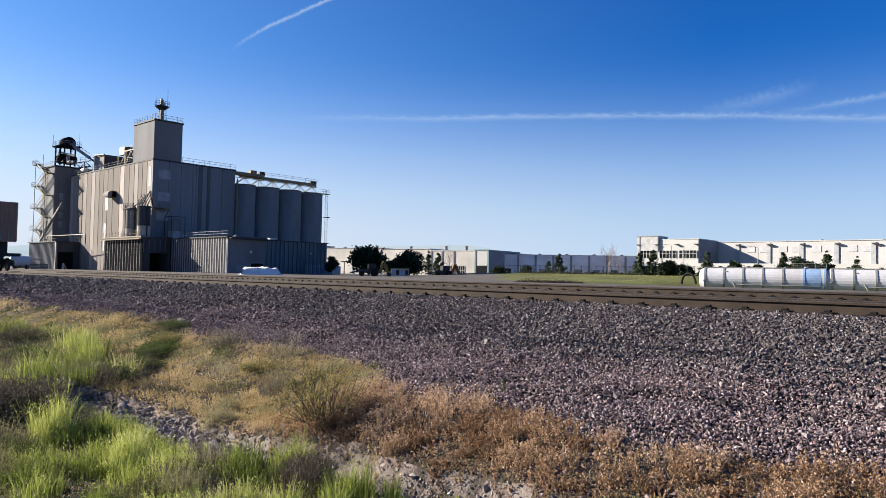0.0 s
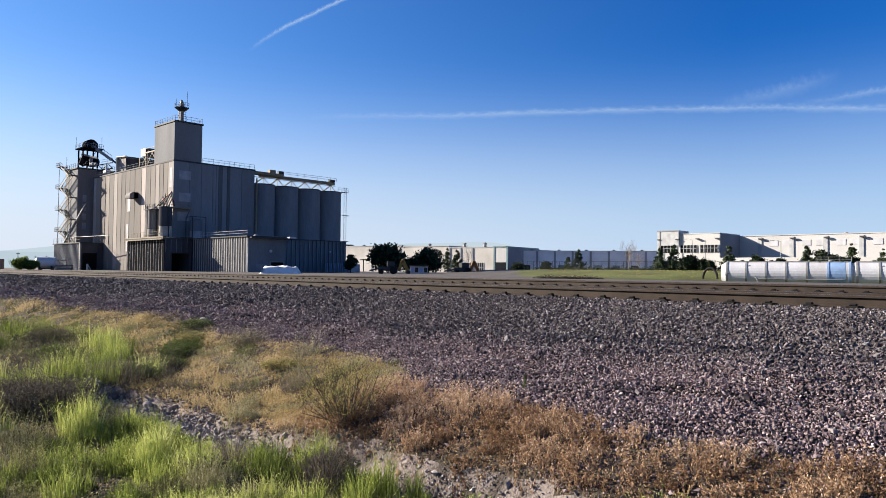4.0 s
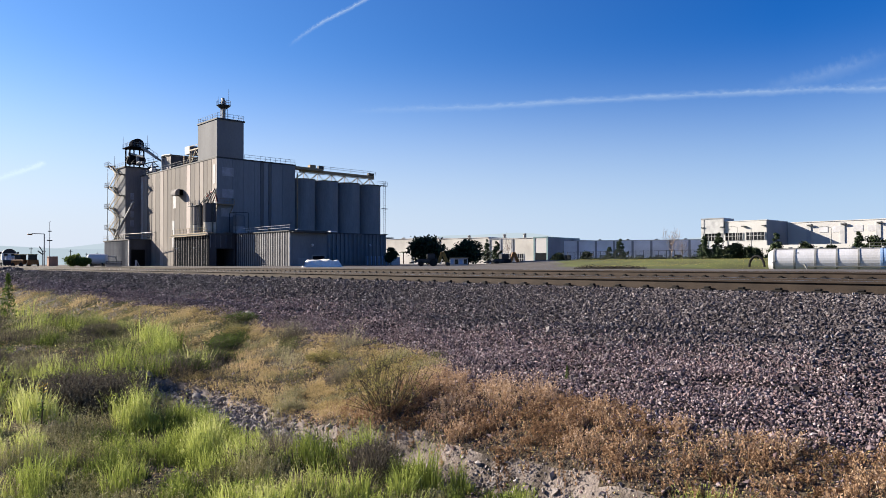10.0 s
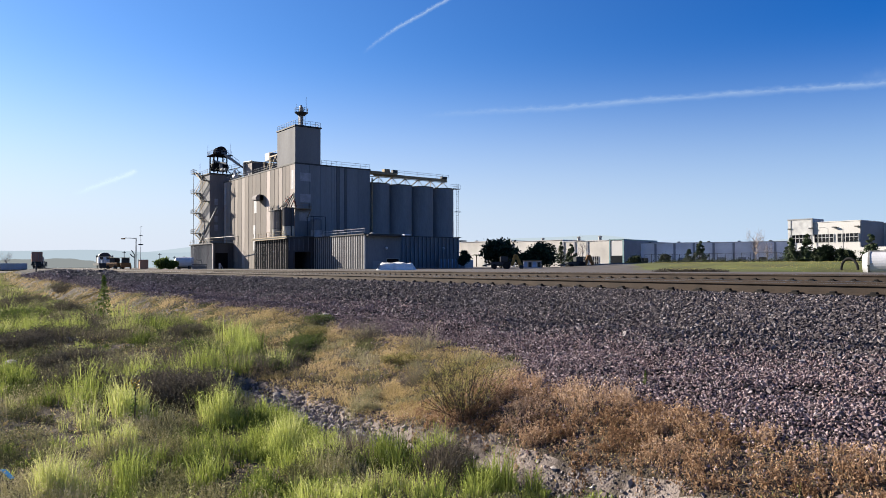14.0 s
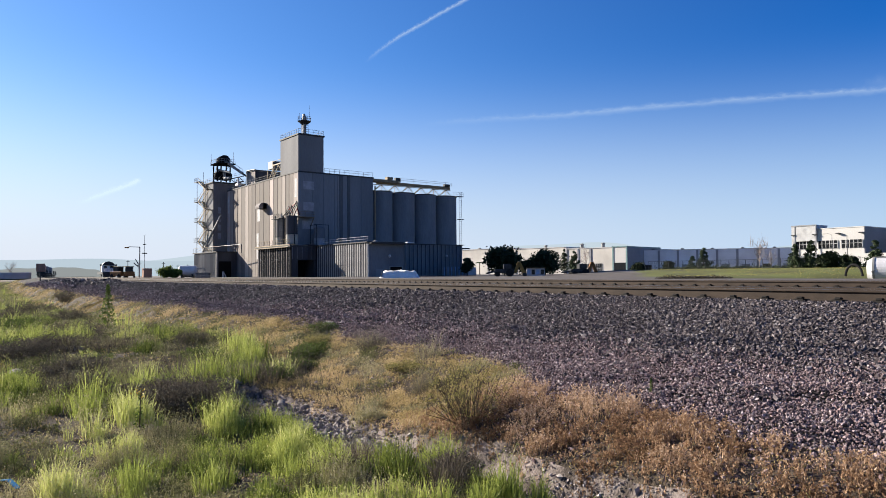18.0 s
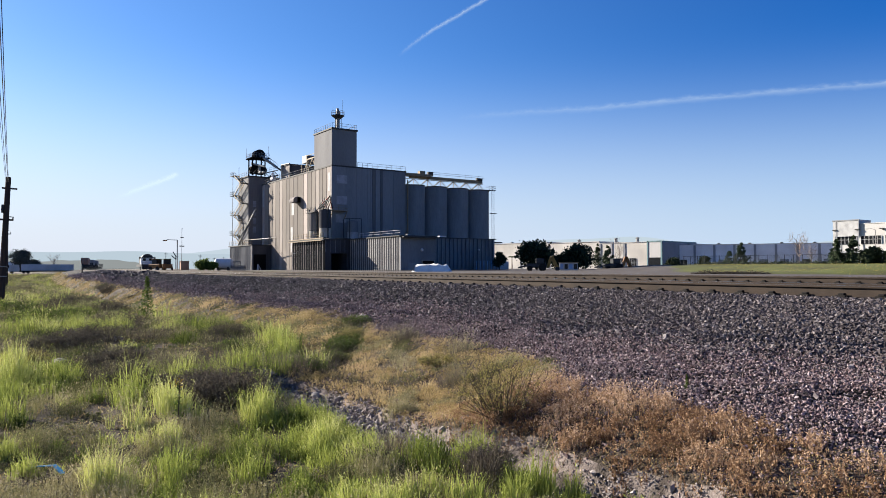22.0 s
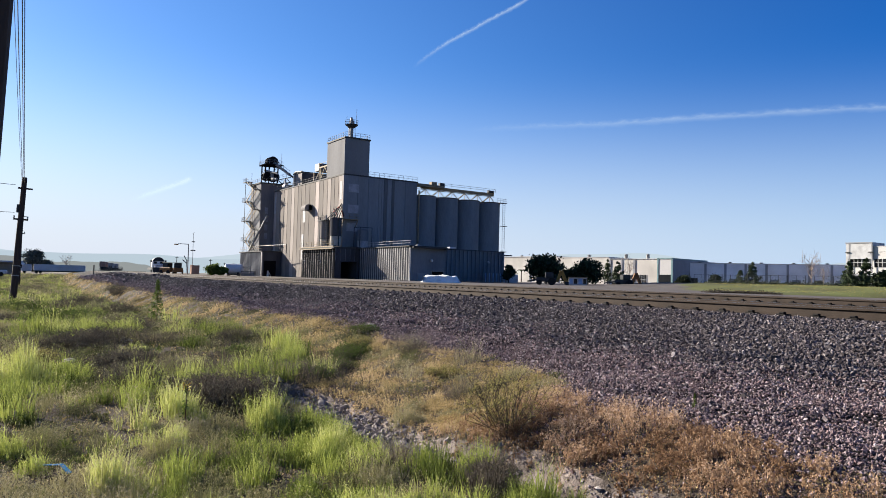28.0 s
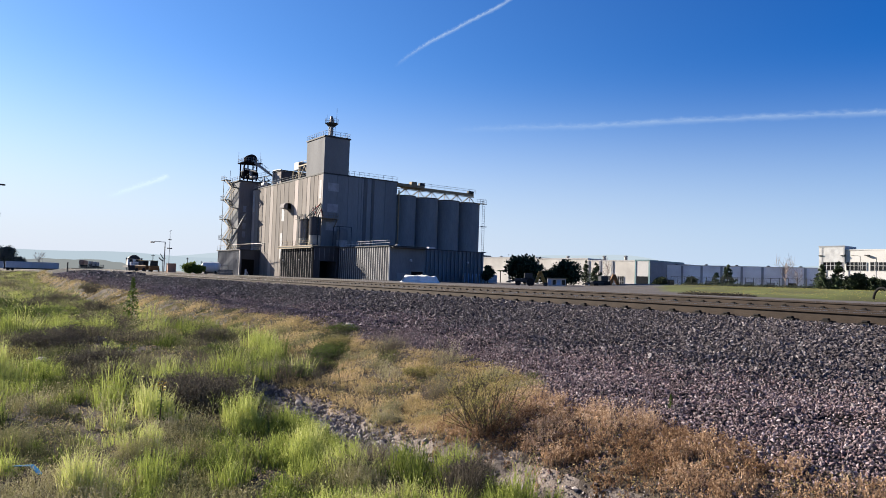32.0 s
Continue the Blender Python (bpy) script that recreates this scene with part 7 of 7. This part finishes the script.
for i, (x, y, w, d, h) in enumerate(((-420, 8, 10, 26, 4.5), (-440, 36, 12, 20, 3.0), (-430, -14, 14, 18, 5.0))):
    b = thing("low_building", "low distant pale building beyond the yard", "building", pose(x, y, -0.8), group="distant buildings")
    part("wall", boxes((-w / 2, w / 2, -d / 2, d / 2, 0, h)), (GREY_FAR, BEIGE)[i % 2], b)
    part("roof", boxes((-w / 2 - 0.3, w / 2 + 0.3, -d / 2 - 0.3, d / 2 + 0.3, h, h + 0.3)), (WHITE_WALL, GREY_WALL)[i % 2], b)
    for k in range(3):
        part("window", boxes((w / 2, w / 2 + 0.05, -d / 2 + d * (k + 0.2) / 3, -d / 2 + d * (k + 0.7) / 3, h * 0.3, h * 0.7)), GLASS, b)
for i in range(7):
    c = thing("yard_wagon", "low dark wagon standing far down the yard", "wagon", pose(-250 - 14 * i, 74 + 5.0 * i, -0.13, 0, 0, -18), group="standing wagons")
    part("body", boxes((-6, 6, -1.4, 1.4, 0.9, 2.2), bevel=0.05), (DARK_STEEL, GREY_FAR, CORRUGATED_BROWN)[i % 3], c)
    part("bogie", boxes((-5, -3, -1.1, 1.1, 0.1, 0.9), (3, 5, -1.1, 1.1, 0.1, 0.9)), DARK_STEEL, c)


def build_ridge(name, radius, a0, a1, low, high, seed, mat, label, base=-30.0):
    """A far hill line seen against the sky; angles from -x towards +y."""
    n = 160
    verts, faces = [], []
    for i in range(n + 1):
        a = radians(a0 + (a1 - a0) * i / n)
        u = i / n * 9
        h = low + (high - low) * (0.5 + 0.28 * math.sin(u * 0.9 + seed) + 0.16 * math.sin(u * 2.3 + seed * 2) + 0.06 * math.sin(u * 6.1 + seed))
        h *= smooth01(i / n / 0.12) * smooth01((1 - i / n) / 0.12) * 0.85 + 0.15
        x, y = -math.cos(a) * radius, math.sin(a) * radius
        verts += [(x, y, base), (x, y, float(h))]
        if i:
            faces.append((2 * i - 2, 2 * i, 2 * i + 1, 2 * i - 1))
    tagged(new(name, raw(name, verts, faces, mat)), label, "hills", kind="structure")


# Flat emission stands in for distance haze; the hills take no light.
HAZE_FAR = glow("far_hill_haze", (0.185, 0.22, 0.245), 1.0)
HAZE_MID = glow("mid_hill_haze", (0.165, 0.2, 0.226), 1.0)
HILL_HAZE = glow("scrub_hill_haze_glow", (0.1, 0.108, 0.108), 1.0)
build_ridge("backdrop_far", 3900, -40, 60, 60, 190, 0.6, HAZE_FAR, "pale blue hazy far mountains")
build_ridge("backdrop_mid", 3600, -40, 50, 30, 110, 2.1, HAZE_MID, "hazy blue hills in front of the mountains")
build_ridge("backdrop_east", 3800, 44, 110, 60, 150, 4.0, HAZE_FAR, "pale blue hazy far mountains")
build_ridge("scrub_rise", 740, 0.5, 11.5, 6.0, 9.4, 2.6, HILL_HAZE, "low brown scrub rise beyond the parked trailer", base=-3.0)
build_ridge("near_hills", 900, -30, 5.5, 4, 16, 1.4, HILL_HAZE, "low scrub covered hills beyond the road")


# ---------------------------------------------------------------- vapour trails
def build_trail(name, points, width, strength, seed, label, soft=1.0, glow=0.31):
    """A ragged ribbon of vapour high up; points are directions (x, y, z)."""
    m = bpy.data.materials.new(name)
    m.use_nodes = True
    n, l = m.node_tree.nodes, m.node_tree.links
    n.remove(n["Principled BSDF"])
    e, t, mx = n.new("ShaderNodeEmission"), n.new("ShaderNodeBsdfTransparent"), n.new("ShaderNodeMixShader")
    # The ribbon emits its own white in place of sunlight on vapour.
    e.inputs[0].default_value, e.inputs[1].default_value = (0.66, 0.82, 1.0, 1), glow
    uv, sep, ns = n.new("ShaderNodeUVMap"), n.new("ShaderNodeSeparateXYZ"), n.new("ShaderNodeTexNoise")
    uv.uv_map = "UVMap"
    ns.inputs["Scale"].default_value, ns.inputs["Detail"].default_value = 5.0, 6
    l.new(uv.outputs[0], sep.inputs[0])
    mp = n.new("ShaderNodeMapping")
    mp.inputs["Scale"].default_value, mp.inputs["Location"].default_value = (1.6, 0.7, 1), (seed, 0, 0)
    l.new(uv.outputs[0], mp.inputs[0])
    l.new(mp.outputs[0], ns.inputs["Vector"])

    def calc(op, a, b=None, c=None):
        q = n.new("ShaderNodeMath")
        q.operation = op
        for i, v in enumerate((a, b, c)):
            if v is None:
                continue
            if isinstance(v, (int, float)):
                q.inputs[i].default_value = v
            else:
                l.new(v, q.inputs[i])
        return q.outputs[0]

    wob = calc("MULTIPLY_ADD", ns.outputs["Fac"], 0.36, -0.18)
    across = calc("ABSOLUTE", calc("ADD", calc("SUBTRACT", sep.outputs[1], 0.5), wob))
    body = calc("POWER", calc("MAXIMUM", calc("MULTIPLY_ADD", across, -3.2, 1.0), 0.0), 1.6 * soft)
    rag = calc("MULTIPLY_ADD", ns.outputs["Fac"], 1.3, 0.15)
    ln = n.new("ShaderNodeMapRange")
    ln.inputs["From Min"].default_value, ln.inputs["From Max"].default_value = 0.0, len(points) * 0.35
    l.new(sep.outputs[0], ln.inputs[0])
    tail = calc("MINIMUM", calc("MULTIPLY", calc("SUBTRACT", float(len(points) - 1), sep.outputs[0]), 1.2), 1.0)
    alpha = calc("MULTIPLY", calc("MULTIPLY", calc("MULTIPLY", calc("MULTIPLY", body, rag), strength), ln.outputs[0]), tail)
    l.new(calc("MINIMUM", alpha, 0.9), mx.inputs[0])
    l.new(t.outputs[0], mx.inputs[1])
    l.new(e.outputs[0], mx.inputs[2])
    l.new(mx.outputs[0], n["Material Output"].inputs[0])
    R = 3300.0
    pts = []
    k = 10
    P = [Vector(p).normalized() for p in points]
    for a, b in zip(P, P[1:]):
        for i in range(k):
            pts.append(a.lerp(b, i / k).normalized())
    pts.append(P[-1])
    for _ in range(24):
        pts = [pts[0]] + [(a + b * 2 + c).normalized() for a, b, c in zip(pts, pts[1:], pts[2:])] + [pts[-1]]
    verts, faces, uvs = [], [], []
    for i, p in enumerate(pts):
        d = (pts[min(i + 1, len(pts) - 1)] - pts[max(i - 1, 0)]).normalized()
        s = p.cross(d).normalized()
        wob2 = 0.0003 * math.sin(i * 0.37 + seed) + 0.0002 * math.sin(i * 0.9)
        for q in (-1, 1):
            verts.append((p + s * (q * width + wob2)) * R)
    for i in range(len(pts) - 1):
        faces.append((2 * i, 2 * i + 2, 2 * i + 3, 2 * i + 1))
        uvs += [(i / k, 0), ((i + 1) / k, 0), ((i + 1) / k, 1), (i / k, 1)]
    me = raw(name, verts, faces, m)
    layer = me.uv_layers.new(name="UVMap")
    layer.data.foreach_set("uv", np.array(uvs, dtype=np.float32).ravel())
    ob = tagged(new(name, me), label, "vapour trail", kind="structure")
    ob.visible_shadow = False


build_trail("backdrop_trail_high", [(-0.824, 0.484, 0.292), (-0.813, 0.4965, 0.3045), (-0.799, 0.51, 0.319), (-0.78, 0.5295, 0.3325), (-0.7555, 0.5535, 0.3505), (-0.7248, 0.5822, 0.3685), (-0.68, 0.613, 0.4), (-0.62, 0.65, 0.435)], 0.0062, 0.56, 1.0, "white ragged vapour trail high in the sky")
build_trail("backdrop_trail_long", [(-0.80, 0.563, 0.2105), (-0.7767, 0.5918, 0.2146), (-0.7306, 0.6472, 0.2176), (-0.674, 0.706, 0.2188), (-0.5875, 0.7782, 0.2226), (-0.469, 0.8547, 0.2225), (-0.384, 0.898, 0.2176), (-0.322, 0.922, 0.215), (-0.2634, 0.942, 0.208), (-0.1648, 0.9667, 0.196), (0.0, 0.98, 0.182)], 0.0105, 0.35, 3.0, "long thin white vapour trail across the sky")
build_trail("backdrop_wisp", [(-0.29, 0.93, 0.2125), (-0.24, 0.944, 0.2165), (-0.20, 0.952, 0.22), (-0.16, 0.96, 0.2235), (-0.1, 0.965, 0.2265)], 0.0105, 0.27, 5.0, "faint white vapour wisp in the sky")
build_trail("backdrop_veil", [(-0.38, 0.9, 0.218), (-0.33, 0.915, 0.226), (-0.28, 0.93, 0.235), (-0.23, 0.94, 0.245)], 0.02, 0.16, 8.0, "faint veil of cloud in the sky", 0.7)
build_trail("backdrop_trail_low", [(-0.984, 0.154, 0.091), (-0.9808, 0.1687, 0.0979), (-0.9743, 0.1963, 0.1108), (-0.9669, 0.2232, 0.1238), (-0.965, 0.229, 0.1265)], 0.008, 1.6, 11.0, "faint pale vapour trail low in the sky", glow=0.365)


# ---------------------------------------------------------------- the train
def track_pose(s, z=0.19):
    """On the main track, s metres down the line."""
    x, y, a = line_point(-s, TRACK)
    return pose(x, y, z, 0, 0, a)


def wheel_set(t, x):
    b = part("bogie_frame", boxes((x - 1.2, x + 1.2, -1.0, -0.85, 0.35, 0.65), (x - 1.2, x + 1.2, 0.85, 1.0, 0.35, 0.65), (x - 0.25, x + 0.25, -1.0, 1.0, 0.4, 0.75)), DARK_STEEL, t)
    for dx in (-0.88, 0.88):
        for y in (-0.82, 0.69):
            part("wheel", rods(((x + dx, y, 0.42), (x + dx, y + 0.13, 0.42), 0.42), seg=18), DARK_STEEL, b)


def build_wagon(kind, mat, label):
    """A container wagon; its tail end is at x = 0 and it reaches to -x."""
    t = thing("container_wagon", label, "railway wagon", group="wagons of the departing train")
    L = 17.0
    part("sill", boxes((-L + 0.3, -0.3, -0.35, 0.35, 0.75, 1.15), (-L + 0.3, -L + 1.6, -1.3, 1.3, 0.95, 1.15), (-1.6, -0.3, -1.3, 1.3, 0.95, 1.15), (-L, -L + 0.3, -0.15, 0.15, 0.7, 0.95), (-0.3, 0, -0.15, 0.15, 0.7, 0.95)), DARK_STEEL, t)
    for x in (-1.9, -L + 1.9):
        wheel_set(t, x)
    part("end_rail", rods(((-0.4, -1.2, 1.15), (-0.4, -1.2, 2.0), 0.03), ((-0.4, -1.2, 2.0), (-0.4, -0.6, 2.0), 0.03), ((-0.4, -0.6, 2.0), (-0.4, -0.6, 1.15), 0.03)), STEEL, t)
    for x in (-4.5, -8.5, -12.5):
        part("bolster", boxes((x - 0.2, x + 0.2, -1.35, 1.35, 0.95, 1.2)), DARK_STEEL, t)
    if kind == "box":
        c = part("container", boxes((-L + 1.0, -1.1, -1.2, 1.2, 1.95, 4.5), bevel=0.02), mat, t, "corrugated steel container")
        me = finish(boxes((-0.07, 0.07, -0.03, 0.03, 2.1, 4.4), bevel=0.015), "corrugation", mat)
        for i in range(44):
            for y in (-1.22, 1.22):
                part("corrugation", me, mat, c, at=pose(-L + 1.3 + 0.335 * i, y, 0))
        part("door_bar", rods(*[((-1.06, y, 2.0), (-1.06, y, 4.45), 0.03) for y in (-0.75, -0.3, 0.3, 0.75)]), STEEL, c)
        part("corner_post", boxes((-1.2, -1.05, -1.24, -1.1, 1.95, 4.5), (-1.2, -1.05, 1.1, 1.24, 1.95, 4.5), (-1.2, -1.05, -1.2, 1.2, 1.9, 2.05), (-1.2, -1.05, -1.2, 1.2, 4.4, 4.52)), mat, c)
        for sup in ((-L + 1.2, -L + 1.5, -1.1, 1.1, 1.15, 1.95), (-2.6, -2.2, -1.0, 1.0, 1.15, 1.95), (-4.2, -3.9, -0.9, 0.9, 1.2, 1.95)):
            part("support", boxes(sup), DARK_STEEL, t)
    else:
        for x in (-2.2, -5.2, -8.5, -11.8, -14.8):
            for y in (-1.25, 1.25):
                part("stake", boxes((x - 0.08, x + 0.08, y - 0.06, y + 0.06, 1.15, 2.9)), DARK_STEEL, t)
        part("deck", boxes((-L + 0.5, -0.5, -1.3, 1.3, 1.15, 1.3)), DARK_STEEL, t)
    return t


GREY_BOX = material("grey_container_steel", (0.259, 0.259, 0.266), 0.6, 0.1, scale=0.8, fine=12, stretch=(1, 1, 0.4))
TRAIN = [build_wagon("box", CORRUGATED_BROWN, "flat wagon with a faded brown corrugated container")]
for i, k in enumerate(("box", "flat", "flat", "box", "flat", "box", "flat", "flat")):
    TRAIN.append(build_wagon(k, GREY_BOX if i % 2 else CORRUGATED_BROWN, "flat wagon with a corrugated container" if k == "box" else "low flat wagon with upright stakes"))
TAIL = 50.5         # metres down the line at the start
SPEED = 11.6        # metres a second


def motions():
    for i, wagon in enumerate(TRAIN):
        rows = []
        for k in range(0, 33, 2):
            rows.append((float(k), track_pose(TAIL + SPEED * k + 17.4 * i)))
        walk(wagon, rows)


motions()
